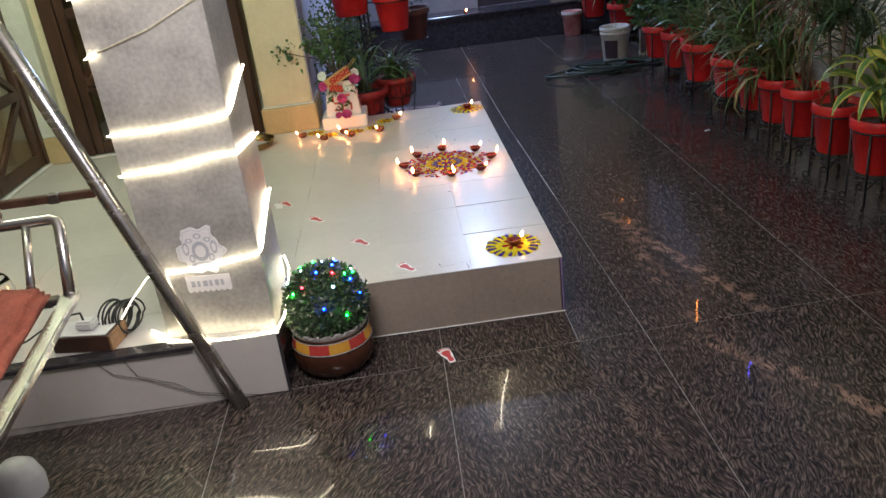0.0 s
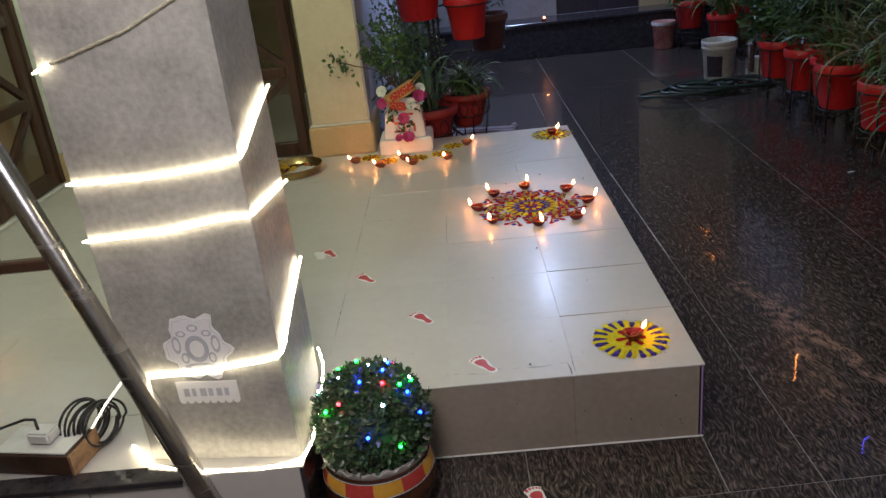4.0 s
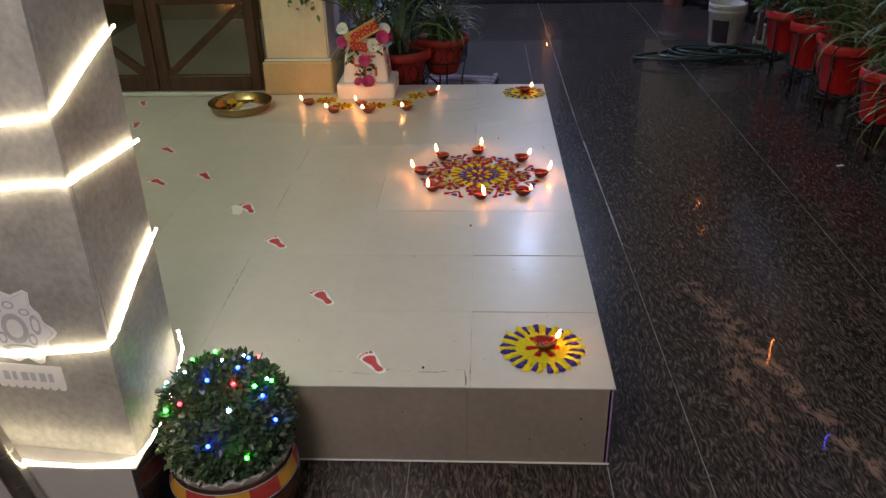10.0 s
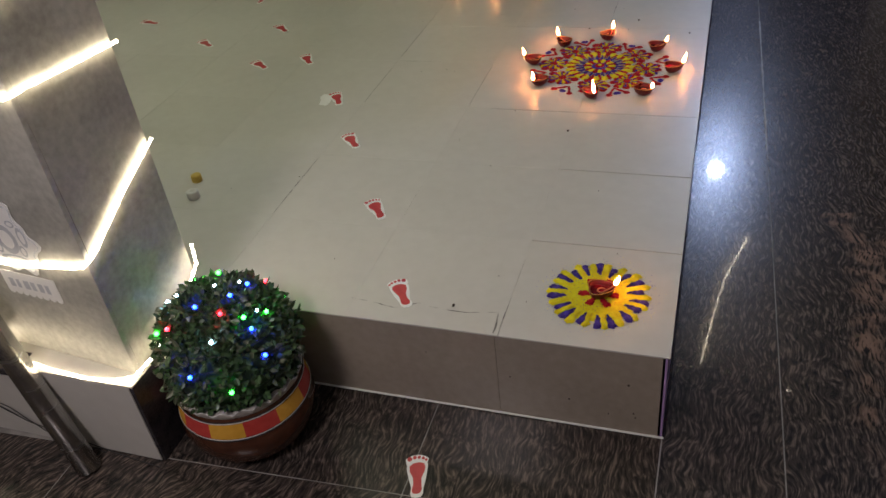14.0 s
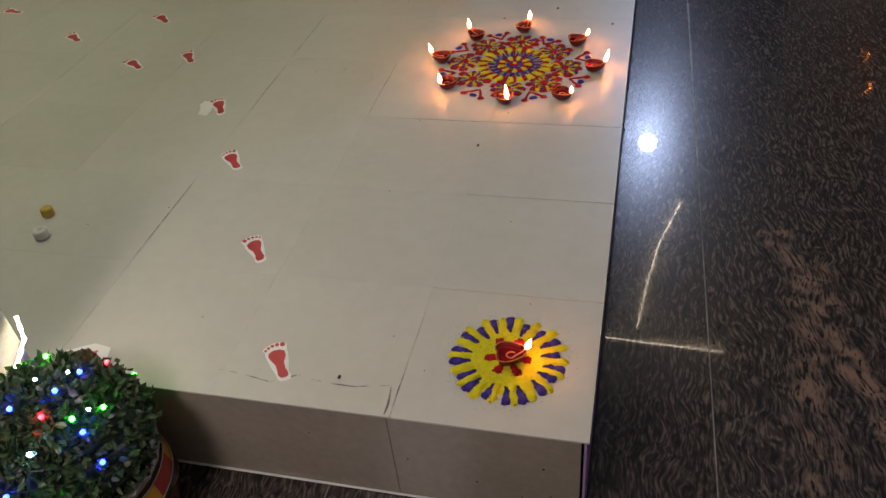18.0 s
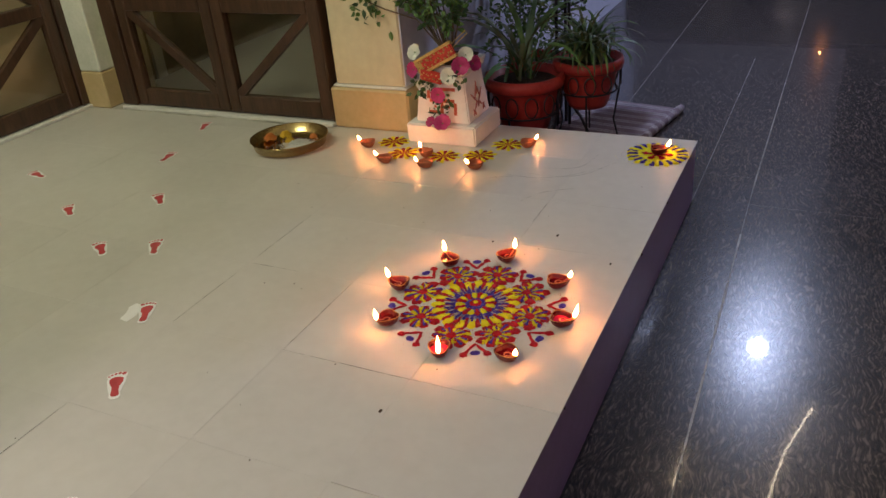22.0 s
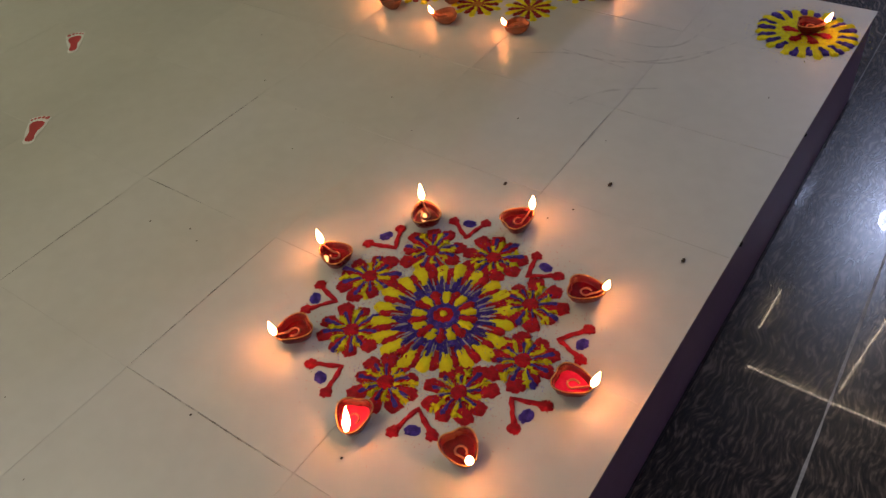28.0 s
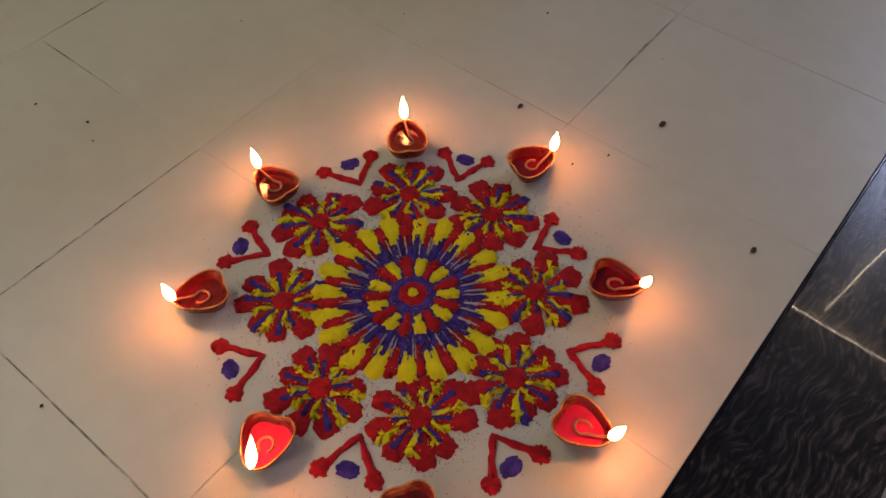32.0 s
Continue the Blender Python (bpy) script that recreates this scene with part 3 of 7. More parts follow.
# chipped spots along the right edge
chips = bmesh.new()
for y, s in ((0.43, 0.008), (1.05, 0.004), (1.75, 0.005), (2.1, 0.004)):
    ball(s, (0.003, y, TOP - 0.006), 1, chips, (1, 1.6, 0.8))
part("chip", chips, BLACK_STONE, porch, "dark chips along the edge", kind="stuff")

# ---- walls ----


def wall(name, x0, x1, y0, y1, z0, z1, mat, label):
    w = thing(name, ((x0 + x1) / 2, (y0 + y1) / 2, z0), label=label, category="wall", kind="structure")
    hx, hy = (x1 - x0) / 2, (y1 - y0) / 2
    part("wall_body", box(-hx, hx, -hy, hy, 0, z1 - z0), mat, w)
    return w


wall("wall_right", 2.25, 2.45, -9, 12.5, 0, 2.55, BEIGE_WALL, "beige painted compound wall beside the flower pots")
for y0, y1 in ((1.29, 1.49), (3.73, 4.28), (6.05, 6.45), (-1.2, -0.9)):
    wall("pilaster", 2.19, 2.249, y0, y1, 0, 2.5, TAN_WALL, "tan painted pilaster on the compound wall")
wall("wall_panel", 2.236, 2.2495, 4.282, 6.048, 0, 2.5, BLUE_WALL, "pale lilac painted stretch of the compound wall")
wall("wall_side", -1.34, -1.14, 2.88, 6.55, 0, 3.4, BLUE_WALL, "pale lilac painted side wall of the house")
rear = thing("wall_rear", label="pale wall with a dark door at the rear of the yard", category="wall", kind="structure")
for x0, x1, z0, z1 in ((-1.14, 0.47, 0, 3.6), (1.31, 2.25, 0, 3.6), (0.47, 1.31, 2.42, 3.6), (0.47, 1.31, 0, 0.344)):
    part("wall_body", box(x0, x1, 6.55, 6.75, z0, z1), REAR_WALL if x0 < 1 else TAN_WALL, rear)
part("backing", box(0.3, 1.5, 6.80, 6.84, 0, 2.7), DOOR_BLACK, rear)
step = thing("rear_step", (0.565, 6.36, 0), label="dark stone step below the rear door", category="step", kind="structure")
part("step_body", box(-1.685, 1.685, -0.19, 0.19, 0.002, 0.310, 0.004), BLACK_STONE, step)
part("tread", box(-1.685, 1.685, -0.205, 0.19, 0.313, 0.345, 0.006), BLACK_STONE, step)
rdoor = thing("rear_door", (0.89, 6.60, 0.345), label="dark double door closed at the rear of the yard", category="door")
part("door_leaf", box(-0.415, -0.002, -0.02, 0.02, 0, 2.05, 0.003), DOOR_BLACK, rdoor)
part("door_leaf", box(0.002, 0.415, -0.02, 0.02, 0, 2.05, 0.003), DOOR_BLACK, rdoor)
part("door_knocker", tube([(0.115 + 0.035 * math.cos(a), -0.045, 0.98 + 0.045 * math.sin(a)) for a in (i * math.pi / 8 for i in range(16))], 0.006, 6, closed=True), GREY_STONE, rdoor, "pale metal ring", True)
wall("wall_room_left", -3.2, -2.87, 2.64, 4.4, 0, 3.4, ROOM_WALL, "brown painted wall inside the house")
wall("wall_room_right", -1.47, -1.345, 2.875, 4.4, 0, 3.4, ROOM_WALL, "brown painted wall inside the house")
wall("wall_room_back", -3.2, -1.345, 4.402, 4.55, 0, 3.4, ROOM_WALL, "brown painted wall at the back of the room")
wall("wall_beside_door", -2.868, -2.668, 2.53, 2.70, 0, 3.4, CREAM, "cream painted wall between the folding doors")
wall("wall_over_door", -2.666, -1.462, 2.47, 2.62, TOP + 2.252, 3.4, CREAM, "cream painted wall above the folding door")
room = thing("room_floor", label="pale grey tiled floor of the room behind the glass door", category="floor", kind="structure")
part("room_slab", box(-2.869, -1.471, 2.625, 4.401, 0.10, TOP, 0.001), ROOM_TILE, room)
trim = thing("room_door_trim", (-2.868, 2.94, TOP + 0.001), label="white painted door trim on the inner wall", category="trim", kind="structure")
part("trim_board", box(0.0, 0.02, -0.035, 0.035, 0.0, 2.1, 0.003), WHITE_TRIM, trim)
room_roof = thing("room_ceiling", (0, 0, 2.98), label="white plastered ceiling of the room", category="ceiling", kind="structure")
part("ceiling_slab", box(-3.2, -1.345, 2.841, 4.55, 0, 0.15), WHITE_WALL, room_roof)
wall("wall_house_left", -3.2, -3.045, -0.3, 2.638, 0, 3.4, CREAM, "cream painted house wall at the porch")
wall("wall_far_left", -5.4, -5.2, -9, 2.6, 0, 3.4, CREAM, "cream painted wall closing the porch")
wall("wall_behind", -5.2, 2.25, -9.2, -9, 0, 3.4, BEIGE_WALL, "beige wall behind the yard")
roof = thing("porch_roof", (0, 0, 2.98), label="white plastered porch roof slab", category="roof", kind="structure")
part("roof_slab", box(-5.4, -0.85, -3.6, 2.84, 0, 0.15), WHITE_WALL, roof)
part("roof_overhang", box(-0.849, 0.74, -3.6, 3.27, 0, 0.15), WHITE_WALL, roof)


def fixture(name, place, r, label):
    f = thing(name, place, label=label, category="lamp")
    part("lamp_base", lathe([(0, 0.07), (r * 0.7, 0.07), (r * 0.75, 0.03), (0, 0.03)], 20), PLASTIC_WHITE, f)
    return f


porch_light = fixture("pendant_light", (PORCH_LAMP[0], PORCH_LAMP[1], PORCH_LAMP[2] + 0.12), 0.06, "white lamp holder hanging from a cord under the porch roof")
part("cord", tube([(0, 0, 0.07), (0, 0, 2.98 - PORCH_LAMP[2] - 0.121)], 0.004, 6), BLACK_WIRE, porch_light)
fixture("ceiling_light", (HALL_LAMP[0], HALL_LAMP[1], 2.905), 0.08, "white ceiling lamp holder above the porch")
flood = thing("hanging_lamp", (FLOOD_LAMP[0], FLOOD_LAMP[1], 3.32), label="cold white globe lamp hanging from a wire over the yard", category="lamp")
part("span_wire", tube([(-1.30, 0, 0.03), (0, 0, 0), (2.10, 0, -0.55)], 0.004, 6), BLACK_WIRE, flood)
part("cord", tube([(0, 0, 0), (0, 0, FLOOD_LAMP[2] - 3.32 + 0.128)], 0.004, 6), BLACK_WIRE, flood)
part("lamp_holder", lathe([(0, 0.09), (0.022, 0.09), (0.026, 0.06), (0.03, 0.052), (0, 0.052)], 16), PLASTIC_WHITE, flood, m=Matrix.Translation((0, 0, FLOOD_LAMP[2] - 3.32 + 0.040)))
part("lamp_globe", ball(0.070, (0, 0, FLOOD_LAMP[2] - 3.32), 3), glow("cold_led", (0.68, 0.82, 1.0), 20), flood, "glowing cold white globe", True).visible_shadow = False

side_window = thing("window_1", (-1.14, 3.75, 1.22), label="dark barred window in the lilac side wall", category="window", kind="structure")
part("window_frame", box(0.0, 0.03, -0.42, 0.42, 0.0, 1.1, 0.004), WHITE_TRIM, side_window)
part("pane", box(0.0305, 0.034, -0.37, 0.37, 0.05, 1.05), MESH_PANE, side_window)
for k in range(7):
    part("window_bar", tube([(0.045, -0.36 + 0.12 * k, 0.02), (0.045, -0.36 + 0.12 * k, 1.08)], 0.006, 6), IRON, side_window)

# ---- cream column and folding doors ----
column = thing("porch_column", (-1.272, 2.655, TOP), label="cream painted square column with a wider base", category="column", kind="structure")
part("shaft", box(-0.160, 0.160, -0.170, 0.215, 0.182, 2.74, 0.006), CREAM, column)
part("base_block", box(-0.182, 0.180, -0.192, 0.215, 0.0, 0.172, 0.008), CREAM_BASE, column, "ochre cream base block")
part("base_lip", box(-0.172, 0.170, -0.181, 0.215, 0.172, 0.183, 0.004), WHITE_TRIM, column, "worn pale lip")
# the side away from the porch is painted lilac
part("side_paint", box(0.161, 0.166, -0.165, 0.215, 0.186, 2.72), BLUE_WALL, column, "pale lilac painted side")


def folding_door(name, place, turn, leaves, width, label, jambs=(0.055, 0.055)):
    """Glazed leaves in dark wooden frames, each panel crossed by a slanting brace."""
    d = thing(name, place, turn, label, "door")
    ja, jb = jambs
    part("jamb", box(-ja, -0.002, -0.035, 0.035, 0.02, 2.16, 0.004), WOOD, d)
    part("jamb", box(leaves * width + 0.002, leaves * width + jb, -0.035, 0.035, 0.02, 2.16, 0.003), WOOD, d)
    part("lintel", box(-ja, leaves * width + jb, -0.035, 0.035, 2.162, 2.25, 0.004), WOOD, d)
    part("threshold", box(-ja, leaves * width + jb, -0.050, 0.035, 0.001, 0.016, 0.003), WHITE_TRIM, d, "white painted threshold")
    rails = ((0.022, 0.100), (0.462, 0.520), (0.890, 0.948), (1.318, 1.376), (1.746, 1.804), (2.085, 2.15))
    for i in range(leaves):
        x0, x1 = i * width + 0.003, (i + 1) * width - 0.003
        a, b = x0 + 0.056, x1 - 0.056
        leaf = part("pane", box(a - 0.004, b + 0.004, -0.003, 0.003, 0.095, 2.09), DOOR_GLASS, d, "brown tinted glass")
        leaf.visible_shadow = False
        part("stile", box(x0, a, -0.024, 0.024, 0.022, 2.15, 0.004), WOOD, leaf)
        part("stile", box(b, x1, -0.024, 0.024, 0.022, 2.15, 0.004), WOOD, leaf)
        for z0, z1 in rails:
            part("rail", box(a + 0.001, b - 0.001, -0.022, 0.022, z0, z1, 0.004), WOOD, leaf)
        for k, ((_, za), (zb, _)) in enumerate(zip(rails, rails[1:])):
            p, q = ((a, zb), (b, za)) if (i + k) % 2 == 0 else ((a, za), (b, zb))
            p, q = Vector((p[0], 0, p[1])), Vector((q[0], 0, q[1]))
            n = Vector((-(q - p).z, 0, (q - p).x)).normalized() * 0.019
            bm = bmesh.new()
            ring = [p + n, p - n, q - n, q + n]
            lo, hi = [bm.verts.new(v + Vector((0, -0.017, 0))) for v in ring], [bm.verts.new(v + Vector((0, 0.017, 0))) for v in ring]
            bm.faces.new(lo), bm.faces.new(hi[::-1])
            for m in range(4):
                bm.faces.new((lo[m], hi[m], hi[(m + 1) % 4], lo[(m + 1) % 4]))
            part("brace", bm, WOOD, leaf)
        part("latch", box(x1 - 0.040, x1 - 0.024, -0.034, -0.0245, 1.00, 1.12, 0.002), IRON, leaf)
    return d


folding_door("folding_door", (-2.570, 2.50, TOP), 0, 2, 0.553, "dark brown wooden folding door with glass panes and slanting braces", (0.095, 0.008))
folding_door("folding_door", (-2.945, -0.14, TOP), 89, 4, 0.635, "dark brown wooden folding door standing closed along the porch")
part_post = thing("corner_post", (-2.800, 2.50, TOP), label="chipped pale green and cream corner post between the doors", category="post", kind="structure")
part("post_upper", box(-0.07, 0.065, -0.06, 0.1, 0.18, 2.70, 0.006), PALE_GREEN, part_post)
part("post_lower", box(-0.072, 0.067, -0.062, 0.1, 0.0, 0.178, 0.006), CREAM_BASE, part_post)

# ---- grey pillar with rope lights ----
pillar = thing("pillar", (-1.078, -0.262, TOP), -6, "grey polished stone pillar wound with rope lights", "pillar", kind="structure")
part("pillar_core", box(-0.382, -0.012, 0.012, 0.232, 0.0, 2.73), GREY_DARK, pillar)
part("front_panel", box(-0.392, 0.0, 0.0, 0.0115, 0.001, 2.73, 0.001), GREY_STONE, pillar, "mottled grey stone panel")
part("side_panel", box(-0.0115, 0.0, 0.0118, 0.242, 0.001, 2.73, 0.001), GREY_STONE, pillar)
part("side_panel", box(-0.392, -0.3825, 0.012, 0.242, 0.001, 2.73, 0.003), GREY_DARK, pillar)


def rope(points, r=0.0041):
    out = []
    for a, b in zip(points, points[1:]):
        a, b = Vector(a), Vector(b)
        n = max(int((b - a).length / 0.011), 1)
        out += [a.lerp(b, i / n) for i in range(n)]
    out.append(Vector(points[-1]))
    return out, [r * (1.0 if i % 2 else 0.60) for i in range(len(out))]


side_rail = thing("side_rail", (-1.475, -0.240, 0.8), label="dark wooden rail with a steel clip, joined to the leaning handrail", category="rail")
part("rail_bar", box(-1.75, -0.082, -0.012, 0.012, 0.0, 0.028, 0.004), WOOD, side_rail)
part("clip", box(-0.235, -0.20, -0.0145, 0.0145, -0.003, 0.031, 0.002), STEEL, side_rail, "bright steel clip")
part("rail_post", box(-1.775, -1.752, -0.012, 0.012, TOP - 0.7995, 0.028, 0.003), WOOD, side_rail)

ropes = thing("rope_light", (-1.078, -0.262, TOP), -6, "warm white led rope light wound round the grey pillar", "rope light")
LOOPS = [
    (0.012, 0.010, 0.020, True), (0.248, 0.283, 0.435, True), (0.612, 0.648, 0.645, True),
    (0.748, 0.768, 0.880, True), (1.170, 1.240, 1.32, True),
]
for zl, zr, zs, lit in LOOPS:
    bow = 0.5 * (zl + zr) - 0.006
    pts = [(-0.40, -0.008, zl), (-0.2, -0.008, bow), (-0.08, -0.008, zr - 0.004), (-0.035, -0.008, zr + 0.02 * (zs - zr)), (-0.006, -0.0085, zr + 0.07 * (zs - zr)), (0.006, 0.0, zr + 0.003 + 0.10 * (zs - zr)), (0.008, 0.03, zr + 0.006 + 0.17 * (zs - zr))]
    pts += [(0.008, y, zr + 0.006 + f * (zs - zr - 0.006)) for y, f in ((0.05, 0.27), (0.09, 0.43), (0.13, 0.60), (0.18, 0.78), (0.232, 0.96), (0.245, 1.0), (0.249, 1.02))]
    if zl < 0.1:
        # the lowest turn sags over the edge of the plinth
        pts = [(-0.415, 0.012, 0.010), (-0.39, -0.030, 0.009), (-0.30, -0.047, 0.004), (-0.20, -0.050, 0.002), (-0.10, -0.047, 0.003), (-0.03, -0.038, 0.008), (0.014, -0.018, 0.014), (0.026, 0.03, 0.028), (0.026, 0.10, 0.050), (0.024, 0.18, 0.085), (0.018, 0.240, 0.125), (0.006, 0.256, 0.165)]
    q, rad = rope(pts)
    part("lit_tube", tube(q, 0.006, 6, radii=rad), ROPE_LIT, ropes, "glowing warm white rope")
q, rad = rope([(-0.40, -0.008, 0.992), (-0.36, -0.008, 1.007)])
part("lit_tube", tube(q, 0.006, 6, radii=rad), ROPE_LIT, ropes)
q, rad = rope([(-0.358, -0.008, 1.008), (-0.18, -0.008, 1.06), (0.0, -0.008, 1.14)])
part("dark_tube", tube(q, 0.006, 6, radii=rad), ROPE_DIM, ropes, "unlit length of rope")
q, rad = rope([(-0.405, -0.006, 0.245), (-0.45, 0.02, 0.20), (-0.52, 0.06, 0.13), (-0.58, 0.08, 0.06), (-0.62, 0.08, 0.012)])
part("hanging_tube", tube(q, 0.005, 6, radii=[0.8 * v for v in rad]), glow("faint_rope_led", (1.0, 0.86, 0.6), 2.5), ropes, "faintly glowing end of the rope")
q, rad = rope([(-0.405, -0.002, 0.012), (-0.43, 0.02, 0.010), (-0.47, 0.05, 0.008)])
part("lit_tube", tube(q, 0.006, 6, radii=rad), ROPE_LIT, ropes)

sticker = thing("door_sticker", (-1.275, -0.2435, TOP + 0.215), -6, "white die-cut paper sticker on the grey pillar", "sticker")
outline = []
for i in range(48):
    a = 2 * math.pi * i / 48
    r = 0.062 + 0.006 * math.cos(6 * a) + (0.012 if math.sin(a) > 0.8 else 0) + 0.004 * math.cos(11 * a)
    outline.append((r * 1.05 * math.cos(a), r * 1.05 * math.sin(a) + 0.085))
upright = Matrix.Rotation(radians(90), 4, "X") @ Matrix.Diagonal((1.22, 1.22, 1, 1))
part("paper", prism(outline, 0.0005, 0.0015), STICKER_WHITE, sticker, m=upright)
low = [(-0.062, -0.030), (0.062, -0.030), (0.064, 0.012), (0.0, 0.022), (-0.064, 0.012)]
scallop = []
for k in range(8):
    scallop += arc(-0.056 + 0.016 * k, -0.030, 0.008, math.pi, 2 * math.pi, 4)
part("paper_tab", prism(scallop + [(0.064, 0.014), (-0.064, 0.014)], 0.0005, 0.0014), STICKER_WHITE, sticker, m=upright)
for k, w in enumerate((0.014, 0.010, 0.016, 0.012, 0.014, 0.011)):
    x = -0.05 + 0.017 * k
    part("print_bar", box(x, x + w * 0.8, -0.020, -0.002, 0.0016, 0.0020), STICKER_GREY, sticker, m=upright)
for cx, cy, rx, ry, mt in ((0, 0.088, 0.024, 0.030, STICKER_GREY), (-0.040, 0.098, 0.009, 0.020, STICKER_GREY), (0.040, 0.098, 0.009, 0.020, STICKER_GREY), (0, 0.048, 0.034, 0.008, STICKER_GREY), (0, 0.134, 0.011, 0.008, STICKER_GREY), (-0.026, 0.122, 0.010, 0.007, STICKER_GREY), (0.026, 0.122, 0.010, 0.007, STICKER_GREY), (-0.028, 0.068, 0.008, 0.012, STICKER_GREY), (0.028, 0.068, 0.008, 0.012, STICKER_GREY)):
    ring = [(cx + rx * math.cos(t * math.pi / 10), cy + ry * math.sin(t * math.pi / 10)) for t in range(20)]
    part("print_shape", prism(ring, 0.0016, 0.0020), mt, sticker, m=upright)
    part("print_light", prism([(cx + 0.62 * (x - cx), cy + 0.62 * (y - cy)) for x, y in ring], 0.0021, 0.0024), STICKER_WHITE, sticker, m=upright)
part("print_outline", tube([(x * 0.90, 0.0092 + (y - 0.085) * 0.90 + 0.0758, 0.0018) for x, y in outline], 0.0008, 4, closed=True), STICKER_GREY, sticker, m=upright)

# ---- handrail, swing, extension box ----
rail = thing("handrail", (-1.235, -0.358, 0), label="leaning polished steel handrail pipe", category="handrail")
d = Vector((-0.346, 0.140, 0.928))
part("pipe", tube([d * t for t in (0.0, 0.4, 0.8, 1.2, 1.75)], 0.027, 24), STEEL, rail, smooth=True)
part("end_cap", ball(0.0272, tuple(d * 1.75), 2), STEEL, rail, "rounded steel end cap", True)

swing = thing("swing_seat", (-1.49, -0.79, 0.69), 2, "steel framed swing seat with a rust brown cushion hung on chains", "swing")


def bar(points, r, parent, name="frame_tube", mat=None):
    return part(name, tube(points, r, 12), mat or STEEL, parent, smooth=True)


LEAN = Matrix.Rotation(radians(4.7), 4, "X")
part("side_bar", box(-0.024, 0.020, -0.95, 0.03, -0.012, 0.012, 0.004, seg=2), STEEL, swing, "flat polished steel side bar", m=LEAN)
part("rear_bar", box(-1.3, -0.025, -0.012, 0.024, -0.012, 0.012, 0.004, seg=2), STEEL, swing)
part("front_bar", box(-1.3, -0.025, -0.95, -0.914, -0.012, 0.012, 0.004, seg=2), STEEL, swing, m=LEAN)
bar([(0.0, 0.012, 0.012), (-0.034, 0.165, 0.150), (-0.042, 0.182, 0.166), (-0.060, 0.188, 0.172), (-0.6, 0.188, 0.172), (-1.3, 0.188, 0.172)], 0.016, swing, "back_rest")
for x in (-0.13, -0.34, -0.58, -0.82, -1.06):
    bar([(x + 0.03, 0.012, 0.010), (x, 0.186, 0.170)], 0.012, swing, "back_spindle")
cushion = box(-1.28, -0.030, -0.90, -0.005, 0.0, 0.062, 0.022, seg=3)
bmesh.ops.subdivide_edges(cushion, edges=[e for e in cushion.edges if e.calc_length() > 0.3], cuts=22, use_grid_fill=True)
for v in cushion.verts:
    if v.co.z > 0.03:
        v.co.z += 0.007 * math.sin(34 * v.co.y + 5 * math.sin(4 * v.co.x)) + 0.005 * math.sin(19 * v.co.x)
part("cushion", cushion, CUSHION, swing, "rust brown fabric cushion", True, m=LEAN @ Matrix.Translation((0, 0, 0.0125)))
for cx, cy, cz, top in ((-0.20, 0.188, 0.190, 2.28), (-0.20, -0.93, -0.062, 2.28)):
    k = 0
    while cz + 0.046 * k < top:
        flip = k % 2
        ring = [Vector((cx, cy, cz + 0.024 + 0.046 * k)) + Vector((0.014 * math.cos(t) * (1 - flip), 0.014 * math.cos(t) * flip, 0.032 * math.sin(t))) for t in (i * math.pi / 5 for i in range(10))]
        part("chain_link", tube(ring, 0.0045, 5, closed=True), STEEL, swing, smooth=True)
        k += 1

jar = thing("glass_bowl", (-2.29, 0.23, TOP + 0.0004), label="clear glass bowl filled with glowing warm fairy lights", category="bowl")
part("bowl_glass", lathe([(0.0, 0.0), (0.055, 0.0), (0.092, 0.030), (0.108, 0.070), (0.098, 0.112), (0.086, 0.130), (0.083, 0.130), (0.094, 0.111), (0.104, 0.070), (0.089, 0.032), (0.053, 0.005), (0.0, 0.005)], 32), GLASS, jar, smooth=True)
FAIRY = glow("warm_fairy_led", (1.0, 0.36, 0.10), 60)
strand = []
for k in range(30):
    a, r, z = 2.4 * k, 0.030 + 0.050 * random.random(), 0.018 + 0.003 * k
    strand.append((r * math.cos(a), r * math.sin(a), z))
    part("fairy_light", ball(0.0075, strand[-1], 1), FAIRY, jar)
part("fairy_wire", tube(strand, 0.0012, 5), WIRE, jar)
bowl = thing("plastic_cover", (-1.88, -0.68, 0), label="round milky plastic cover standing on the granite floor", category="cover")
MILKY = surf("milky_plastic", (0.55, 0.57, 0.60), (0.68, 0.70, 0.72), 6, 0.25, 0.06, 0.03)
part("cover_shell", lathe([(0.075, 0.0), (0.078, 0.05), (0.062, 0.10), (0.03, 0.125), (0.0, 0.13), (0.0, 0.127), (0.029, 0.122), (0.060, 0.098), (0.075, 0.05), (0.072, 0.0)], 28), MILKY, bowl, smooth=True)

ebox = thing("extension_box", (-1.735, -0.195, TOP), -10, "brown wooden extension box with white sockets", "extension box")
part("box_body", box(-0.13, 0.085, -0.055, 0.065, 0.003, 0.062, 0.002), BOX_DARK, ebox)
part("box_end", box(0.086, 0.094, -0.055, 0.065, 0.003, 0.062, 0.001), BOX_WOOD, ebox, "bare plywood end")
part("socket_plate", box(-0.125, 0.078, -0.050, 0.060, 0.0625, 0.068, 0.002), PLASTIC_WHITE, ebox, "white plastic socket plate")
part("plug", box(-0.045, 0.020, -0.022, 0.030, 0.069, 0.102, 0.006, seg=2), PLASTIC_WHITE, ebox, "white plug")
part("plug_cord", tube([(-0.02, 0.0, 0.10), (-0.03, 0.01, 0.125), (-0.08, 0.03, 0.11), (-0.16, 0.02, 0.085), (-0.26, 0.0, 0.03), (-0.34, -0.03, 0.006)], 0.004, 6), BLACK_WIRE, ebox, smooth=True)
coil = thing("cable_coil", (-1.65, -0.125, TOP), -10, "black cable coiled over the extension box", "cable")
pts = []
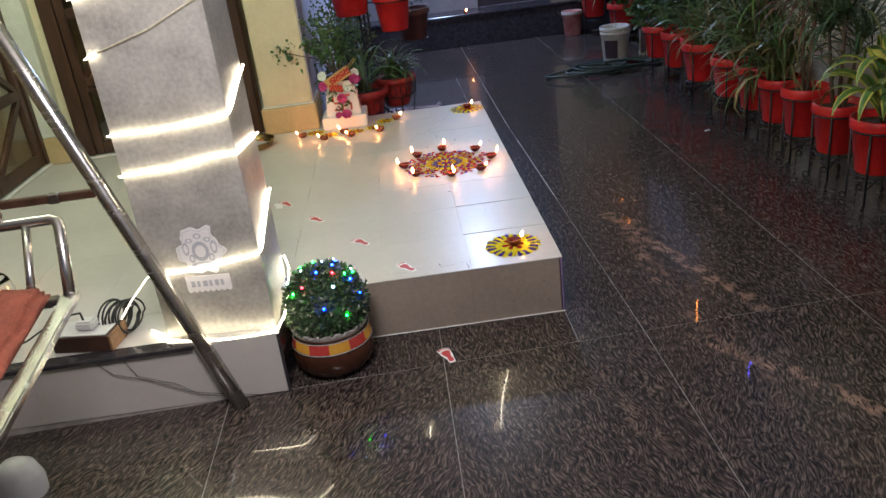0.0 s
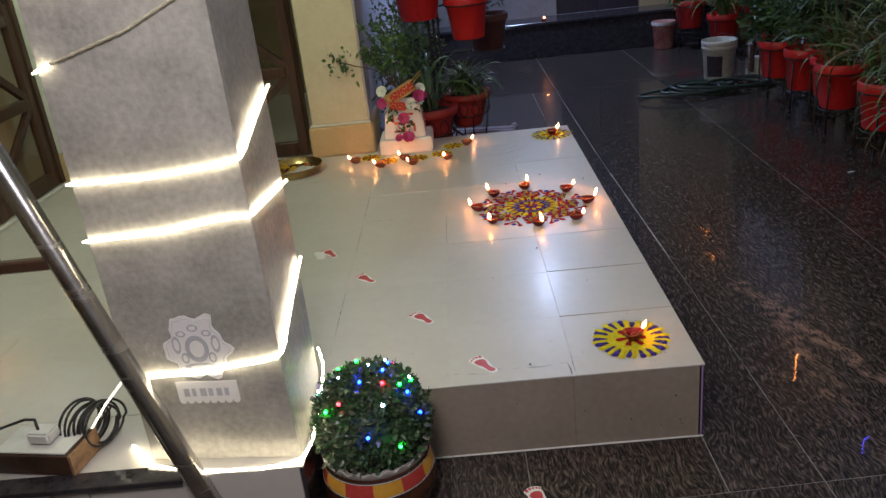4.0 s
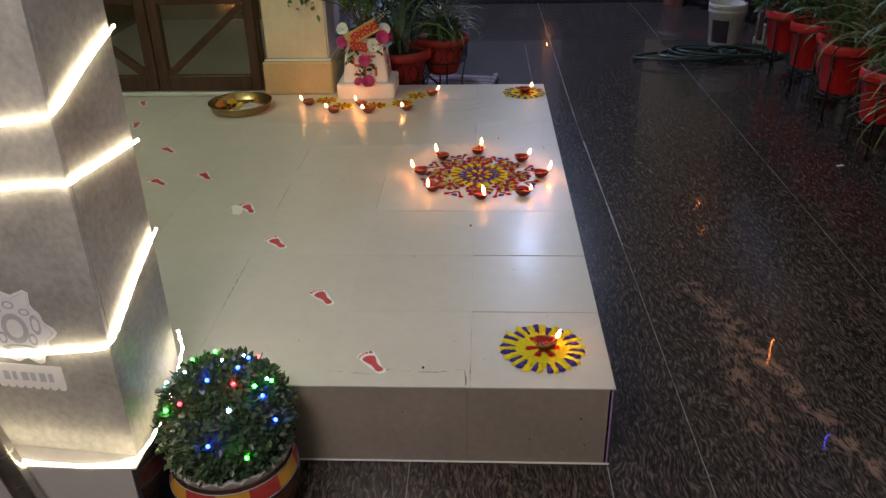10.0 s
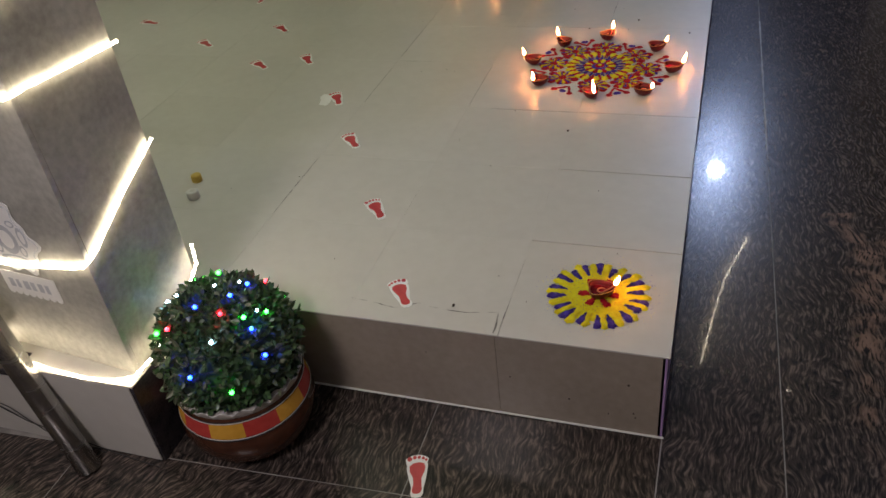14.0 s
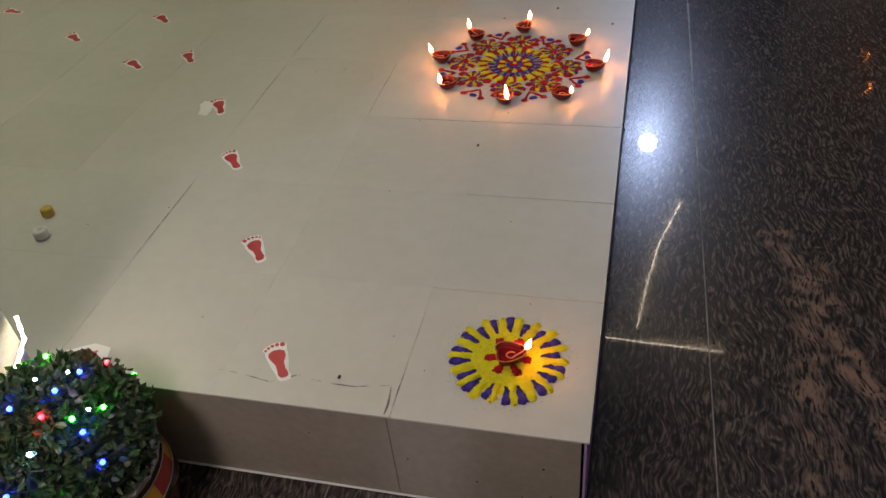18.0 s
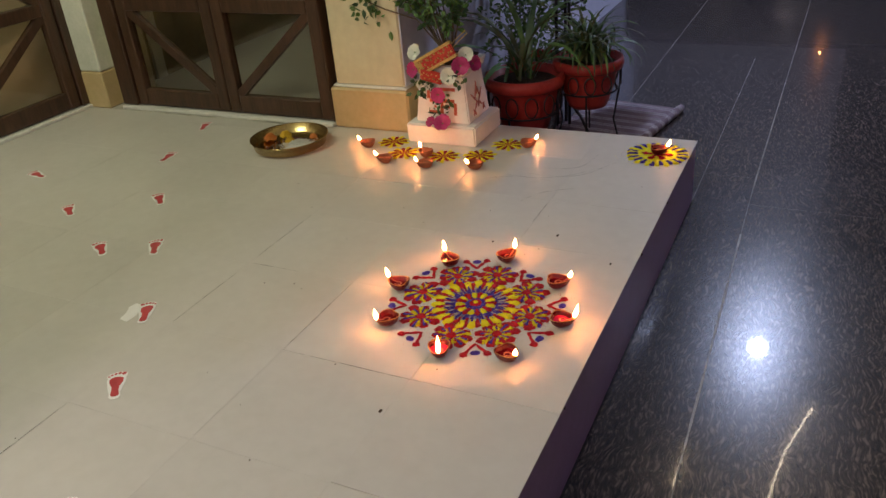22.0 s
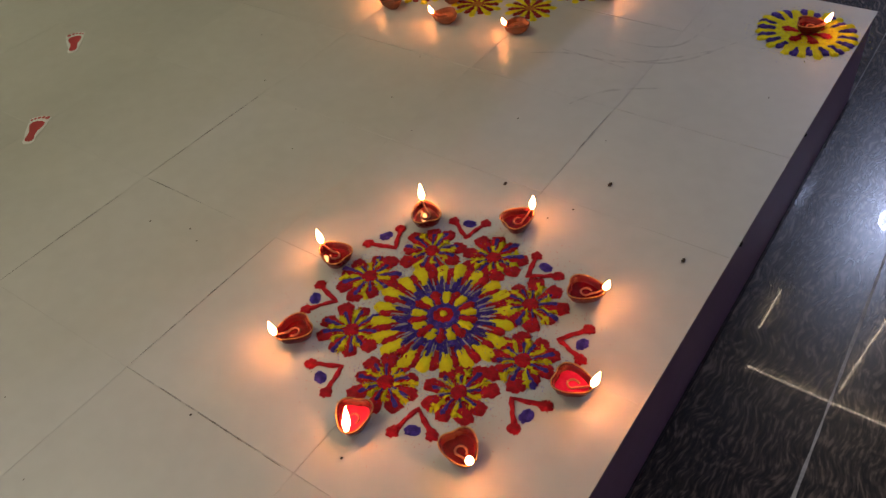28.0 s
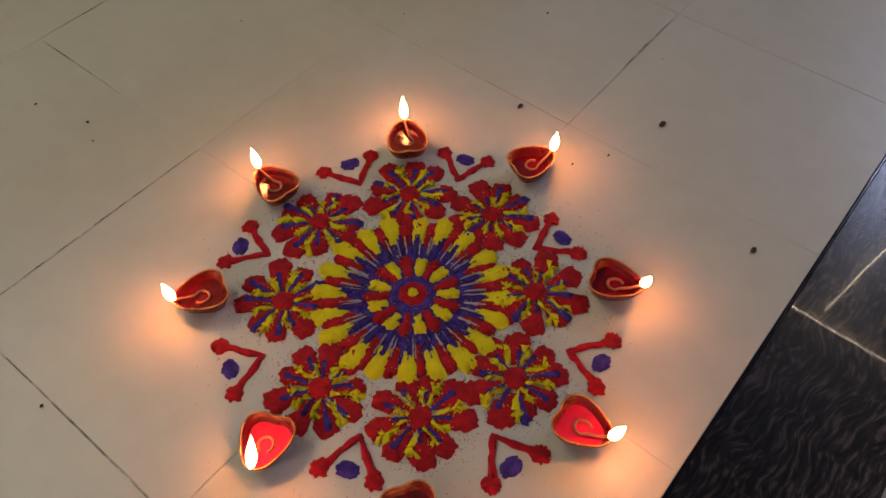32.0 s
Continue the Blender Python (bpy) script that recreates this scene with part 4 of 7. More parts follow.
for i in range(9 * 28):
    a = 2 * math.pi * i / 28
    r = 0.060 + 0.008 * math.sin(i * 0.13)
    tilt = 0.25 * math.sin(i * 0.05)
    pts.append((0.02 * math.sin(i * 0.071) + 0.035 * math.cos(a) * 0.5 + 0.011 * (i // 28 - 4) * 0.8, r * math.cos(a + tilt) * 0.95, 0.064 + r * math.sin(a + tilt) * 0.95))
part("coil", tube(pts, 0.0036, 6), BLACK_WIRE, coil, smooth=True)

# ---- topiary pot ----
LED_BLUE, LED_GREEN, LED_RED, LED_WHITE = glow("blue_led", (0.003, 0.014, 1.0), 60), glow("green_led", (0.002, 1.0, 0.020), 28), glow("red_led", (1.0, 0.008, 0.015), 18), glow("white_led", (0.34, 0.70, 1.0), 20)
topiary = thing("topiary_pot", (-0.906, -0.157, 0), label="brown glazed pot with a leafy topiary ball and coloured lights", category="potted plant")
part("pot", lathe([(0, 0.001), (0.098, 0.001), (0.118, 0.012), (0.142, 0.045), (0.152, 0.085), (0.151, 0.108), (0.147, 0.122), (0.140, 0.166), (0.133, 0.182), (0.122, 0.183), (0.122, 0.170), (0, 0.170)], 48), BROWN_GLAZE, topiary, "brown glazed belly pot", True)
for z in (0.1172, 0.1660):
    part("black_line", lathe([(0.1487 - (z - 0.1205) * 0.165, z), (0.1497 - (z - 0.1205) * 0.165, z + 0.0016), (0.1487 - (z - 0.1205) * 0.165, z + 0.0032)], 48), BLACK_WIRE, topiary, smooth=True)
for z in (0.1205, 0.1625):
    part("white_line", lathe([(0.1484 - (z - 0.1205) * 0.165, z), (0.1494 - (z - 0.1205) * 0.165, z + 0.0015), (0.1484 - (z - 0.1205) * 0.165, z + 0.003)], 48), PLASTIC_WHITE, topiary, smooth=True)
for k in range(12):
    bm = bmesh.new()
    vs = []
    for j in range(5):
        a = 2 * math.pi * (k + j / 4) / 12
        vs.append([bm.verts.new((r * math.cos(a), r * math.sin(a), z)) for r, z in ((0.1482, 0.1245), (0.1480, 0.125), (0.1416, 0.161), (0.1412, 0.1615))])
    for p, q in zip(vs, vs[1:]):
        for j in range(3):
            bm.faces.new((p[j], q[j], q[j + 1], p[j + 1]))
    part("band_panel", bm, BAND_YELLOW if k % 2 else BAND_RED, topiary, "yellow band panel" if k % 2 else "red band panel", True)
bm = bmesh.new()
N = 144
rings = []
for r0, z0 in ((0.1365, 0.174), (0.1425, 0.180), (0.1420, 0.186), (0.130, 0.186)):
    ring = []
    for i in range(N):
        a = 2 * math.pi * i / N
        s = abs(math.sin(a * 11))
        ring.append(bm.verts.new(((r0) * math.cos(a), (r0) * math.sin(a), z0 + (0.011 * s if z0 > 0.178 else 0))))
    rings.append(ring)
for p, q in zip(rings, rings[1:]):
    for i in range(N):
        bm.faces.new((p[i], p[(i + 1) % N], q[(i + 1) % N], q[i]))
part("scalloped_rim", bm, LACE_WHITE, topiary, "taupe scalloped rim", True)
edge = []
for i in range(N):
    a = 2 * math.pi * i / N
    edge.append((0.1428 * math.cos(a), 0.1428 * math.sin(a), 0.1865 + 0.011 * abs(math.sin(a * 11))))
part("rim_edging", tube(edge, 0.0014, 5, closed=True), PLASTIC_WHITE, topiary, "thin white scalloped edging", True)


def leaf_mesh(name, places, mats, slot_of=None):
    """Small folded leaves: places of (point, along, across)."""
    verts, faces, slots = [], [], []
    for k, (p, u, v) in enumerate(places):
        n = u.cross(v).normalized() * v.length * 0.35
        b = len(verts)
        d = n * -0.6
        verts += [p, p + u * 0.28 + v * 0.85 - n * 0.8, p + u * 0.62 + v * 0.8 - n * 0.8 + d * 0.3, p + u + d, p + u * 0.62 - v * 0.8 - n * 0.8 + d * 0.3, p + u * 0.28 - v * 0.85 - n * 0.8, p + u * 0.45]
        faces += [(b, b + 1, b + 6), (b + 1, b + 2, b + 6), (b + 2, b + 3, b + 6), (b + 3, b + 4, b + 6), (b + 4, b + 5, b + 6), (b + 5, b, b + 6)]
        slots += [slot_of(k) if slot_of else 0] * 6
    return raw_mesh(name, verts, faces, mats, slots)


rng = random.Random(11)


def rand_dir(r=rng):
    z, a = r.uniform(-1, 1), r.uniform(0, 2 * math.pi)
    s = math.sqrt(1 - z * z)
    return Vector((s * math.cos(a), s * math.sin(a), z))


LEAVES = []
for k in range(2900):
    dvec = rand_dir()
    if dvec.z < -0.45:
        dvec.z = -dvec.z
    rr = 0.143 + rng.gauss(0, 0.007)
    p = Vector((0, 0, 0.259)) + Vector((dvec.x * rr, dvec.y * rr, dvec.z * rr * 0.98))
    u = (dvec * 0.6 + rand_dir() * 1.0).normalized() * rng.uniform(0.014, 0.023)
    v = u.cross(rand_dir()).normalized() * rng.uniform(0.005, 0.008)
    LEAVES.append((p, u, v))
part("ball_core", ball(0.132, (0, 0, 0.255), 3), LEAF_DARK, topiary, "dark twiggy core", True)
piece("foliage", leaf_mesh("foliage", LEAVES, [BOX_LEAF, LEAF_DARK, BOX_LEAF_OLD], lambda k: (k * 7) % 10 // 4), topiary, label="small glossy green leaves", kind="stuff")
for colour, spots in (
    ("red", ((-46, 63), (-123, 47), (60, 40))),
    ("white", ((179, 39), (-64, 44))),
    ("green", ((144, 54), (111, 60), (-138, 36), (-22, 52), (3, 43), (-58, 3), (60, 15))),
    ("blue", ((-97, 71), (-6, 72), (-25, 20), (-86, 19), (-23, 42), (40, 62), (130, 30))),
):
    for az, el in spots:
        dvec = Vector((math.cos(radians(el)) * math.cos(radians(az)), math.cos(radians(el)) * math.sin(radians(az)), math.sin(radians(el))))
        part("string_led", ball(0.0048, Vector((0, 0, 0.259)) + dvec * 0.158, 2), {"red": LED_RED, "white": LED_WHITE, "green": LED_GREEN, "blue": LED_BLUE}[colour], topiary, colour + " led")
for x, y, lean in ((0.01, 0.0, 0.004), (-0.05, -0.03, -0.010), (0.04, 0.03, 0.012), (0.09, -0.02, 0.022)):
    zt = 0.259 + math.sqrt(0.143 ** 2 - x * x - y * y)
    part("led_stem", tube([(x, y, zt - 0.006), (x + lean, y, zt + 0.021)], 0.0022, 6), WIRE, topiary)
    part("string_led", ball(0.0036, (x + 1.1 * lean, y, zt + 0.024), 1), LED_WHITE, topiary)
wire_pts = []
for i in range(220):
    t = i / 219
    a = 2 * math.pi * 8 * t
    ph = math.pi * (0.05 + 0.55 * t)
    wire_pts.append((0.149 * math.sin(ph) * math.cos(a), 0.149 * math.sin(ph) * math.sin(a), 0.255 + 0.146 * math.cos(ph) + 0.004 * math.sin(9 * a)))
part("led_wire", tube(wire_pts, 0.0016, 5), WIRE, topiary, "dark green light string")

# ---- oil lamps ----


def heart(a):
    """The outline of a lamp: pointed at the spout, two shoulders and a shallow notch at the back."""
    c = math.cos(a)
    off = abs(math.atan2(math.sin(a), c))
    return 0.96 + 0.40 * max(c, 0.0) ** 5 + 0.17 * math.exp(-((off - 2.25) / 0.55) ** 2) - 0.10 * max(-c, 0.0) ** 12


def make_diya(name, place, turn, clay, label, group, flame_h=0.030, lean=0.35, wax=None):
    """A heart-shaped clay lamp; turn is where its spout points."""
    root = thing(name, place, turn, label, "oil lamp", group)
    part("bowl", lathe([(0.0, 0.0), (0.013, 0.0), (0.021, 0.009), (0.0258, 0.022), (0.0262, 0.0245), (0.0238, 0.0245), (0.0222, 0.018), (0.0190, 0.0105), (0.0, 0.0085)], 48, wave=lambda k, a: heart(a) if k > 1 else 1.0 + 0.5 * (heart(a) - 1)), DIYA_CLAY if clay else DIYA_RED, root, smooth=True)
    if clay:
        ring = [(0.0252 * heart(a) * math.cos(a), 0.0252 * heart(a) * math.sin(a), 0.0248) for a in (2 * math.pi * i / 40 for i in range(40))]
        part("rim", tube(ring, 0.0009, 5, closed=True), DIYA_CLAY, root, "rounded clay rim", True)
    else:
        ring = [(0.0256 * heart(a) * math.cos(a), 0.0256 * heart(a) * math.sin(a), 0.0250) for a in (2 * math.pi * i / 112 for i in range(112))]
        part("rim", tube(ring, 0.0012, 5, closed=True, radii=[0.0014 if i % 2 else 0.0006 for i in range(112)]), GOLD_TRIM, root, "gold beaded rim")
    part("wax", lathe([(0.0, 0.0138), (0.0206, 0.0138)], 48, wave=lambda k, a: heart(a)), wax or (DIYA_CLAY if clay else OIL_RED), root)
    w = [(0.005 + 0.009 * math.cos(t), 0.008 * math.sin(t), 0.0150) for t in (i * 0.6 for i in range(1, 9))]
    w += [(0.012, -0.004, 0.0165), (0.022, -0.002, 0.0205), (0.030, 0.0, 0.0258), (0.0345, 0.0, 0.029)]
    part("wick", tube(w, 0.0017, 6), WICK, root, smooth=True)
    bm = bmesh.new()
    k = flame_h / 0.030
    prof = [(0.0, 0.0), (0.0036, 0.002), (0.0056, 0.006 * k), (0.0055, 0.010 * k), (0.0038, 0.016 * k), (0.0016, 0.021 * k), (0.0, 0.025 * k)]
    lathe(prof, 10, bm)
    for v in bm.verts:
        v.co.x += lean * v.co.z
    part("flame", bm, FLAME, root, "bright yellow flame", True, m=Matrix.Translation((0.034, 0, 0.0285)))
    return root


GROUP_BIG = "oil lamps round the large rangoli"
BIG = (-0.334, 1.360)
DIYAS = [(-0.485, 1.528, 136), (-0.339, 1.594, 66), (-0.163, 1.505, 16), (-0.097, 1.337, 4), (-0.172, 1.165, -32), (-0.328, 1.131, -66), (-0.508, 1.208, -116), (-0.561, 1.369, 174)]
# height and lean of each flame in the draught
FLAMES = [(0.038, 0.25), (0.036, 0.10), (0.026, 0.25), (0.046, 0.25), (0.025, 0.10), (0.043, -0.48), (0.040, 0.10), (0.036, 0.20)]
# lamps 3 and 5 take the brighter wax, with flame light in its colour
for k, (x, y, a) in enumerate(DIYAS):
    make_diya("oil_lamp", (x, y, TOP + 0.0006), a, False, "small red heart shaped oil lamp, burning, its wax coloured bright pink as lit by the flame" if k in (3, 5) else "small dark red clay oil lamp with gold rim, burning", GROUP_BIG, *FLAMES[k], LIT_WAX if k in (3, 5) else None)
make_diya("oil_lamp", (-0.160, 0.160, TOP + 0.0042), 14, False, "small dark red clay oil lamp burning on the yellow rangoli", "oil lamps on the corner rangolis")
make_diya("oil_lamp", (-0.106, 2.467, TOP + 0.0042), 12, False, "small dark red clay oil lamp burning on the far corner rangoli", "oil lamps on the corner rangolis")
PED_DIYAS = [(-1.189, 2.291, 200), (-1.043, 2.164, 200), (-0.920, 2.253, 150), (-0.873, 2.160, 225), (-0.691, 2.193, 240), (-0.584, 2.433, 15)]
for k, (x, y, a) in enumerate(PED_DIYAS):
    make_diya("oil_lamp", (x, y, TOP + 0.0006), a, True, "small bare terracotta oil lamp burning beside the white planter", "oil lamps round the white planter", 0.026)
make_diya("oil_lamp", (0.30, 6.22, 0.3455), -90, True, "small terracotta oil lamp burning on the rear step", "", 0.03)

# ---- rangoli powder drawings ----
prng = random.Random(5)


def blob_mesh(name, outline, mat, h, jit=0.0012, dens=1):
    """A low heap of powder with a ragged rim."""
    pts = []
    n0 = len(outline)
    for i in range(n0):
        a, b = Vector(outline[i]), Vector(outline[(i + 1) % n0])
        for j in range(dens):
            p = a.lerp(b, j / dens)
            pts.append(Vector((p.x + prng.gauss(0, jit), p.y + prng.gauss(0, jit))))
    c = sum((Vector((p.x, p.y)) for p in pts), Vector((0, 0))) / len(pts)
    n = len(pts)
    verts = [(p.x, p.y, 0.0004) for p in pts]
    verts += [(c.x + (p.x - c.x) * 0.72, c.y + (p.y - c.y) * 0.72, h * prng.uniform(0.7, 1.1)) for p in pts]
    verts.append((c.x, c.y, h * prng.uniform(0.6, 1.0)))
    faces = [(i, (i + 1) % n, n + (i + 1) % n, n + i) for i in range(n)] + [(n + i, n + (i + 1) % n, 2 * n) for i in range(n)]
    return raw_mesh(name, verts, faces, mat, smooth=True)


def petal(r0, r1, w0, w1, round_end=True):
    """A radial tongue from r0 to r1 along +x, w0 and w1 wide."""
    pts = [(r0, -w0 / 2)]
    pts += [(r0 + (r1 - r0 - w1 / 2) * t, -(w0 + (w1 - w0) * t) / 2) for t in (0.35, 0.7, 1.0)]
    pts += [(r1 - w1 / 2 + w1 / 2 * math.cos(a), w1 / 2 * math.sin(a)) for a in (-1.0, -0.5, 0, 0.5, 1.0)]
    pts += [(r0 + (r1 - r0 - w1 / 2) * t, (w0 + (w1 - w0) * t) / 2) for t in (1.0, 0.7, 0.35)]
    pts += [(r0, w0 / 2)]
    return pts


def circle(r, n=18):
    return [(r * math.cos(2 * math.pi * i / n), r * math.sin(2 * math.pi * i / n)) for i in range(n)]


def variants(name, outline, mat, h, n=4, jit=0.0012, dens=2):
    return [blob_mesh(name, outline, mat, h, jit, dens) for _ in range(n)]


def lay(name, meshes, parent, x, y, turn, z=0.0, s=1.0, label=""):
    m = Matrix.Translation((x, y, z)) @ Matrix.Rotation(radians(turn), 4, "Z") @ Matrix.Diagonal((s, s, 1, 1))
    return piece(name, meshes[prng.randrange(len(meshes))], parent, m, label)


def grains(parent, spots, mats, n, z=0.0008, size=0.0011):
    """Scattered powder grains round the given (x, y, reach) spots."""
    for mat in mats:
        verts, faces = [], []
        for _ in range(n):
            x, y, reach = spots[prng.randrange(len(spots))]
            a, r = prng.uniform(0, 6.283), reach * math.sqrt(prng.random()) * (1 + abs(prng.gauss(0, 0.12)))
            px, py, s = x + r * math.cos(a), y + r * math.sin(a), size * prng.uniform(0.4, 1.0)
            b, t = len(verts), prng.uniform(0, 2)
            z0 = 0.0003 if r > 0.9 * reach else prng.uniform(0.0003, 0.0042)
            for k in range(3):
                verts.append((px + s * math.cos(t + k * 2.09), py + s * math.sin(t + k * 2.09), z0))
            verts.append((px, py, z0 + s * 0.9))
            faces += [(b, b + 1, b + 3), (b + 1, b + 2, b + 3), (b + 2, b, b + 3)]
        piece("powder_dust", raw_mesh("powder_dust", verts, faces, mat), parent, kind="stuff")


big = thing("rangoli", (BIG[0], BIG[1], TOP), 0, "large round rangoli of red, yellow and blue powder flowers", "rangoli")
P_RED, P_YEL, P_BLU = RED_POWDER, YELLOW_POWDER, BLUE_POWDER
blue_bed = blob_mesh("blue_bed", circle(0.096, 40), P_BLU, 0.0016, 0.002, 2)
lay("blue_bed", [blue_bed], big, 0, 0, 0, 0, label="violet blue powder disc")
NP = 20
OUT_Y, OUT_R = variants("yellow_petal", petal(0.074, 0.117, 0.013, 0.0240), P_YEL, 0.0044, 5), variants("red_petal", petal(0.068, 0.111, 0.008, 0.0175), P_RED, 0.0036, 5)
FINE = variants("blue_streak", petal(0.052, 0.090, 0.004, 0.0075), P_BLU, 0.0042, 4, 0.0006)
PALE = variants("bare_streak", petal(0.058, 0.086, 0.0008, 0.0022), surf("thin_powder", (0.40, 0.36, 0.42), (0.55, 0.50, 0.52), 60, 0.9), 0.0039, 4, 0.0004)
IN_Y, IN_R = variants("yellow_petal", petal(0.028, 0.054, 0.008, 0.0160), P_YEL, 0.0042, 4), variants("red_petal", petal(0.026, 0.056, 0.008, 0.0165), P_RED, 0.0040, 4)
for k in range(NP):
    a = 360 * k / NP
    lay("yellow_petal", OUT_Y, big, 0, 0, a + prng.uniform(-2, 2), 0.0006, prng.uniform(0.97, 1.04))
    lay("red_petal", OUT_R, big, 0, 0, a + 180 / NP + prng.uniform(-2, 2), 0.0004, prng.uniform(0.95, 1.03))
    lay("blue_streak", FINE, big, 0, 0, a + prng.uniform(-3, 3), 0.0006)
    lay("bare_streak", PALE, big, 0, 0, a + 180 / NP * prng.uniform(0.6, 1.4), 0.0008)
    lay("bare_streak", PALE, big, 0, 0, a + prng.uniform(-5, 5), 0.0005, 0.95)
for k in range(9):
    lay("yellow_petal", IN_Y, big, 0, 0, 40 * k + prng.uniform(-4, 4), 0.001)
    lay("red_petal", IN_R, big, 0, 0, 40 * k + 20 + prng.uniform(-4, 4), 0.0008)
lay("blue_ring", [blob_mesh("blue_ring", circle(0.027, 24), P_BLU, 0.0040, 0.0012, 2)], big, 0, 0, 0, 0.0004)
lay("red_ring", [blob_mesh("red_ring", circle(0.0185, 20), P_RED, 0.0058, 0.0007, 2)], big, 0, 0, 0, 0.0012)
lay("yellow_dot", [blob_mesh("yellow_dot", circle(0.0068, 14), P_YEL, 0.0062, 0.0006, 2)], big, 0, 0, 0, 0.0024)
FL_RED = variants("red_petal", petal(0.016, 0.059, 0.010, 0.0290), P_RED, 0.0036, 6)
FL_BLU = variants("blue_streak", petal(0.012, 0.048, 0.003, 0.0085), P_BLU, 0.0042, 5, 0.0008)
FL_YEL = variants("yellow_streak", petal(0.014, 0.046, 0.003, 0.0120), P_YEL, 0.0040, 9, 0.0034)
FL_MID = variants("flower_middle", circle(0.0140, 14), P_RED, 0.0052, 4, 0.0008, 2)
FLOWERS = [(0.152, 132), (0.150, 90), (0.140, 40), (0.154, -5), (0.152, -47), (0.151, -90), (0.147, -138), (0.158, 176)]
spots = []
for k, (r, a) in enumerate(FLOWERS):
    fx, fy = r * math.cos(radians(a)), r * math.sin(radians(a))
    spots.append((fx, fy, 0.054))
    fl = lay("flower", FL_MID, big, fx, fy, 0, 0.0012)
    tw = prng.uniform(0, 40)
    for j in range(9):
        b = tw + 40 * j
        lay("red_petal", FL_RED, fl, 0, 0, b + prng.uniform(-6, 6), -0.0009, prng.uniform(0.84, 1.07))
        lay("blue_streak", FL_BLU, fl, 0, 0, b + prng.uniform(-9, 9), -0.0004, prng.uniform(0.6, 1.15))
        lay("yellow_streak", FL_YEL, fl, 0, 0, b + 20 + prng.uniform(-11, 11), -0.0005, prng.uniform(0.62, 1.12))
V_STROKE = variants("red_stroke", petal(-0.003, 0.054, 0.0075, 0.0095), P_RED, 0.0030, 5, 0.0011)
V_DOT = variants("red_dot", circle(0.0105, 12), P_RED, 0.0034, 4, 0.0010, 2)
B_DOT = variants("blue_dot", [(1.3 * x, y) for x, y in circle(0.0098, 14)], P_BLU, 0.0034, 4, 0.0009, 2)
DOTS = [(-0.417, 1.564), (-0.247, 1.535), (-0.120, 1.420), (-0.127, 1.265), (-0.251, 1.162), (-0.425, 1.165), (-0.540, 1.285), (-0.529, 1.465)]
for x, y in DOTS:
    bx, by = x - BIG[0], y - BIG[1]
    a, r = math.degrees(math.atan2(by, bx)), math.hypot(bx, by)
    dot = lay("blue_dot", B_DOT, big, bx, by, a + 90 + prng.uniform(-20, 20), 0.0002)
    vx, vy = (r - 0.036) * math.cos(radians(a)), (r - 0.036) * math.sin(radians(a))
    for side in (-38, 38):
        b = a + side + prng.uniform(-7, 7)
        lay("red_stroke", V_STROKE, big, vx, vy, b, 0.0002)
        lay("red_dot", V_DOT, big, vx + 0.050 * math.cos(radians(b)), vy + 0.050 * math.sin(radians(b)), 0, 0.0003)
grains(big, spots, [P_RED, P_BLU], 2600)
grains(big, [(x, y, 0.040) for x, y, _ in spots], [P_YEL], 3200, size=0.0014)
grains(big, [(0, 0, 0.12)], [P_YEL, P_BLU], 1300)
grains(big, [(0, 0, 0.225)], [P_RED], 2200, size=0.0010)


def small_rangoli(place, r, turn, label):
    root = thing("rangoli", (place[0], place[1], TOP), turn, label, "rangoli")
    lay("yellow_disc", [blob_mesh("yellow_disc", circle(r * 0.80, 30), P_YEL, 0.0024, 0.002, 2)], root, 0, 0, 0, 0.0)
    ye = variants("yellow_petal", petal(r * 0.55, r * 1.0, r * 0.10, r * 0.175), P_YEL, 0.0044, 4, 0.0014)
    bl = variants("blue_petal", petal(r * 0.60, r * 0.985, r * 0.040, r * 0.165), P_BLU, 0.0050, 6, 0.0016)
    for k in range(18):
        lay("yellow_petal", ye, root, 0, 0, 20 * k + prng.uniform(-2, 2), 0.0004, prng.uniform(0.97, 1.03))
        lay("blue_petal", bl, root, 0, 0, 20 * k + 10 + prng.uniform(-3, 3), 0.0006, prng.uniform(0.88, 1.02))
    re = variants("red_petal", petal(r * 0.08, r * 0.46, r * 0.06, r * 0.18), P_RED, 0.0040, 4, 0.0018)
    for k in range(6):
        lay("red_petal", re, root, 0, 0, 60 * k + prng.uniform(-12, 12), 0.0012, prng.uniform(0.85, 1.1))
    grains(root, [(0, 0, r * 1.04)], [P_YEL, P_BLU], 700)
    grains(root, [(0, 0, r * 0.6)], [P_RED], 500)
    return root


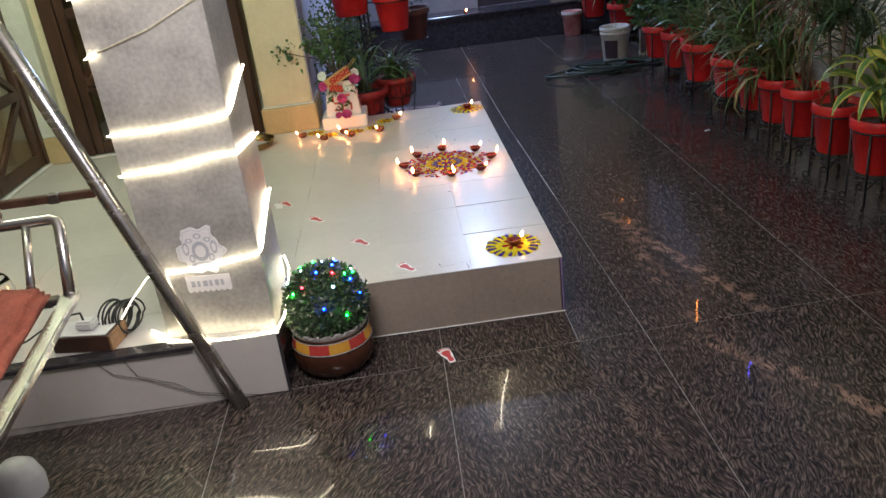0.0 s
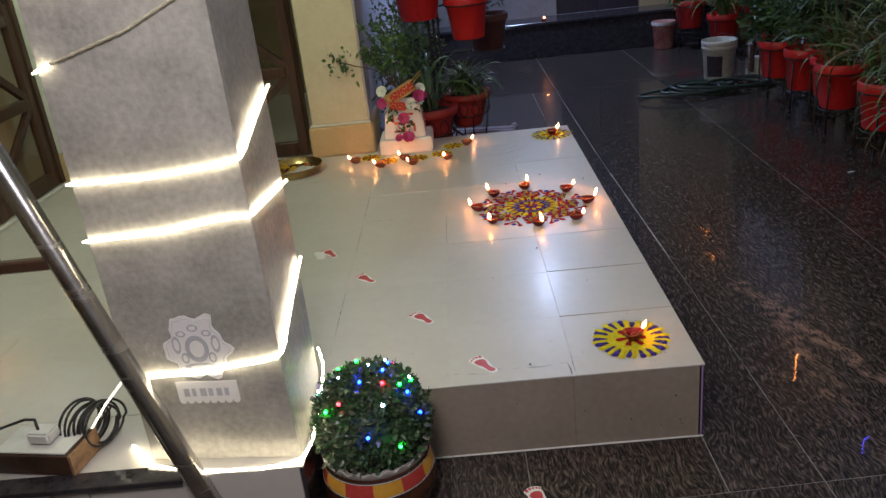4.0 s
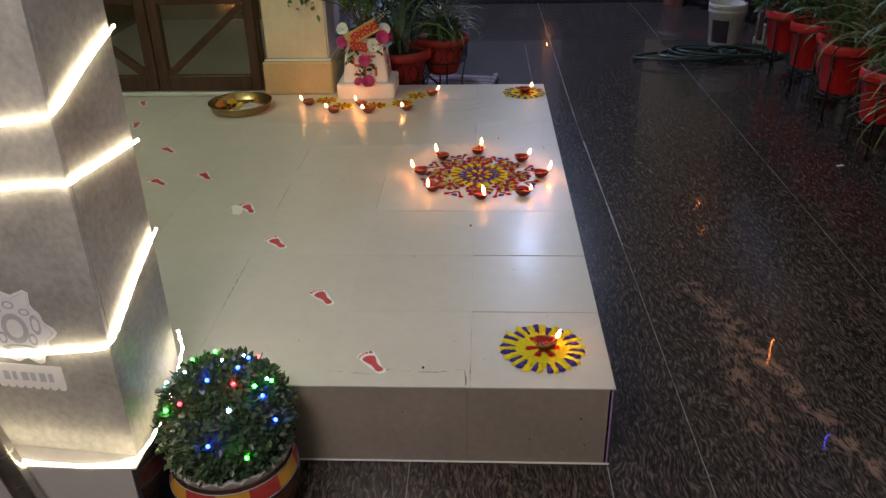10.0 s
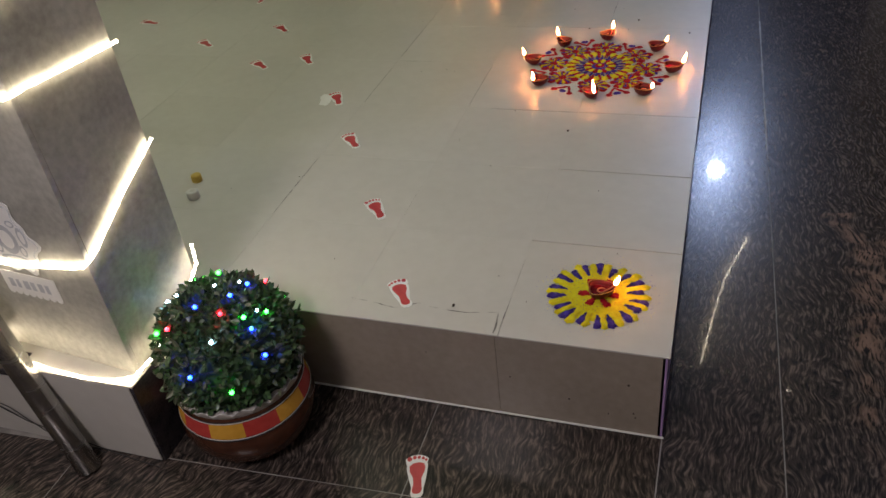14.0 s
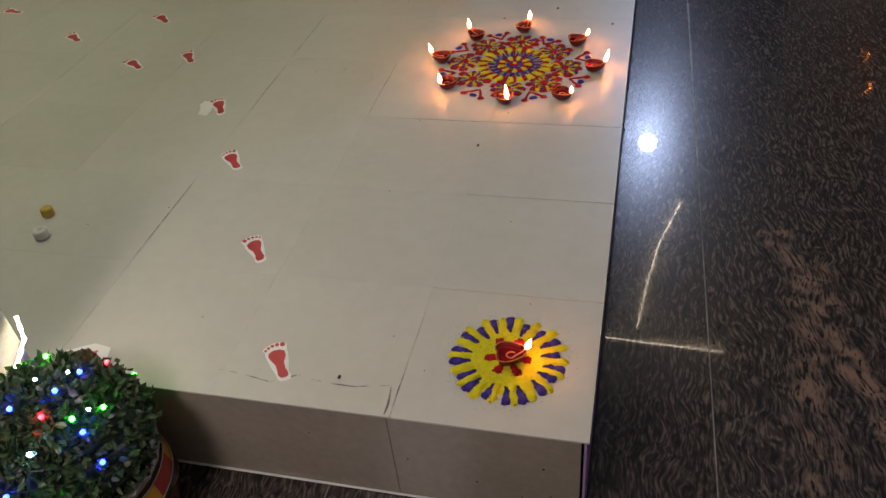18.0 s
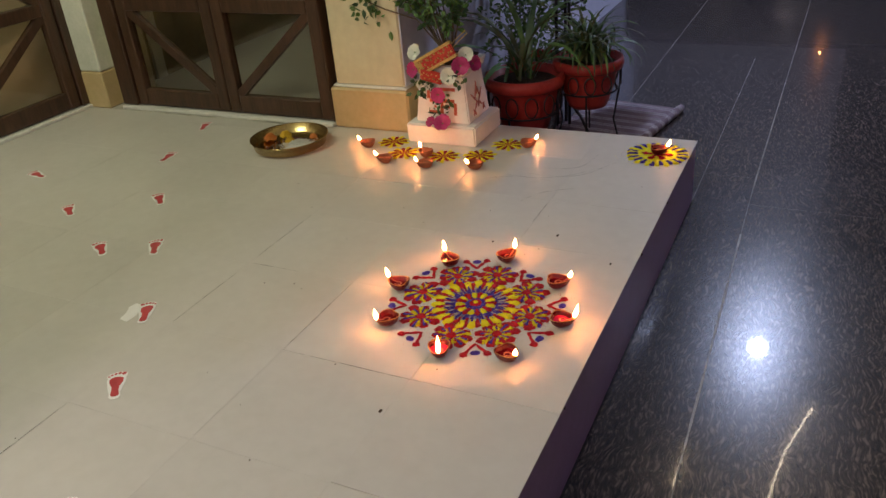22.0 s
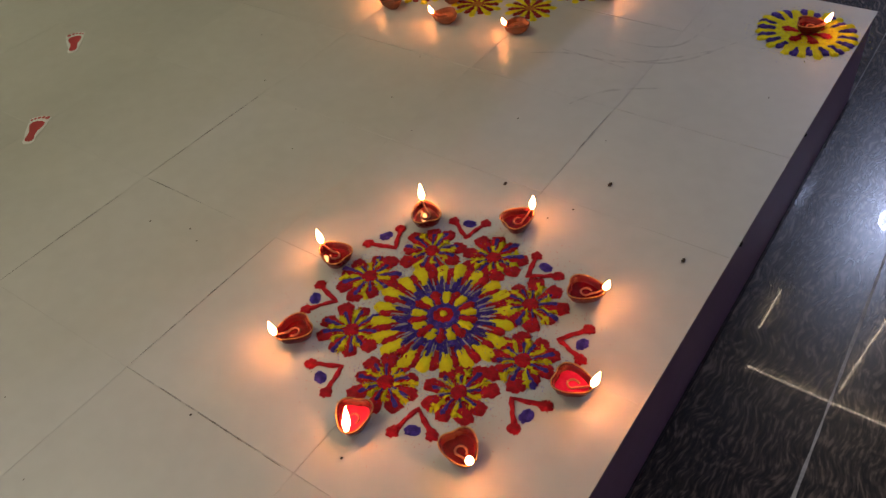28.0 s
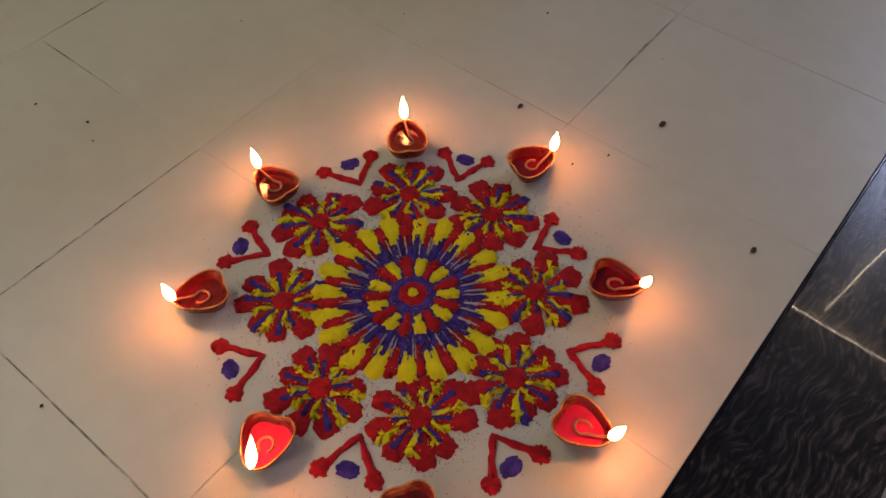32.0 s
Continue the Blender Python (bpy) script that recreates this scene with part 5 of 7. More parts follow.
small_rangoli((-0.163, 0.168), 0.114, 4, "round yellow and blue powder rangoli at the porch corner")
small_rangoli((-0.107, 2.468), 0.111, 0, "round yellow and blue powder rangoli at the far porch corner")
O_Y, O_R = variants("yellow_petal", petal(0.010, 0.066, 0.005, 0.0165), P_YEL, 0.0030, 4), variants("red_petal", petal(0.010, 0.054, 0.005, 0.0155), surf("maroon_powder", (0.20, 0.008, 0.008), (0.42, 0.020, 0.016), 90, 0.95, 0.04, 0.6, fine=9), 0.0034, 4)
O_O = variants("orange_disc", circle(0.034, 18), ORANGE_POWDER, 0.0020, 3, 0.0014, 2)
for k, (x, y) in enumerate([(-1.115, 2.360), (-1.019, 2.262), (-0.853, 2.268), (-0.723, 2.305), (-0.660, 2.435)]):
    root = thing("rangoli_flower", (x, y, TOP), 23 * k, "small orange, red and yellow powder flower on the cream tiles", "rangoli", "powder flowers round the white planter")
    lay("orange_disc", O_O, root, 0, 0, 0)
    for j in range(9):
        lay("yellow_petal", O_Y, root, 0, 0, 40 * j + prng.uniform(-5, 5), 0.0004)
        lay("red_petal", O_R, root, 0, 0, 40 * j + 20 + prng.uniform(-5, 5), 0.0006)
    grains(root, [(0, 0, 0.06)], [P_YEL], 200)
# ---- footprint stickers ----
SOLE = [(-0.046, 0.0), (-0.044, 0.0075), (-0.036, 0.0115), (-0.024, 0.0105), (-0.008, 0.0105), (0.010, 0.0170), (0.020, 0.0190), (0.029, 0.0160), (0.033, 0.006), (0.031, -0.006), (0.024, -0.0145), (0.010, -0.0140), (-0.006, -0.0070), (-0.022, -0.0060), (-0.036, -0.0090), (-0.044, -0.0070)]


def grow(points, by):
    c = Vector((sum(p[0] for p in points) / len(points), sum(p[1] for p in points) / len(points)))
    return [tuple(Vector(p) + (Vector(p) - c).normalized() * by) for p in points]


def footprint(x, y, z, turn, mirror, s=1.0, label="red and white footprint sticker on the cream tiles"):
    root = thing("footprint_sticker", (x, y, z), turn, label, "sticker", "footprint stickers")
    f = -1 if mirror else 1
    sole = [(s * a, s * f * b) for a, b in SOLE]
    backing = grow(sole, 0.0095 * s)
    toe_bed = [(0.028 * s, f * -0.021 * s), (0.043 * s, f * -0.023 * s), (0.051 * s, f * -0.010 * s), (0.053 * s, f * 0.004 * s), (0.049 * s, f * 0.018 * s), (0.042 * s, f * 0.026 * s), (0.028 * s, f * 0.022 * s)]
    part("paper", prism(backing if f > 0 else backing[::-1], 0.0003, 0.0008), STICKER_WHITE, root, "white sticker border")
    part("paper", prism(toe_bed if f > 0 else toe_bed[::-1], 0.0004, 0.0009), STICKER_WHITE, root, "white sticker border")
    part("sole", prism(sole if f > 0 else sole[::-1], 0.0010, 0.0013), STICKER_RED, root)
    for cx, cy, r in ((0.0425, -0.0145, 0.0052), (0.0460, -0.0040, 0.0042), (0.0460, 0.0055, 0.0037), (0.0432, 0.0140, 0.0033), (0.0385, 0.0205, 0.0030)):
        part("toe", prism([(s * (cx + 1.15 * r * math.cos(t)), s * (f * cy + r * math.sin(t))) for t in (i * math.pi / 6 for i in range(12))], 0.0010, 0.0013), STICKER_RED, root)
    return root


FEET = [(-0.600, 0.097, 124, 0), (-0.789, 0.418, 128, 1), (-1.004, 0.770, 130, 0), (-1.175, 1.043, 123, 1), (-1.430, 1.355, 127, 0), (-1.603, 1.291, 144, 1), (-1.690, 1.650, 139, 1), (-1.953, 1.482, 144, 0), (-2.372, 1.700, 165, 0), (-1.963, 1.992, 103, 1), (-2.058, 2.335, 114, 0)]
for x, y, a, f in FEET:
    footprint(x, y, TOP + 0.0006, a, f)
footprint(-0.492, -0.212, 0.0004, 108, 1, 1.04, "red and white footprint sticker on the dark granite floor")
scrap = thing("torn_sticker", (-1.215, 1.028, TOP + 0.0004), 110, "torn white scrap of sticker on the cream tiles", "sticker")
part("paper", prism([(-0.045, -0.01), (-0.02, -0.022), (0.01, -0.024), (0.04, -0.014), (0.048, 0.004), (0.03, 0.016), (0.0, 0.012), (-0.03, 0.016)], 0.0003, 0.0008), STICKER_WHITE, scrap)
pink = thing("paper_sticker", (-1.006, 0.034, TOP + 0.0004), 20, "pink and white paper sticker beside the topiary pot", "sticker")
part("paper", prism([(-0.05, -0.03), (0.05, -0.035), (0.055, 0.03), (0.02, 0.05), (-0.045, 0.04)], 0.0003, 0.0008), STICKER_WHITE, pink)
for k in range(9):
    a = 2 * math.pi * k / 9
    cx, cy = 0.028 * math.cos(a), 0.005 + 0.024 * math.sin(a)
    ca, sa = math.cos(a), math.sin(a)
    part("print_shape", prism([(cx + 0.011 * math.cos(t) * ca - 0.005 * math.sin(t) * sa, cy + 0.011 * math.cos(t) * sa + 0.005 * math.sin(t) * ca) for t in (i * math.pi / 6 for i in range(12))], 0.0009, 0.0012), STICKER_PINK, pink)
part("print_shape", prism([(0.011 * math.cos(t), 0.005 + 0.009 * math.sin(t)) for t in (i * math.pi / 8 for i in range(16))], 0.0009, 0.0012), STICKER_PINK, pink)
cap = thing("bottle_cap", (-1.345, 0.40, TOP + 0.0004), label="small white plastic cap on the cream tiles", category="cap")
part("cap_shell", lathe([(0, 0.0), (0.017, 0.0), (0.018, 0.004), (0.018, 0.020), (0.015, 0.022), (0.006, 0.022), (0.005, 0.018), (0, 0.018)], 22), PLASTIC_WHITE, cap, smooth=True)
cap = thing("bottle_cap", (-1.385, 0.485, TOP + 0.0004), label="small yellow plastic cap on the cream tiles", category="cap")
part("cap_shell", lathe([(0, 0.0), (0.015, 0.0), (0.016, 0.004), (0.015, 0.020), (0.012, 0.022), (0, 0.021)], 22), surf("yellow_plastic", (0.55, 0.36, 0.05), (0.68, 0.48, 0.09), 20, 0.4), cap, smooth=True)
crumbs = thing("crumbs", (0, 0, TOP), label="tiny dark crumbs scattered over the cream tiles", category="crumbs", kind="stuff")
bm = bmesh.new()
for _ in range(36):
    ball(prng.uniform(0.0008, 0.0018), (prng.uniform(-1.3, -0.03), prng.uniform(0.05, 2.5), 0.0015), 1, bm, (1, 1.5, 0.6))
for x, y, s in ((-0.42, 1.69, 0.0034), (-0.25, 1.78, 0.0042), (-0.06, 1.66, 0.0036), (-0.47, 0.075, 0.0035), (-0.36, 0.90, 0.004)):
    ball(s, (x, y, 0.002), 1, bm, (1, 1.7, 0.5))
for x, z, r in ((-0.075, 0.145, 0.0030), (-0.062, 0.062, 0.0022), (-0.058, 0.050, 0.0020), (-0.200, 0.078, 0.0026), (-0.33, 0.120, 0.0020), (-0.115, 0.050, 0.0018), (-0.52, 0.16, 0.0018)):
    ball(r, (x, -0.0004, z - TOP), 1, bm, (1, 0.4, 1.2))
part("crumb", bm, SPECK, crumbs, kind="stuff")
scuffs = thing("scuff_marks", (0, 0, TOP), label="faint grey scuff marks and hairline cracks in the tiles", category="scuff marks", kind="stuff")


def streak_mark(points, w, mat, z=0.0007):
    vs, fs = [], []
    for i, (x, y) in enumerate(points):
        xa, ya = points[max(i - 1, 0)]
        xb, yb = points[min(i + 1, len(points) - 1)]
        t = Vector((xb - xa, yb - ya)).normalized()
        k = w * (0.35 + 0.65 * math.sin(math.pi * (i + 0.5) / len(points)))
        vs += [(x - t.y * k, y + t.x * k, z), (x + t.y * k, y - t.x * k, z)]
        if i:
            fs.append((2 * i - 2, 2 * i - 1, 2 * i + 1, 2 * i))
    piece("scuff", raw_mesh("scuff", vs, fs, mat), scuffs)


def bent(x0, y0, x1, y1, sag, n=14):
    out = []
    for i in range(n + 1):
        t = i / n
        dx, dy = x1 - x0, y1 - y0
        b = sag * math.sin(math.pi * t) + 0.15 * sag * math.sin(5 * t)
        out.append((x0 + dx * t - dy * b, y0 + dy * t + dx * b))
    return out


for a in ((-0.56, 2.17, -0.26, 2.30, -0.14), (-0.50, 2.20, -0.22, 2.36, -0.2), (-0.46, 2.26, -0.30, 2.42, -0.25), (-0.44, 1.98, -0.30, 2.12, 0.1), (-0.62, 2.12, -0.40, 2.16, 0.1)):
    streak_mark(bent(*a), 0.0035, SCUFF)
streak_mark([(-0.713, 0.060), (-0.66, 0.055), (-0.60, 0.044), (-0.565, 0.062), (-0.55, 0.070), (-0.53, 0.063), (-0.48, 0.058), (-0.435, 0.057), (-0.40, 0.064), (-0.368, 0.070)], 0.0018, CRACK, 0.0010)
streak_mark([(-0.366, 0.071), (-0.362, 0.045), (-0.360, 0.022), (-0.361, 0.003)], 0.0022, CRACK, 0.0010)
for a in ((-0.351, 1.84, -0.351, 1.99, 0.004), (-1.068, 0.352, -1.068, 0.66, 0.002), (-0.704, 1.03, -0.704, 1.36, 0.002), (-1.066, 1.03, -1.066, 1.30, 0.002), (-1.066, 1.40, -1.066, 1.69, 0.002), (-0.704, 1.022, -0.36, 1.020, 0.002), (-1.06, 1.363, -0.89, 1.363, 0.003), (-0.351, 0.02, -0.350, 0.10, 0.002)):
    streak_mark(bent(*a), 0.0012, CRACK)
wire = thing("thin_wire", (0, FRONT, 0), label="thin dark wire trailing down the porch front", category="wire")
part("wire_strand", tube([(-1.72, -0.006, 0.236), (-1.66, -0.008, 0.17), (-1.55, -0.007, 0.13), (-1.42, -0.008, 0.06), (-1.30, -0.008, 0.03), (-1.16, -0.012, 0.006), (-1.07, -0.02, 0.004)], 0.0013, 5), BLACK_WIRE, wire)
part("wire_strand", tube([(-1.62, -0.006, 0.236), (-1.58, -0.008, 0.15), (-1.46, -0.007, 0.10), (-1.38, -0.010, 0.04), (-1.22, -0.012, 0.005)], 0.0011, 5), BLACK_WIRE, wire)

# ---- white planter with flowers ----
planter = thing("tulsi_planter", (-0.915, 2.505, TOP), label="white painted stone planter with red marks, flowers and a green herb", category="planter")
part("plinth", box(-0.146, 0.146, -0.128, 0.128, 0.0004, 0.078, 0.006, seg=2), MARBLE, planter)


def frustum(w0, d0, z0, w1, d1, z1, bevel=0.005):
    bm = bmesh.new()
    vs = [bm.verts.new((sx * w / 2, sy * dd / 2, z)) for w, dd, z in ((w0, d0, z0), (w1, d1, z1)) for sx, sy in ((-1, -1), (1, -1), (1, 1), (-1, 1))]
    bm.faces.new(vs[3::-1])
    bm.faces.new(vs[4:])
    for i in range(4):
        bm.faces.new((vs[i], vs[(i + 1) % 4], vs[4 + (i + 1) % 4], vs[4 + i]))
    bmesh.ops.bevel(bm, geom=list(bm.edges), offset=bevel, segments=2, affect="EDGES")
    return bm


part("body", frustum(0.228, 0.200, 0.0785, 0.186, 0.165, 0.262), MARBLE, planter)
part("top_slab", frustum(0.20, 0.18, 0.2625, 0.225, 0.20, 0.300, 0.004), MARBLE, planter)
part("soil", box(-0.09, 0.09, -0.08, 0.08, 0.300, 0.312, 0.003), SOIL, planter)


def on_front(x0, x1, z0, z1, name="red_mark", mat=None):
    """A painted bar on the sloping front face."""
    y = lambda z: -0.100 + (z - 0.0785) * 0.0175 / 0.1835
    bm = bmesh.new()
    q = [(x0, y(z0) - 0.0012, z0), (x1, y(z0) - 0.0012, z0), (x1, y(z1) - 0.0012, z1), (x0, y(z1) - 0.0012, z1)]
    a = [bm.verts.new(p) for p in q]
    b = [bm.verts.new((p[0], p[1] + 0.002, p[2])) for p in q]
    bm.faces.new(a), bm.faces.new(b[::-1])
    for i in range(4):
        bm.faces.new((a[i], b[i], b[(i + 1) % 4], a[(i + 1) % 4]))
    part(name, bm, mat or MARK_RED, planter, "red painted stroke")


for x0, x1, z0, z1 in ((-0.006, 0.006, 0.115, 0.215), (-0.052, -0.007, 0.159, 0.171), (0.007, 0.052, 0.159, 0.171), (0.007, 0.056, 0.203, 0.215), (-0.056, -0.007, 0.115, 0.127), (-0.062, -0.050, 0.172, 0.216), (0.050, 0.062, 0.112, 0.158)):
    on_front(x0, x1, z0, z1)
for x, z in ((-0.028, 0.190), (0.028, 0.188), (-0.028, 0.142), (0.028, 0.142)):
    on_front(x - 0.005, x + 0.005, z - 0.005, z + 0.005, "red_dot")
# painted spray of buds on the right face
for k, (dy, z, ln, tilt) in enumerate(((0.0, 0.135, 0.06, 1.0), (0.0, 0.135, 0.06, -1.0), (-0.05, 0.098, 0.03, 0.6), (-0.03, 0.098, 0.03, -0.6), (0.035, 0.098, 0.03, 0.6), (0.055, 0.098, 0.03, -0.6), (-0.02, 0.16, 0.05, 0.5), (0.0, 0.17, 0.06, 0.1), (0.02, 0.16, 0.055, -0.3), (-0.03, 0.12, 0.03, 0.9), (0.03, 0.12, 0.03, -0.9), (0.0, 0.12, 0.03, 0.2))):
    x = lambda zz: 0.1145 - (zz - 0.0785) * 0.021 / 0.1835
    p = [(x(z + ln * t) + 0.0012, dy + math.sin(tilt) * ln * t, z + ln * t * 0.8) for t in (0, 0.5, 1)]
    part("painted_sprig", tube(p, 0.0035, 6, radii=[0.002, 0.0045, 0.002]), surf("brown_pink_paint", (0.30, 0.10, 0.09), (0.42, 0.16, 0.14), 40, 0.6) if k == 0 else bpy.data.materials["brown_pink_paint"], planter)


def bloom(parent, place, r, mat, n=6, normal=(0, -1, 0.4), name="flower"):
    """An open flower of rounded, cupped petals."""
    nz = Vector(normal).normalized()
    rot = nz.to_track_quat("Z", "Y").to_matrix().to_4x4()
    bm = bmesh.new()
    for k in range(n):
        a = 2 * math.pi * k / n
        c, s = math.cos(a), math.sin(a)
        rows = []
        for t, w, z in ((0.05, 0.12, 0.0), (0.45, 0.42, 0.10), (0.8, 0.50, 0.20), (1.0, 0.28, 0.16)):
            rows.append([bm.verts.new((r * (t * c - q * w * s), r * (t * s + q * w * c), r * (1.5 * z + 0.16 * abs(q) * t + 0.05 * (k % 2)))) for q in (-1, 0, 1)])
        for p, q in zip(rows, rows[1:]):
            for j in range(2):
                bm.faces.new((p[j], p[j + 1], q[j + 1], q[j]))
    ob = part(name, bm, mat, parent, smooth=True, m=Matrix.Translation(place) @ rot)
    part("flower_heart", ball(r * 0.10, (0, 0, r * 0.08), 1), LEAF_LIGHT, ob)
    return ob


for x, y, z, r, mt, nv in (
    (-0.098, -0.085, 0.345, 0.036, PETAL_WHITE, (-0.3, -1, 0.5)), (0.105, -0.075, 0.340, 0.034, PETAL_WHITE, (0.4, -1, 0.6)), (0.052, -0.120, 0.272, 0.037, PETAL_WHITE, (0.2, -1, 0.2)),
    (-0.100, -0.105, 0.285, 0.036, PETAL_PINK, (-0.4, -1, 0.2)), (0.095, -0.105, 0.308, 0.040, PETAL_PINK, (0.4, -1, 0.3)), (0.006, -0.125, 0.200, 0.036, PETAL_PINK, (0.0, -1, 0.1)), (0.115, -0.04, 0.300, 0.036, PETAL_PINK, (1, -0.5, 0.4)),
    (0.020, -0.140, 0.092, 0.040, PETAL_PINK, (0.1, -0.7, 0.7)), (-0.03, -0.136, 0.092, 0.026, PETAL_PINK, (-0.3, -0.7, 0.6)), (-0.075, -0.115, 0.232, 0.018, PETAL_WHITE, (-0.2, -1, 0.2)), (-0.045, -0.115, 0.225, 0.016, PETAL_WHITE, (0, -1, 0.2))):
    bloom(planter, (x, y, z), r * 0.84, mt, 6, nv)
garland = []
rg = random.Random(31)
for gx, gz, n in ((-0.04, 0.245, 26), (0.02, 0.17, 18), (-0.07, 0.22, 14), (0.08, 0.26, 16), (0.0, 0.13, 10)):
    for _ in range(n):
        u = (rand_dir(rg) + Vector((0, -0.6, 0))).normalized() * rg.uniform(0.018, 0.034)
        garland.append((Vector((gx + rg.gauss(0, 0.02), -0.112 + rg.gauss(0, 0.006), gz + rg.gauss(0, 0.02))), u, u.cross(rand_dir(rg)).normalized() * 0.009))
piece("garland_leaves", leaf_mesh("garland_leaves", garland, [LEAF, LEAF_DARK], lambda k: k % 2), planter, label="green garland leaves", kind="stuff")
band = part("festive_cloth", box(-0.085, 0.085, -0.006, 0.006, -0.026, 0.026, 0.004, seg=2), CLOTH_RED, planter, "red cloth with sequins", m=Matrix.Translation((0.0, -0.116, 0.335)) @ Matrix.Rotation(radians(-28), 4, "Y"))
part("lace_end", box(-0.090, -0.060, -0.0075, 0.0075, -0.0195, 0.0195, 0.002), GOLD_LACE, band, "gold lace end")
for z in (-0.026, 0.026):
    part("lace_edge", box(-0.088, 0.088, -0.009, 0.009, z - 0.006, z + 0.006, 0.002), GOLD_LACE, band, "gold lace edging")
for i in range(26):
    part("sequin", ball(0.0044, (-0.078 + 0.0062 * i, -0.008, 0.016 * math.sin(i * 1.9)), 1), GOLD_LACE, band)
band = part("festive_cloth", box(-0.045, 0.045, -0.006, 0.006, -0.022, 0.022, 0.004, seg=2), CLOTH_RED, planter, "red cloth with sequins", m=Matrix.Translation((-0.02, -0.122, 0.268)) @ Matrix.Rotation(radians(12), 4, "Y"))
for i in range(12):
    part("sequin", ball(0.0034, (-0.036 + 0.0065 * i, -0.008, 0.011 * math.sin(i * 2.3)), 1), GOLD_LACE, band)
part("cloth_loop", tube([(0.07, -0.11, 0.375), (0.10, -0.10, 0.405), (0.125, -0.095, 0.425), (0.118, -0.09, 0.435), (0.09, -0.10, 0.412), (0.06, -0.11, 0.385)], 0.002, 6), GOLD_LACE, planter)


def spray_leaves(r, centre, spread, n, length, width, up=0.3, r_bias=0.5):
    out = []
    for _ in range(n):
        dvec = rand_dir(r)
        k = r.random() ** r_bias
        p = Vector((centre[0] + dvec.x * spread[0] * k, centre[1] + dvec.y * spread[1] * k, centre[2] + dvec.z * spread[2] * k))
        u = (dvec * 0.6 + rand_dir(r) + Vector((0, 0, up))).normalized() * length * r.uniform(0.6, 1.15)
        v = u.cross(rand_dir(r)).normalized() * width * r.uniform(0.7, 1.1)
        out.append((p, u, v))
    return out


r1 = random.Random(21)
herb = []
for k in range(15):
    a, reach = r1.uniform(0, 6.28), r1.uniform(0.04, 0.20)
    tip = Vector((reach * math.cos(a) - 0.06, reach * math.sin(a) * 0.8, r1.uniform(0.46, 0.72)))
    base = Vector((0.01 * math.cos(a), 0.01 * math.sin(a), 0.31))
    mid = base.lerp(tip, 0.5) + Vector((0, 0, 0.05))
    part("stem", tube([base, mid, tip], 0.003, 5, radii=[0.004, 0.003, 0.0015]), STEM, planter)
    for j in range(44):
        t = r1.uniform(0.35, 1.0)
        p = base.lerp(mid, t * 2) if t < 0.5 else mid.lerp(tip, t * 2 - 1)
        u = (rand_dir(r1) + Vector((0, 0, 0.2))).normalized() * r1.uniform(0.02, 0.042)
        herb.append((p + rand_dir(r1) * 0.012, u, u.cross(rand_dir(r1)).normalized() * r1.uniform(0.006, 0.011)))
for j in range(60):
    p = Vector((-0.30 + r1.gauss(0, 0.035), -0.03 + r1.gauss(0, 0.03), 0.50 + r1.gauss(0, 0.045)))
    u = rand_dir(r1) * r1.uniform(0.02, 0.04)
    herb.append((p, u, u.cross(rand_dir(r1)).normalized() * 0.010))
part("stem", tube([(0, 0, 0.31), (-0.12, -0.01, 0.45), (-0.24, -0.03, 0.49), (-0.32, -0.03, 0.52)], 0.003, 5), STEM, planter)
piece("herb_leaves", leaf_mesh("herb_leaves", herb, [LEAF, LEAF_LIGHT, LEAF_DARK], lambda k: k * 5 % 7 % 3), planter, label="small green leaves", kind="stuff")

# ---- brass tray ----
tray = thing("brass_tray", (-1.519, 2.225, TOP + 0.0004), label="round brass tray holding marigolds and white rice", category="tray")
part("tray_dish", lathe([(0, 0.0), (0.132, 0.0), (0.143, 0.006), (0.153, 0.040), (0.156, 0.041), (0.157, 0.043), (0.151, 0.043), (0.140, 0.010), (0.130, 0.005), (0, 0.005)], 64), BRASS, tray, smooth=True)


def marigold(place, r, mat):
    bm = bmesh.new()
    for k in range(34):
        a, h = k * 2.4, k / 34
        rr = r * (1 - 0.75 * h)
        ball(r * 0.30, (rr * 0.8 * math.cos(a), rr * 0.8 * math.sin(a), r * (0.2 + 0.7 * h)), 1, bm, (1, 1, 0.6))
    part("marigold", bm, mat, tray, "yellow marigold head" if mat == MARIGOLD else "orange marigold head", True, m=Matrix.Translation(place))


marigold((-0.060, 0.055, 0.010), 0.027, MARIGOLD)
marigold((0.000, 0.000, 0.012), 0.023, MARIGOLD)
marigold((-0.015, 0.012, 0.006), 0.017, MARIGOLD)
marigold((-0.105, 0.010, 0.010), 0.029, SAFFRON)
marigold((0.055, 0.085, 0.006), 0.018, SAFFRON)
grains_v, grains_f = [], []
for _ in range(2200):
    a, r = r1.uniform(0, 6.28), abs(r1.gauss(0, 0.036))
    p = Vector((0.052 + 1.25 * r * math.cos(a), -0.012 + r * math.sin(a), 0.007 + max(0.0, 0.030 - 0.40 * r) * math.sqrt(r1.random())))
    u, w = rand_dir(r1) * 0.004, rand_dir(r1) * 0.0014
    b = len(grains_v)
    grains_v += [p - u, p + w, p + u, p - w, p + u.cross(w).normalized() * 0.0016]
    grains_f += [(b, b + 1, b + 4), (b + 1, b + 2, b + 4), (b + 2, b + 3, b + 4), (b + 3, b, b + 4)]
part("rice_bed", lathe([(0.062, 0.0052), (0.055, 0.009), (0.035, 0.019), (0.012, 0.024), (0.0, 0.0245)], 30, wave=lambda k, a: 1 + 0.10 * math.sin(3 * a + 1) + 0.05 * math.sin(7 * a)), RICE, tray, "white heap", True, m=Matrix.Translation((0.052, -0.012, 0)))
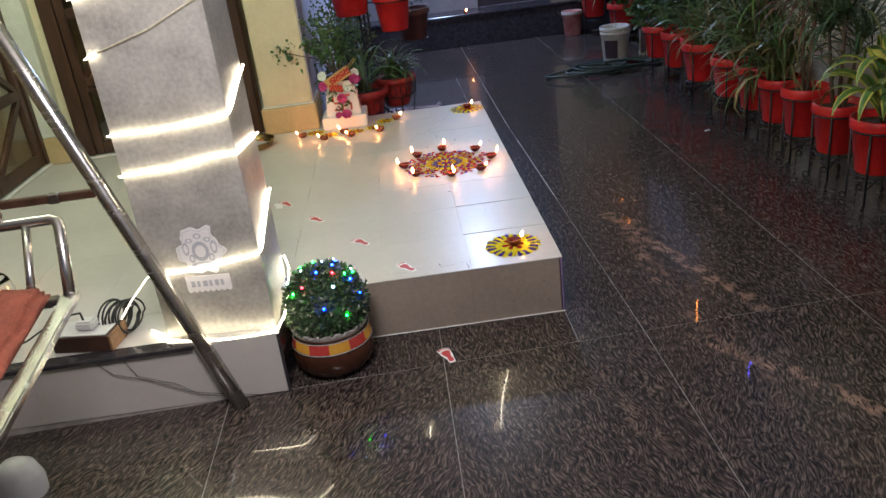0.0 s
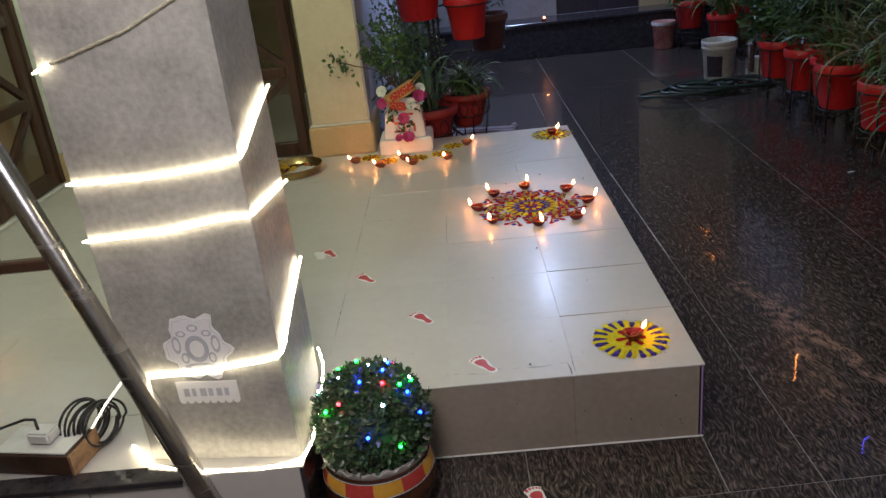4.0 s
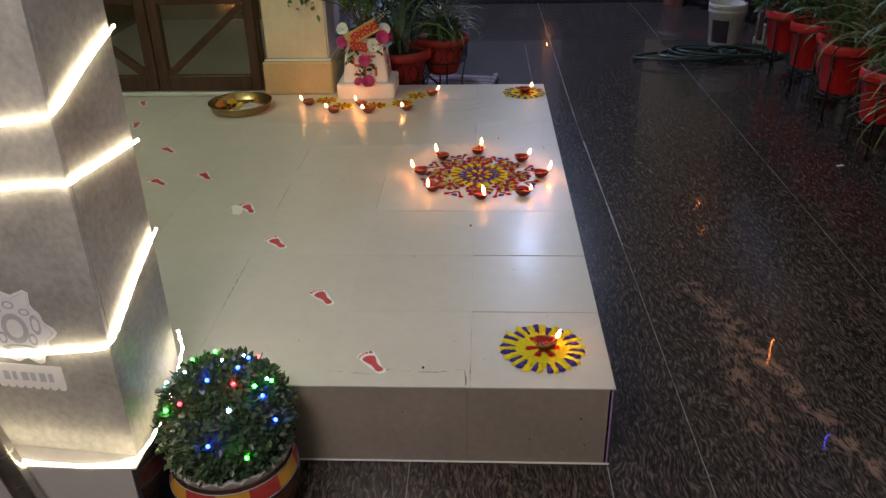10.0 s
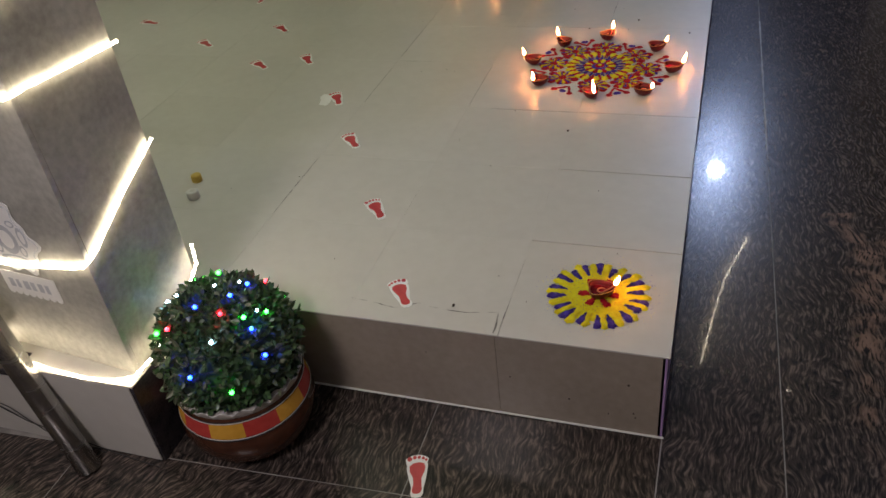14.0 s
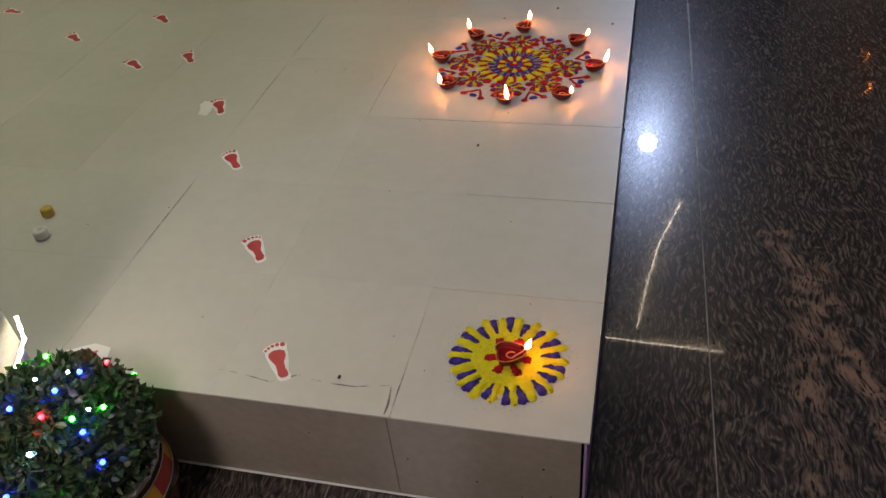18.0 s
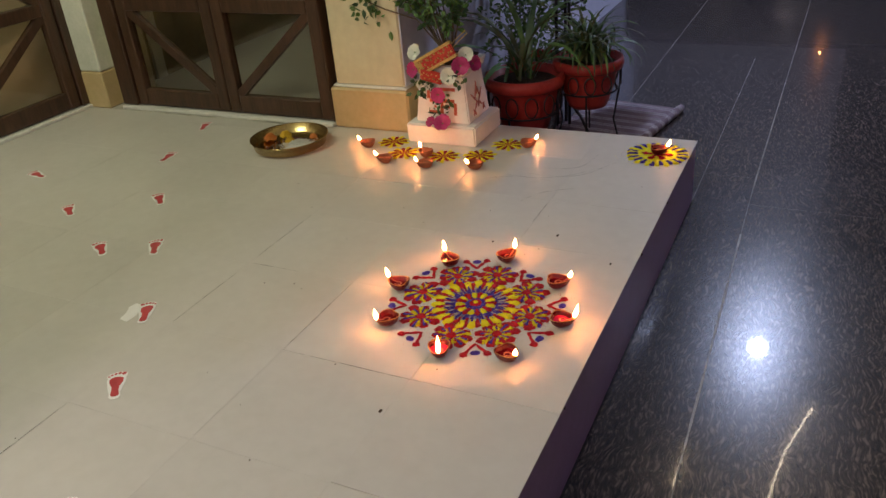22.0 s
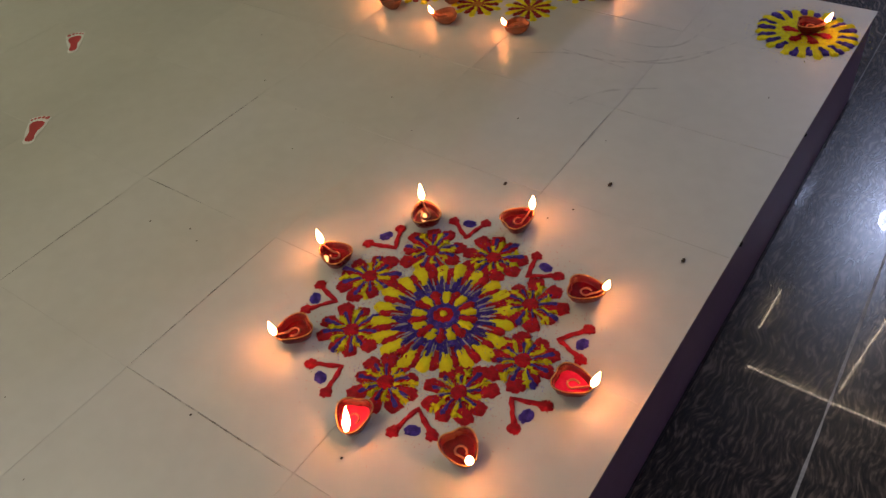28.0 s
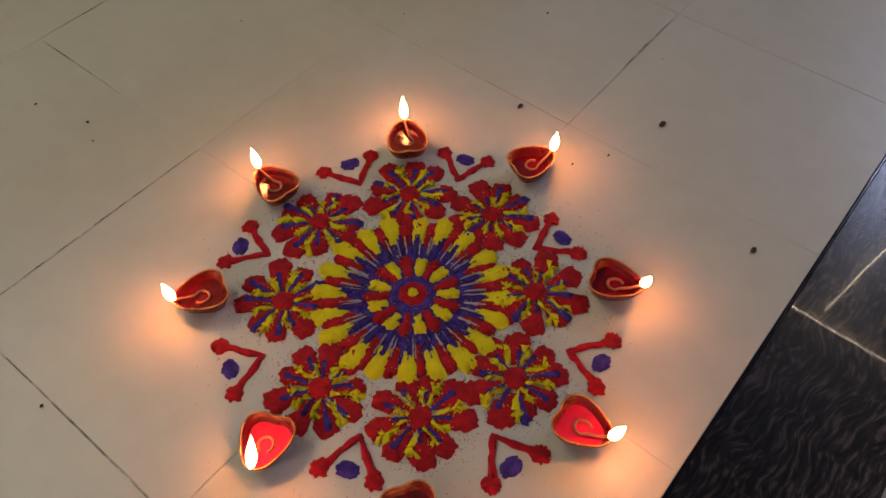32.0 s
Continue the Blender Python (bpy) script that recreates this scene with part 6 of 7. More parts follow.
piece("rice", raw_mesh("rice", grains_v, grains_f, RICE), tray, label="loose heap of white rice", kind="stuff")
bm = bmesh.new()
for _ in range(30):
    ball(r1.uniform(0.004, 0.010), (r1.uniform(-0.09, 0.10), r1.uniform(-0.09, 0.10), 0.009), 1, bm, (1, 1.2, 0.5))
part("petals", bm, surf("dark_petal", (0.06, 0.015, 0.01), (0.14, 0.04, 0.02), 40, 0.7), tray, "dark loose petals", kind="stuff")

# ---- pots and plants ----


def strap(r, base, heading, length, width, rise, droop, seg=7, fold=0.25, twist=0.0):
    """A strap leaf as rows of three points, from its root outwards."""
    rows, p = [], Vector(base)
    out = Vector((math.cos(heading), math.sin(heading), 0))
    side = Vector((-math.sin(heading), math.cos(heading), 0))
    el = rise
    for i in range(seg + 1):
        t = i / seg
        w = width * (0.45 + 1.3 * t if t < 0.4 else 1.0) * (1 - t ** 3) + 0.0006
        tang = out * math.cos(el) + Vector((0, 0, 1)) * math.sin(el)
        nrm = side.cross(tang).normalized()
        s = (side * math.cos(twist * t) + nrm * math.sin(twist * t))
        rows.append((p - s * w + nrm * w * fold, p.copy(), p + s * w + nrm * w * fold))
        p = p + tang * length / seg
        el -= droop / seg * (0.5 + 1.0 * t)
    return rows


def leaves_mesh(name, straps, mats, slots_of=None, margin=False):
    verts, faces, slots = [], [], []
    for k, rows in enumerate(straps):
        b = len(verts)
        if margin:
            for a, m, c in rows:
                verts += [a, a.lerp(m, 0.42), m, m.lerp(c, 0.58), c]
            for i in range(len(rows) - 1):
                q = b + 5 * i
                for j in range(4):
                    faces.append((q + j, q + j + 1, q + j + 6, q + j + 5))
                    slots.append(1 if j in (0, 3) else 0)
        else:
            for row in rows:
                verts += list(row)
            for i in range(len(rows) - 1):
                q = b + 3 * i
                for j in range(2):
                    faces.append((q + j, q + j + 1, q + j + 4, q + j + 3))
                    slots.append(slots_of(k) if slots_of else 0)
    return raw_mesh(name, verts, faces, mats, slots, smooth=True)


POT_H = 0.255


def pot_parts(root, r=0.15, h=POT_H, mat=None, z=0.0):
    mat = mat or RED_POT
    part("pot", lathe([(0, z), (0.66 * r, z), (0.70 * r, z + 0.006), (0.90 * r, z + 0.80 * h), (0.985 * r, z + 0.805 * h), (1.0 * r, z + 0.83 * h), (1.0 * r, z + 0.985 * h), (0.975 * r, z + h), (0.92 * r, z + h), (0.90 * r, z + 0.98 * h), (0.87 * r, z + 0.86 * h), (0, z + 0.86 * h)], 40), mat, root, "red plastic pot", True)
    part("soil", lathe([(0, z + 0.885 * h), (0.5 * r, z + 0.88 * h), (0.868 * r, z + 0.865 * h)], 24, wave=lambda k, a: 1 + 0.02 * math.sin(5 * a)), SOIL, root, smooth=True)


def stand_at(place, r=0.142, top=0.40, turn=0.0):
    root = thing("pot_stand", place, turn, "black iron plant stand with curled feet", "plant stand", "iron stands along the wall")
    part("ring", tube([(r * math.cos(t), r * math.sin(t), top) for t in (i * math.pi / 14 for i in range(28))], 0.005, 6, closed=True), IRON, root, smooth=True)
    part("ring", tube([(0.78 * r * math.cos(t), 0.78 * r * math.sin(t), top * 0.42) for t in (i * math.pi / 12 for i in range(24))], 0.005, 6, closed=True), IRON, root, smooth=True)
    for k in range(4):
        a = radians(45 + 90 * k)
        c, s = math.cos(a), math.sin(a)
        pts = [(r * c, r * s, top), (r * c, r * s, 0.06)]
        for i in range(10):
            t = -0.5 * math.pi * 0 + i * 0.62
            pts.append(((r + 0.016 - 0.016 * math.cos(t)) * c, (r + 0.016 - 0.016 * math.cos(t)) * s, 0.022 - 0.016 * math.sin(t)))
        part("leg", tube([(r * c, r * s, top), (r * c, r * s, 0.022)] + pts[2:], 0.0055, 6), IRON, root, smooth=True)
        part("brace", tube([(0.78 * r * c, 0.78 * r * s, top * 0.42), (r * c, r * s, top * 0.42)], 0.0045, 6), IRON, root)
    for a in (45, 135):
        c, s = math.cos(radians(a)), math.sin(radians(a))
        part("cross_bar", tube([(r * c, r * s, 0.10), (-r * c, -r * s, 0.10)], 0.0045, 6), IRON, root)
    return root


def rosette(seed, n, length, width, rise, droop, base_z, spread=0.02, stem_h=0.0):
    r = random.Random(seed)
    return [strap(r, (r.gauss(0, spread), r.gauss(0, spread), base_z + stem_h * r.uniform(0.7, 1.0)), r.uniform(0, 6.28), length * r.uniform(0.6, 1.1), width * r.uniform(0.8, 1.2), rise * r.uniform(0.55, 1.15), droop * r.uniform(0.6, 1.3), twist=r.uniform(-0.6, 0.6)) for _ in range(n)]


def potted(place, kind, seed, r=0.15, label="", base=0.212, stand=True, h=POT_H, group="red pots along the wall"):
    x, y = place
    if stand:
        stand_at((x, y, 0), 0.93 * r, base + 0.78 * h, random.Random(seed).uniform(-12, 12))
    root = thing("potted_plant", (x, y, base), random.Random(seed).uniform(0, 360), label, "potted plant", group)
    pot_parts(root, r, h)
    z = 0.87 * h
    rr = random.Random(seed)
    if kind == "grass":
        piece("leaves", leaves_mesh("leaves", rosette(seed, 85, 0.52, 0.008, 1.45, 2.3, z, 0.035), [LEAF, LEAF_DRY, LEAF_OLIVE], lambda k: (0, 2, 0, 1, 2)[k % 5]), root, kind="stuff")
    elif kind == "spider":
        piece("leaves", leaves_mesh("leaves", rosette(seed, 110, 0.56, 0.009, 1.5, 2.7, z, 0.03, 0.03), [LEAF_OLIVE, LEAF_DRY, LEAF], lambda k: (0, 1, 2, 0)[k % 4]), root, kind="stuff")
        piece("hanging_leaf", leaves_mesh("hanging_leaf", rosette(seed + 1, 5, 0.60, 0.010, 0.9, 4.2, z, 0.03), [LEAF_DRY]), root, label="dry hanging straw leaves")
    elif kind in ("dracaena", "red_dracaena", "tall"):
        hgt = {"dracaena": (0.30, 0.56), "red_dracaena": (0.46, 0.64), "tall": (0.55, 0.98)}[kind]
        leaf_mats = [LEAF_RED, LEAF_OLIVE] if kind == "red_dracaena" else [LEAF_DARK, LEAF_OLIVE]
        if kind == "tall":
            leaf_mats = [LEAF_OLIVE, LEAF_LIGHT]
        for j in range(3 if kind != "tall" else 4):
            sh = rr.uniform(*hgt)
            a = rr.uniform(0, 6.28)
            top = Vector((0.07 * math.cos(a), 0.07 * math.sin(a), z + sh))
            part("stem", tube([(0.02 * math.cos(a), 0.02 * math.sin(a), z - 0.02), (0.05 * math.cos(a), 0.05 * math.sin(a), z + sh * 0.5), top], 0.008, 7, radii=[0.011, 0.009, 0.006]), STEM, root, smooth=True)
            st = []
            for tier in range(1 if kind != "tall" else 5):
                cz = -0.16 * tier
                st += [strap(rr, (top.x + rr.gauss(0, 0.008), top.y + rr.gauss(0, 0.008), top.z + cz + rr.uniform(-0.06, 0.03)), rr.uniform(0, 6.28), rr.uniform(0.26, 0.44), rr.uniform(0.005, 0.009), rr.uniform(0.1, 1.45), rr.uniform(0.8, 2.8)) for _ in range(60 if kind != "tall" else 30)]
            piece("leaves", leaves_mesh("leaves", st, leaf_mats, lambda k: k % 3 // 2), root, kind="stuff")
    elif kind == "variegated":
        straps = []
        for k in range(24):
            straps.append(strap(rr, (rr.gauss(0, 0.012), rr.gauss(0, 0.012), z + 0.03 + 0.20 * k / 24), 2.4 * k + rr.uniform(-0.3, 0.3), rr.uniform(0.32, 0.44), rr.uniform(0.029, 0.038), rr.uniform(0.75, 1.25), rr.uniform(2.9, 3.8), seg=9, twist=rr.uniform(-0.4, 0.4)))
        for k, rows in enumerate(straps):
            piece("leaf", leaves_mesh("leaf", [rows], [LEAF_LIGHT, LEAF_YELLOW], margin=True), root, label="green leaf with yellow margins" if k == 0 else "")
        part("stem", tube([(0, 0, z - 0.02), (0.005, 0, z + 0.24)], 0.012, 7), STEM, root, smooth=True)
    elif kind in ("bush", "dark_bush", "big_bush"):
        size = {"bush": (0.20, 0.20, 0.20), "dark_bush": (0.24, 0.24, 0.26), "big_bush": (0.21, 0.24, 0.27)}[kind]
        n, ln, wd = {"bush": (260, 0.13, 0.035), "dark_bush": (700, 0.085, 0.020), "big_bush": (760, 0.072, 0.019)}[kind]
        mats = {"bush": [LEAF, LEAF_LIGHT], "dark_bush": [LEAF_DARK, LEAF], "big_bush": [LEAF_PALE, LEAF, LEAF_YELLOW]}[kind]
        for j in range(9):
            a, q = rr.uniform(0, 6.28), rr.uniform(0.3, 0.9)
            part("stem", tube([(0.01 * math.cos(a), 0.01 * math.sin(a), z - 0.01), (0.08 * q * math.cos(a), 0.08 * q * math.sin(a), z + 0.16), (0.17 * q * math.cos(a), 0.17 * q * math.sin(a), z + 0.33)], 0.004, 5), STEM, root)
        piece("leaves", leaf_mesh("leaves", spray_leaves(rr, (0, 0, z + size[2] * (1.15 if kind == "big_bush" else 0.9)), size, n, ln, wd), mats, lambda k: (k % 5 // 3 if k % 11 or len(mats) < 3 else 2)), root, kind="stuff")
    elif kind == "fern":
        piece("leaves", leaves_mesh("leaves", rosette(seed, 95, 0.34, 0.012, 1.3, 1.6, z + 0.05, 0.05, 0.12), [LEAF_DARK, LEAF], lambda k: k % 3 // 2), root, kind="stuff")
        piece("small_leaves", leaf_mesh("small_leaves", spray_leaves(rr, (0, 0, z + 0.22), (0.22, 0.22, 0.2), 420, 0.055, 0.012), [LEAF_DARK, LEAF], lambda k: k % 4 // 3), root, kind="stuff")
    return root


ROW = [
    (1.635, 0.285, 0.135, "big_bush", "leafy bright green plant in a red plastic pot"),
    (1.615, 0.615, 0.130, "variegated", "yellow edged broad leaved plant in a red plastic pot"),
    (1.60, 0.95, 0.122, "dracaena", "dark spiky dracaena in a red plastic pot"),
    (1.60, 1.28, 0.124, "red_dracaena", "bronze red spiky dracaena in a red plastic pot"),
    (1.60, 1.57, 0.122, "spider", "drooping grassy plant in a red plastic pot"),
    (1.61, 1.88, 0.126, "tall", "tall slender striped dracaena in a red plastic pot"),
    (1.60, 2.24, 0.130, "spider", "drooping grassy plant with dry leaves in a red pot"),
    (1.60, 2.74, 0.142, "grass", "yellowing grassy plant in a red plastic pot"),
    (1.66, 2.99, 0.124, "dracaena", "dark spiky dracaena in a red plastic pot"),
    (1.60, 3.24, 0.124, "fern", "dark feathery plant in a red plastic pot"),
    (1.60, 3.66, 0.136, "dark_bush", "dense dark leafy plant in a red plastic pot"),
]
for k, (x, y, pr, kind, lab) in enumerate(ROW):
    potted((x, y), kind, 40 + k, pr, lab, base=0.165, h=0.25 + 0.01 * (k % 2))
# further pots behind the row, close to the wall
for k, (x, y, kind, lab) in enumerate([(2.02, 3.2, "dark_bush", "dense dark leafy plant in a red pot by the wall"), (1.98, 3.85, "fern", "dark feathery plant in a red pot by the wall"), (1.75, 3.95, "dark_bush", "dense dark leafy plant in a red plastic pot")  ]):
    potted((x, y), kind, 70 + k, 0.14, lab, group="red pots close to the wall")
# plants in the rear corner
for k, (x, y, kind, base, lab) in enumerate([(1.62, 5.85, "bush", 0.20, "broad leaved green plant in a red pot in the rear corner"), (1.95, 5.7, "fern", 0.30, "grassy dark plant in a red pot in the rear corner"), (1.78, 5.35, "grass", 0.12, "grassy plant in a red pot in the rear corner"), (2.02, 5.15, "dark_bush", 0.25, "dark leafy plant in a red pot in the rear corner"), (1.95, 4.62, "dark_bush", 0.25, "dark leafy plant in a red pot by the wall")]):
    potted((x, y), kind, 90 + k, 0.15, lab, base, group="red pots in the rear corner")
palm = thing("potted_palm", (2.0, -0.12, 0.212), label="slender green palm in a red plastic pot by the wall", category="potted plant")
stand_at((2.0, -0.12, 0), 0.14, 0.41)
pot_parts(palm, 0.15)
r2 = random.Random(3)
for k, a in enumerate((1.9, 2.5, 3.3, 4.2, 1.2)):
    rows = strap(r2, (0, 0, 0.3), a, 0.95, 0.004, 1.35, 1.5, 12)
    part("frond_stem", tube([row[1] for row in rows], 0.004, 5), STEM, palm)
    st = []
    for i in range(4, 13):
        p = rows[i][1]
        for sgn in (-1, 1):
            st.append(strap(r2, p, a + sgn * 0.9, 0.20 * (1 - 0.04 * i), 0.007, 0.2, 1.2, 5))
    piece("frond_leaves", leaves_mesh("frond_leaves", st, [LEAF_DARK, LEAF], lambda k: k % 2), palm)

# ---- stand of pots between column and rear step ----
tier = thing("tiered_plant_stand", (-0.72, 3.24, 0), label="black iron stand carrying red pots at two heights", category="plant stand")
for x, y in ((-0.03, 0.06), (0.03, 0.06), (0.0, 0.10)):
    part("post", tube([(x, y, 0.0), (x, y, 1.15)], 0.008, 7), IRON, tier)
for cx, cz, rad in ((-0.075, 1.03, 0.150), (0.215, 0.92, 0.132)):
    part("ring", tube([(cx + rad * math.cos(t), -0.10 + rad * math.sin(t), cz) for t in (i * math.pi / 14 for i in range(28))], 0.006, 6, closed=True), IRON, tier, smooth=True)
    part("arm", tube([(0.0, 0.06, cz - 0.02), (cx, -0.10 + rad, cz)], 0.006, 6), IRON, tier)
for x, y in ((-0.2, -0.14), (0.2, -0.14), (0.0, 0.28)):
    part("foot", tube([(0, 0.06, 0.16), (x * 0.6, 0.06 + (y - 0.06) * 0.6, 0.10), (x, y, 0.008)], 0.007, 6), IRON, tier)


def upper_pot(x, y, base, r, h, seed, lab):
    root = thing("potted_plant", (x, y, base), 30 * seed, lab, "potted plant", "red pots on the tiered stand")
    pot_parts(root, r, h)
    rr = random.Random(seed)
    for j in range(7):
        a, q = rr.uniform(0, 6.28), rr.uniform(0.5, 1)
        part("stem", tube([(0, 0, 0.85 * h), (0.10 * q * math.cos(a), 0.10 * q * math.sin(a), h + 0.2), (0.16 * q * math.cos(a), 0.16 * q * math.sin(a), h + 0.42)], 0.004, 5), STEM, root)
    piece("leaves", leaf_mesh("leaves", spray_leaves(rr, (0, 0, h + 0.20), (0.21, 0.21, 0.27), 1000, 0.042, 0.013), [LEAF, LEAF_PALE], lambda k: k % 4 // 3), root, kind="stuff")


upper_pot(-0.795, 3.14, 0.855, 0.157, 0.232, 5, "red plastic pot of dark leaves held high on the stand")
upper_pot(-0.505, 3.14, 0.715, 0.138, 0.258, 6, "red plastic pot of dark leaves held on the stand")
root = thing("potted_plant", (-0.36, 3.86, 0.0), 0, "thin leaved plant in a dull brown pot on a bracket", "potted plant")
part("wall_bracket", tube([(-0.778, 0.0, 0.30), (-0.778, 0.0, 0.518), (-0.115, 0.0, 0.518)], 0.007, 6), IRON, root)
part("bracket_stay", tube([(-0.776, 0.0, 0.32), (-0.35, 0.0, 0.512)], 0.006, 6), IRON, root)
part("stand_ring", tube([(0.115 * math.cos(t), 0.115 * math.sin(t), 0.518) for t in (i * math.pi / 12 for i in range(24))], 0.006, 6, closed=True), IRON, root)
pot_parts(root, 0.15, 0.24, CLAY_BROWN, 0.523)
piece("leaves", leaf_mesh("leaves", spray_leaves(random.Random(8), (0, 0, 1.02), (0.24, 0.2, 0.24), 520, 0.055, 0.008), [LEAF_DARK, LEAF_OLIVE], lambda k: k % 4 // 3), root, kind="stuff")
root = thing("potted_plant", (-0.93, 3.55, 0.0), 0, "bushy dark green plant in a clay pot by the column", "potted plant")
pot_parts(root, 0.15, 0.26, CLAY_POT)
piece("leaves", leaf_mesh("leaves", spray_leaves(random.Random(9), (0, -0.1, 0.62), (0.27, 0.27, 0.43), 2000, 0.036, 0.010), [LEAF, LEAF_PALE], lambda k: k % 5 // 3), root, kind="stuff")


def dish_pot(x, y, base, r, h, seed, lab, n, ln, wide):
    st = thing("pot_stand", (x, y, 0), 20 * seed, "low black wrought iron basket stand", "plant stand", "basket stands behind the porch")
    for z, q in ((base + 0.8 * h, 0.97), (base + 0.35 * h, 0.86)):
        part("ring", tube([(q * r * math.cos(t), q * r * math.sin(t), z) for t in (i * math.pi / 16 for i in range(32))], 0.004, 6, closed=True), IRON, st, smooth=True)
    for k in range(12):
        a = k * math.pi / 6
        c, s = math.cos(a), math.sin(a)
        zc, q = base + 0.57 * h, 0.95 * r
        loop = [((q) * math.cos(a + 0.17 * math.cos(t)), (q) * math.sin(a + 0.17 * math.cos(t)), zc + 0.17 * h * math.sin(t)) for t in (i * math.pi / 6 for i in range(12))]
        part("scroll", tube(loop, 0.0032, 5, closed=True), IRON, st)
    for k in range(4):
        a = k * math.pi / 2 + 0.4
        c, s = math.cos(a), math.sin(a)
        part("leg", tube([(0.9 * r * c, 0.9 * r * s, base + 0.35 * h), (0.75 * r * c, 0.75 * r * s, base * 0.5 + 0.02), (0.92 * r * c, 0.92 * r * s, 0.005)], 0.0045, 6), IRON, st)
    root = thing("potted_plant", (x, y, base), 50 * seed, lab, "potted plant", "clay pots behind the porch")
    part("pot", lathe([(0, 0), (0.55 * r, 0), (0.62 * r, 0.1 * h), (0.80 * r, 0.55 * h), (0.86 * r, 0.78 * h), (1.0 * r, 0.80 * h), (1.03 * r, 0.9 * h), (1.0 * r, h), (0.93 * r, h), (0.84 * r, 0.86 * h), (0, 0.84 * h)], 40), CLAY_POT, root, "red clay pot with a rolled rim", True)
    part("soil", lathe([(0, 0.875 * h), (0.84 * r, 0.865 * h)], 24), SOIL, root)
    piece("leaves", leaves_mesh("leaves", rosette(seed, n, ln, wide, 1.4, 2.9, 0.86 * h, 0.03, 0.02), [LEAF, LEAF_DARK, LEAF_OLIVE], lambda k: k % 3), root, kind="stuff")


dish_pot(-0.785, 2.96, 0.105, 0.170, 0.255, 3, "red clay pot of arching strap leaves", 22, 0.54, 0.013)
dish_pot(-0.555, 3.14, 0.175, 0.150, 0.215, 4, "red clay pot of thin pale leaves", 150, 0.30, 0.007)
rug = thing("doormat", (-0.49, 3.44, 0.0), -10, "striped maroon and grey woven doormat on the granite", "mat")
part("weave", box(-0.22, 0.22, -0.23, 0.23, 0.002, 0.014, 0.004, seg=2), MAT_CLOTH, rug)
for k in range(6):
    for dy in (0.0, 0.011, 0.022):
        y = -0.205 + 0.075 * k + dy
        part("stripe", box(-0.218, 0.206, y, y + (0.005 if dy != 0.011 else 0.003), 0.0145, 0.0155), MAT_STRIPE, rug)
        part("edge_stripe", tube([(0.225, y, 0.0195), (0.225, y + 0.004, 0.0195)], 0.0188, 10), MAT_STRIPE, rug, smooth=True)
part("rolled_edge", tube([(0.225, -0.225, 0.018), (0.225, 0.0, 0.020), (0.225, 0.225, 0.018)], 0.018, 10), MAT_CLOTH, rug, smooth=True)

def leaf_bm(r, p):
    """One curled dead leaf."""
    bm = bmesh.new()
    w = r.uniform(0.02, 0.035)
    q = [bm.verts.new((p[0] - 0.004 - (0.012 if i % 2 else 0.0), p[1] + w * math.cos(i * 1.05), p[2] + w * 1.2 * math.sin(i * 1.05))) for i in range(6)]
    bm.faces.new(q)
    return bm


vine = thing("wall_vine", (2.24, 6.02, -0.25), label="green climbing vine hanging down the compound wall", category="vine")
rv = random.Random(77)
vp = [(-0.012 - 0.01 * math.sin(2.1 * i), 0.05 * math.sin(0.9 * i), 2.54 - 0.14 * i) for i in range(11)]
part("vine_stem", tube(vp, 0.005, 6), STEM, vine, smooth=True)
vl = []
for i in range(330):
    p = Vector(vp[rv.randrange(11)]) + Vector((-abs(rv.gauss(0, 0.03)), rv.gauss(0, 0.05), rv.gauss(0, 0.07)))
    p.z = min(p.z, 2.6)
    u = (rand_dir(rv) + Vector((-0.5, 0, -0.3))).normalized() * rv.uniform(0.035, 0.06)
    vl.append((p, u, u.cross(rand_dir(rv)).normalized() * 0.016))
piece("vine_leaves", leaf_mesh("vine_leaves", vl, [LEAF, LEAF_DARK], lambda k: k % 2), vine, kind="stuff")
creeper = thing("dried_creeper", (2.244, 4.95, -0.6), label="dark dried creeper clinging to the compound wall", category="creeper")
for j in range(9):
    y, z = rv.uniform(-0.25, 0.25), 2.54
    pts = []
    for i in range(7):
        pts.append((-0.006, y, z))
        y, z = y + rv.gauss(0, 0.05), z - rv.uniform(0.03, 0.10)
    part("twig", tube(pts, 0.004, 5), IRON, creeper)
    part("dry_leaf", leaf_bm(rv, pts[3]), LEAF_DARK, creeper)

# ---- buckets, hose, crate ----
bk = thing("paint_bucket", (1.45, 4.44, 0.0085), label="scuffed white plastic paint bucket", category="bucket")
bk.scale = (0.86, 0.86, 1.0)
part("bucket_shell", lathe([(0, 0.003), (0.122, 0.003), (0.126, 0.012), (0.147, 0.235), (0.154, 0.237), (0.154, 0.262), (0.150, 0.264), (0.152, 0.268), (0.157, 0.272), (0.157, 0.302), (0.152, 0.304), (0.147, 0.300), (0.123, 0.02), (0, 0.014)], 40), BUCKET_WHITE, bk, smooth=True)
bm = bmesh.new()
vs = []
for j in range(7):
    a = radians(205 + 10 * j)
    vs.append([bm.verts.new((q * math.cos(a), q * math.sin(a), z)) for q, z in ((0.1305, 0.035), (0.1455, 0.195))])
for p, q in zip(vs, vs[1:]):
    bm.faces.new((p[0], q[0], q[1], p[1]))
part("label_panel", bm, surf("dark_label", (0.02, 0.018, 0.03), (0.06, 0.04, 0.06), 30, 0.4), bk, "dark printed panel")
part("handle", tube([(0.157 * math.cos(a), 0.157 * math.sin(a), 0.25 - 0.12 * math.sin((a + 0.2) * 1.0)) for a in (i * math.pi / 14 - 1.9 for i in range(15))], 0.003, 6), STEEL, bk)
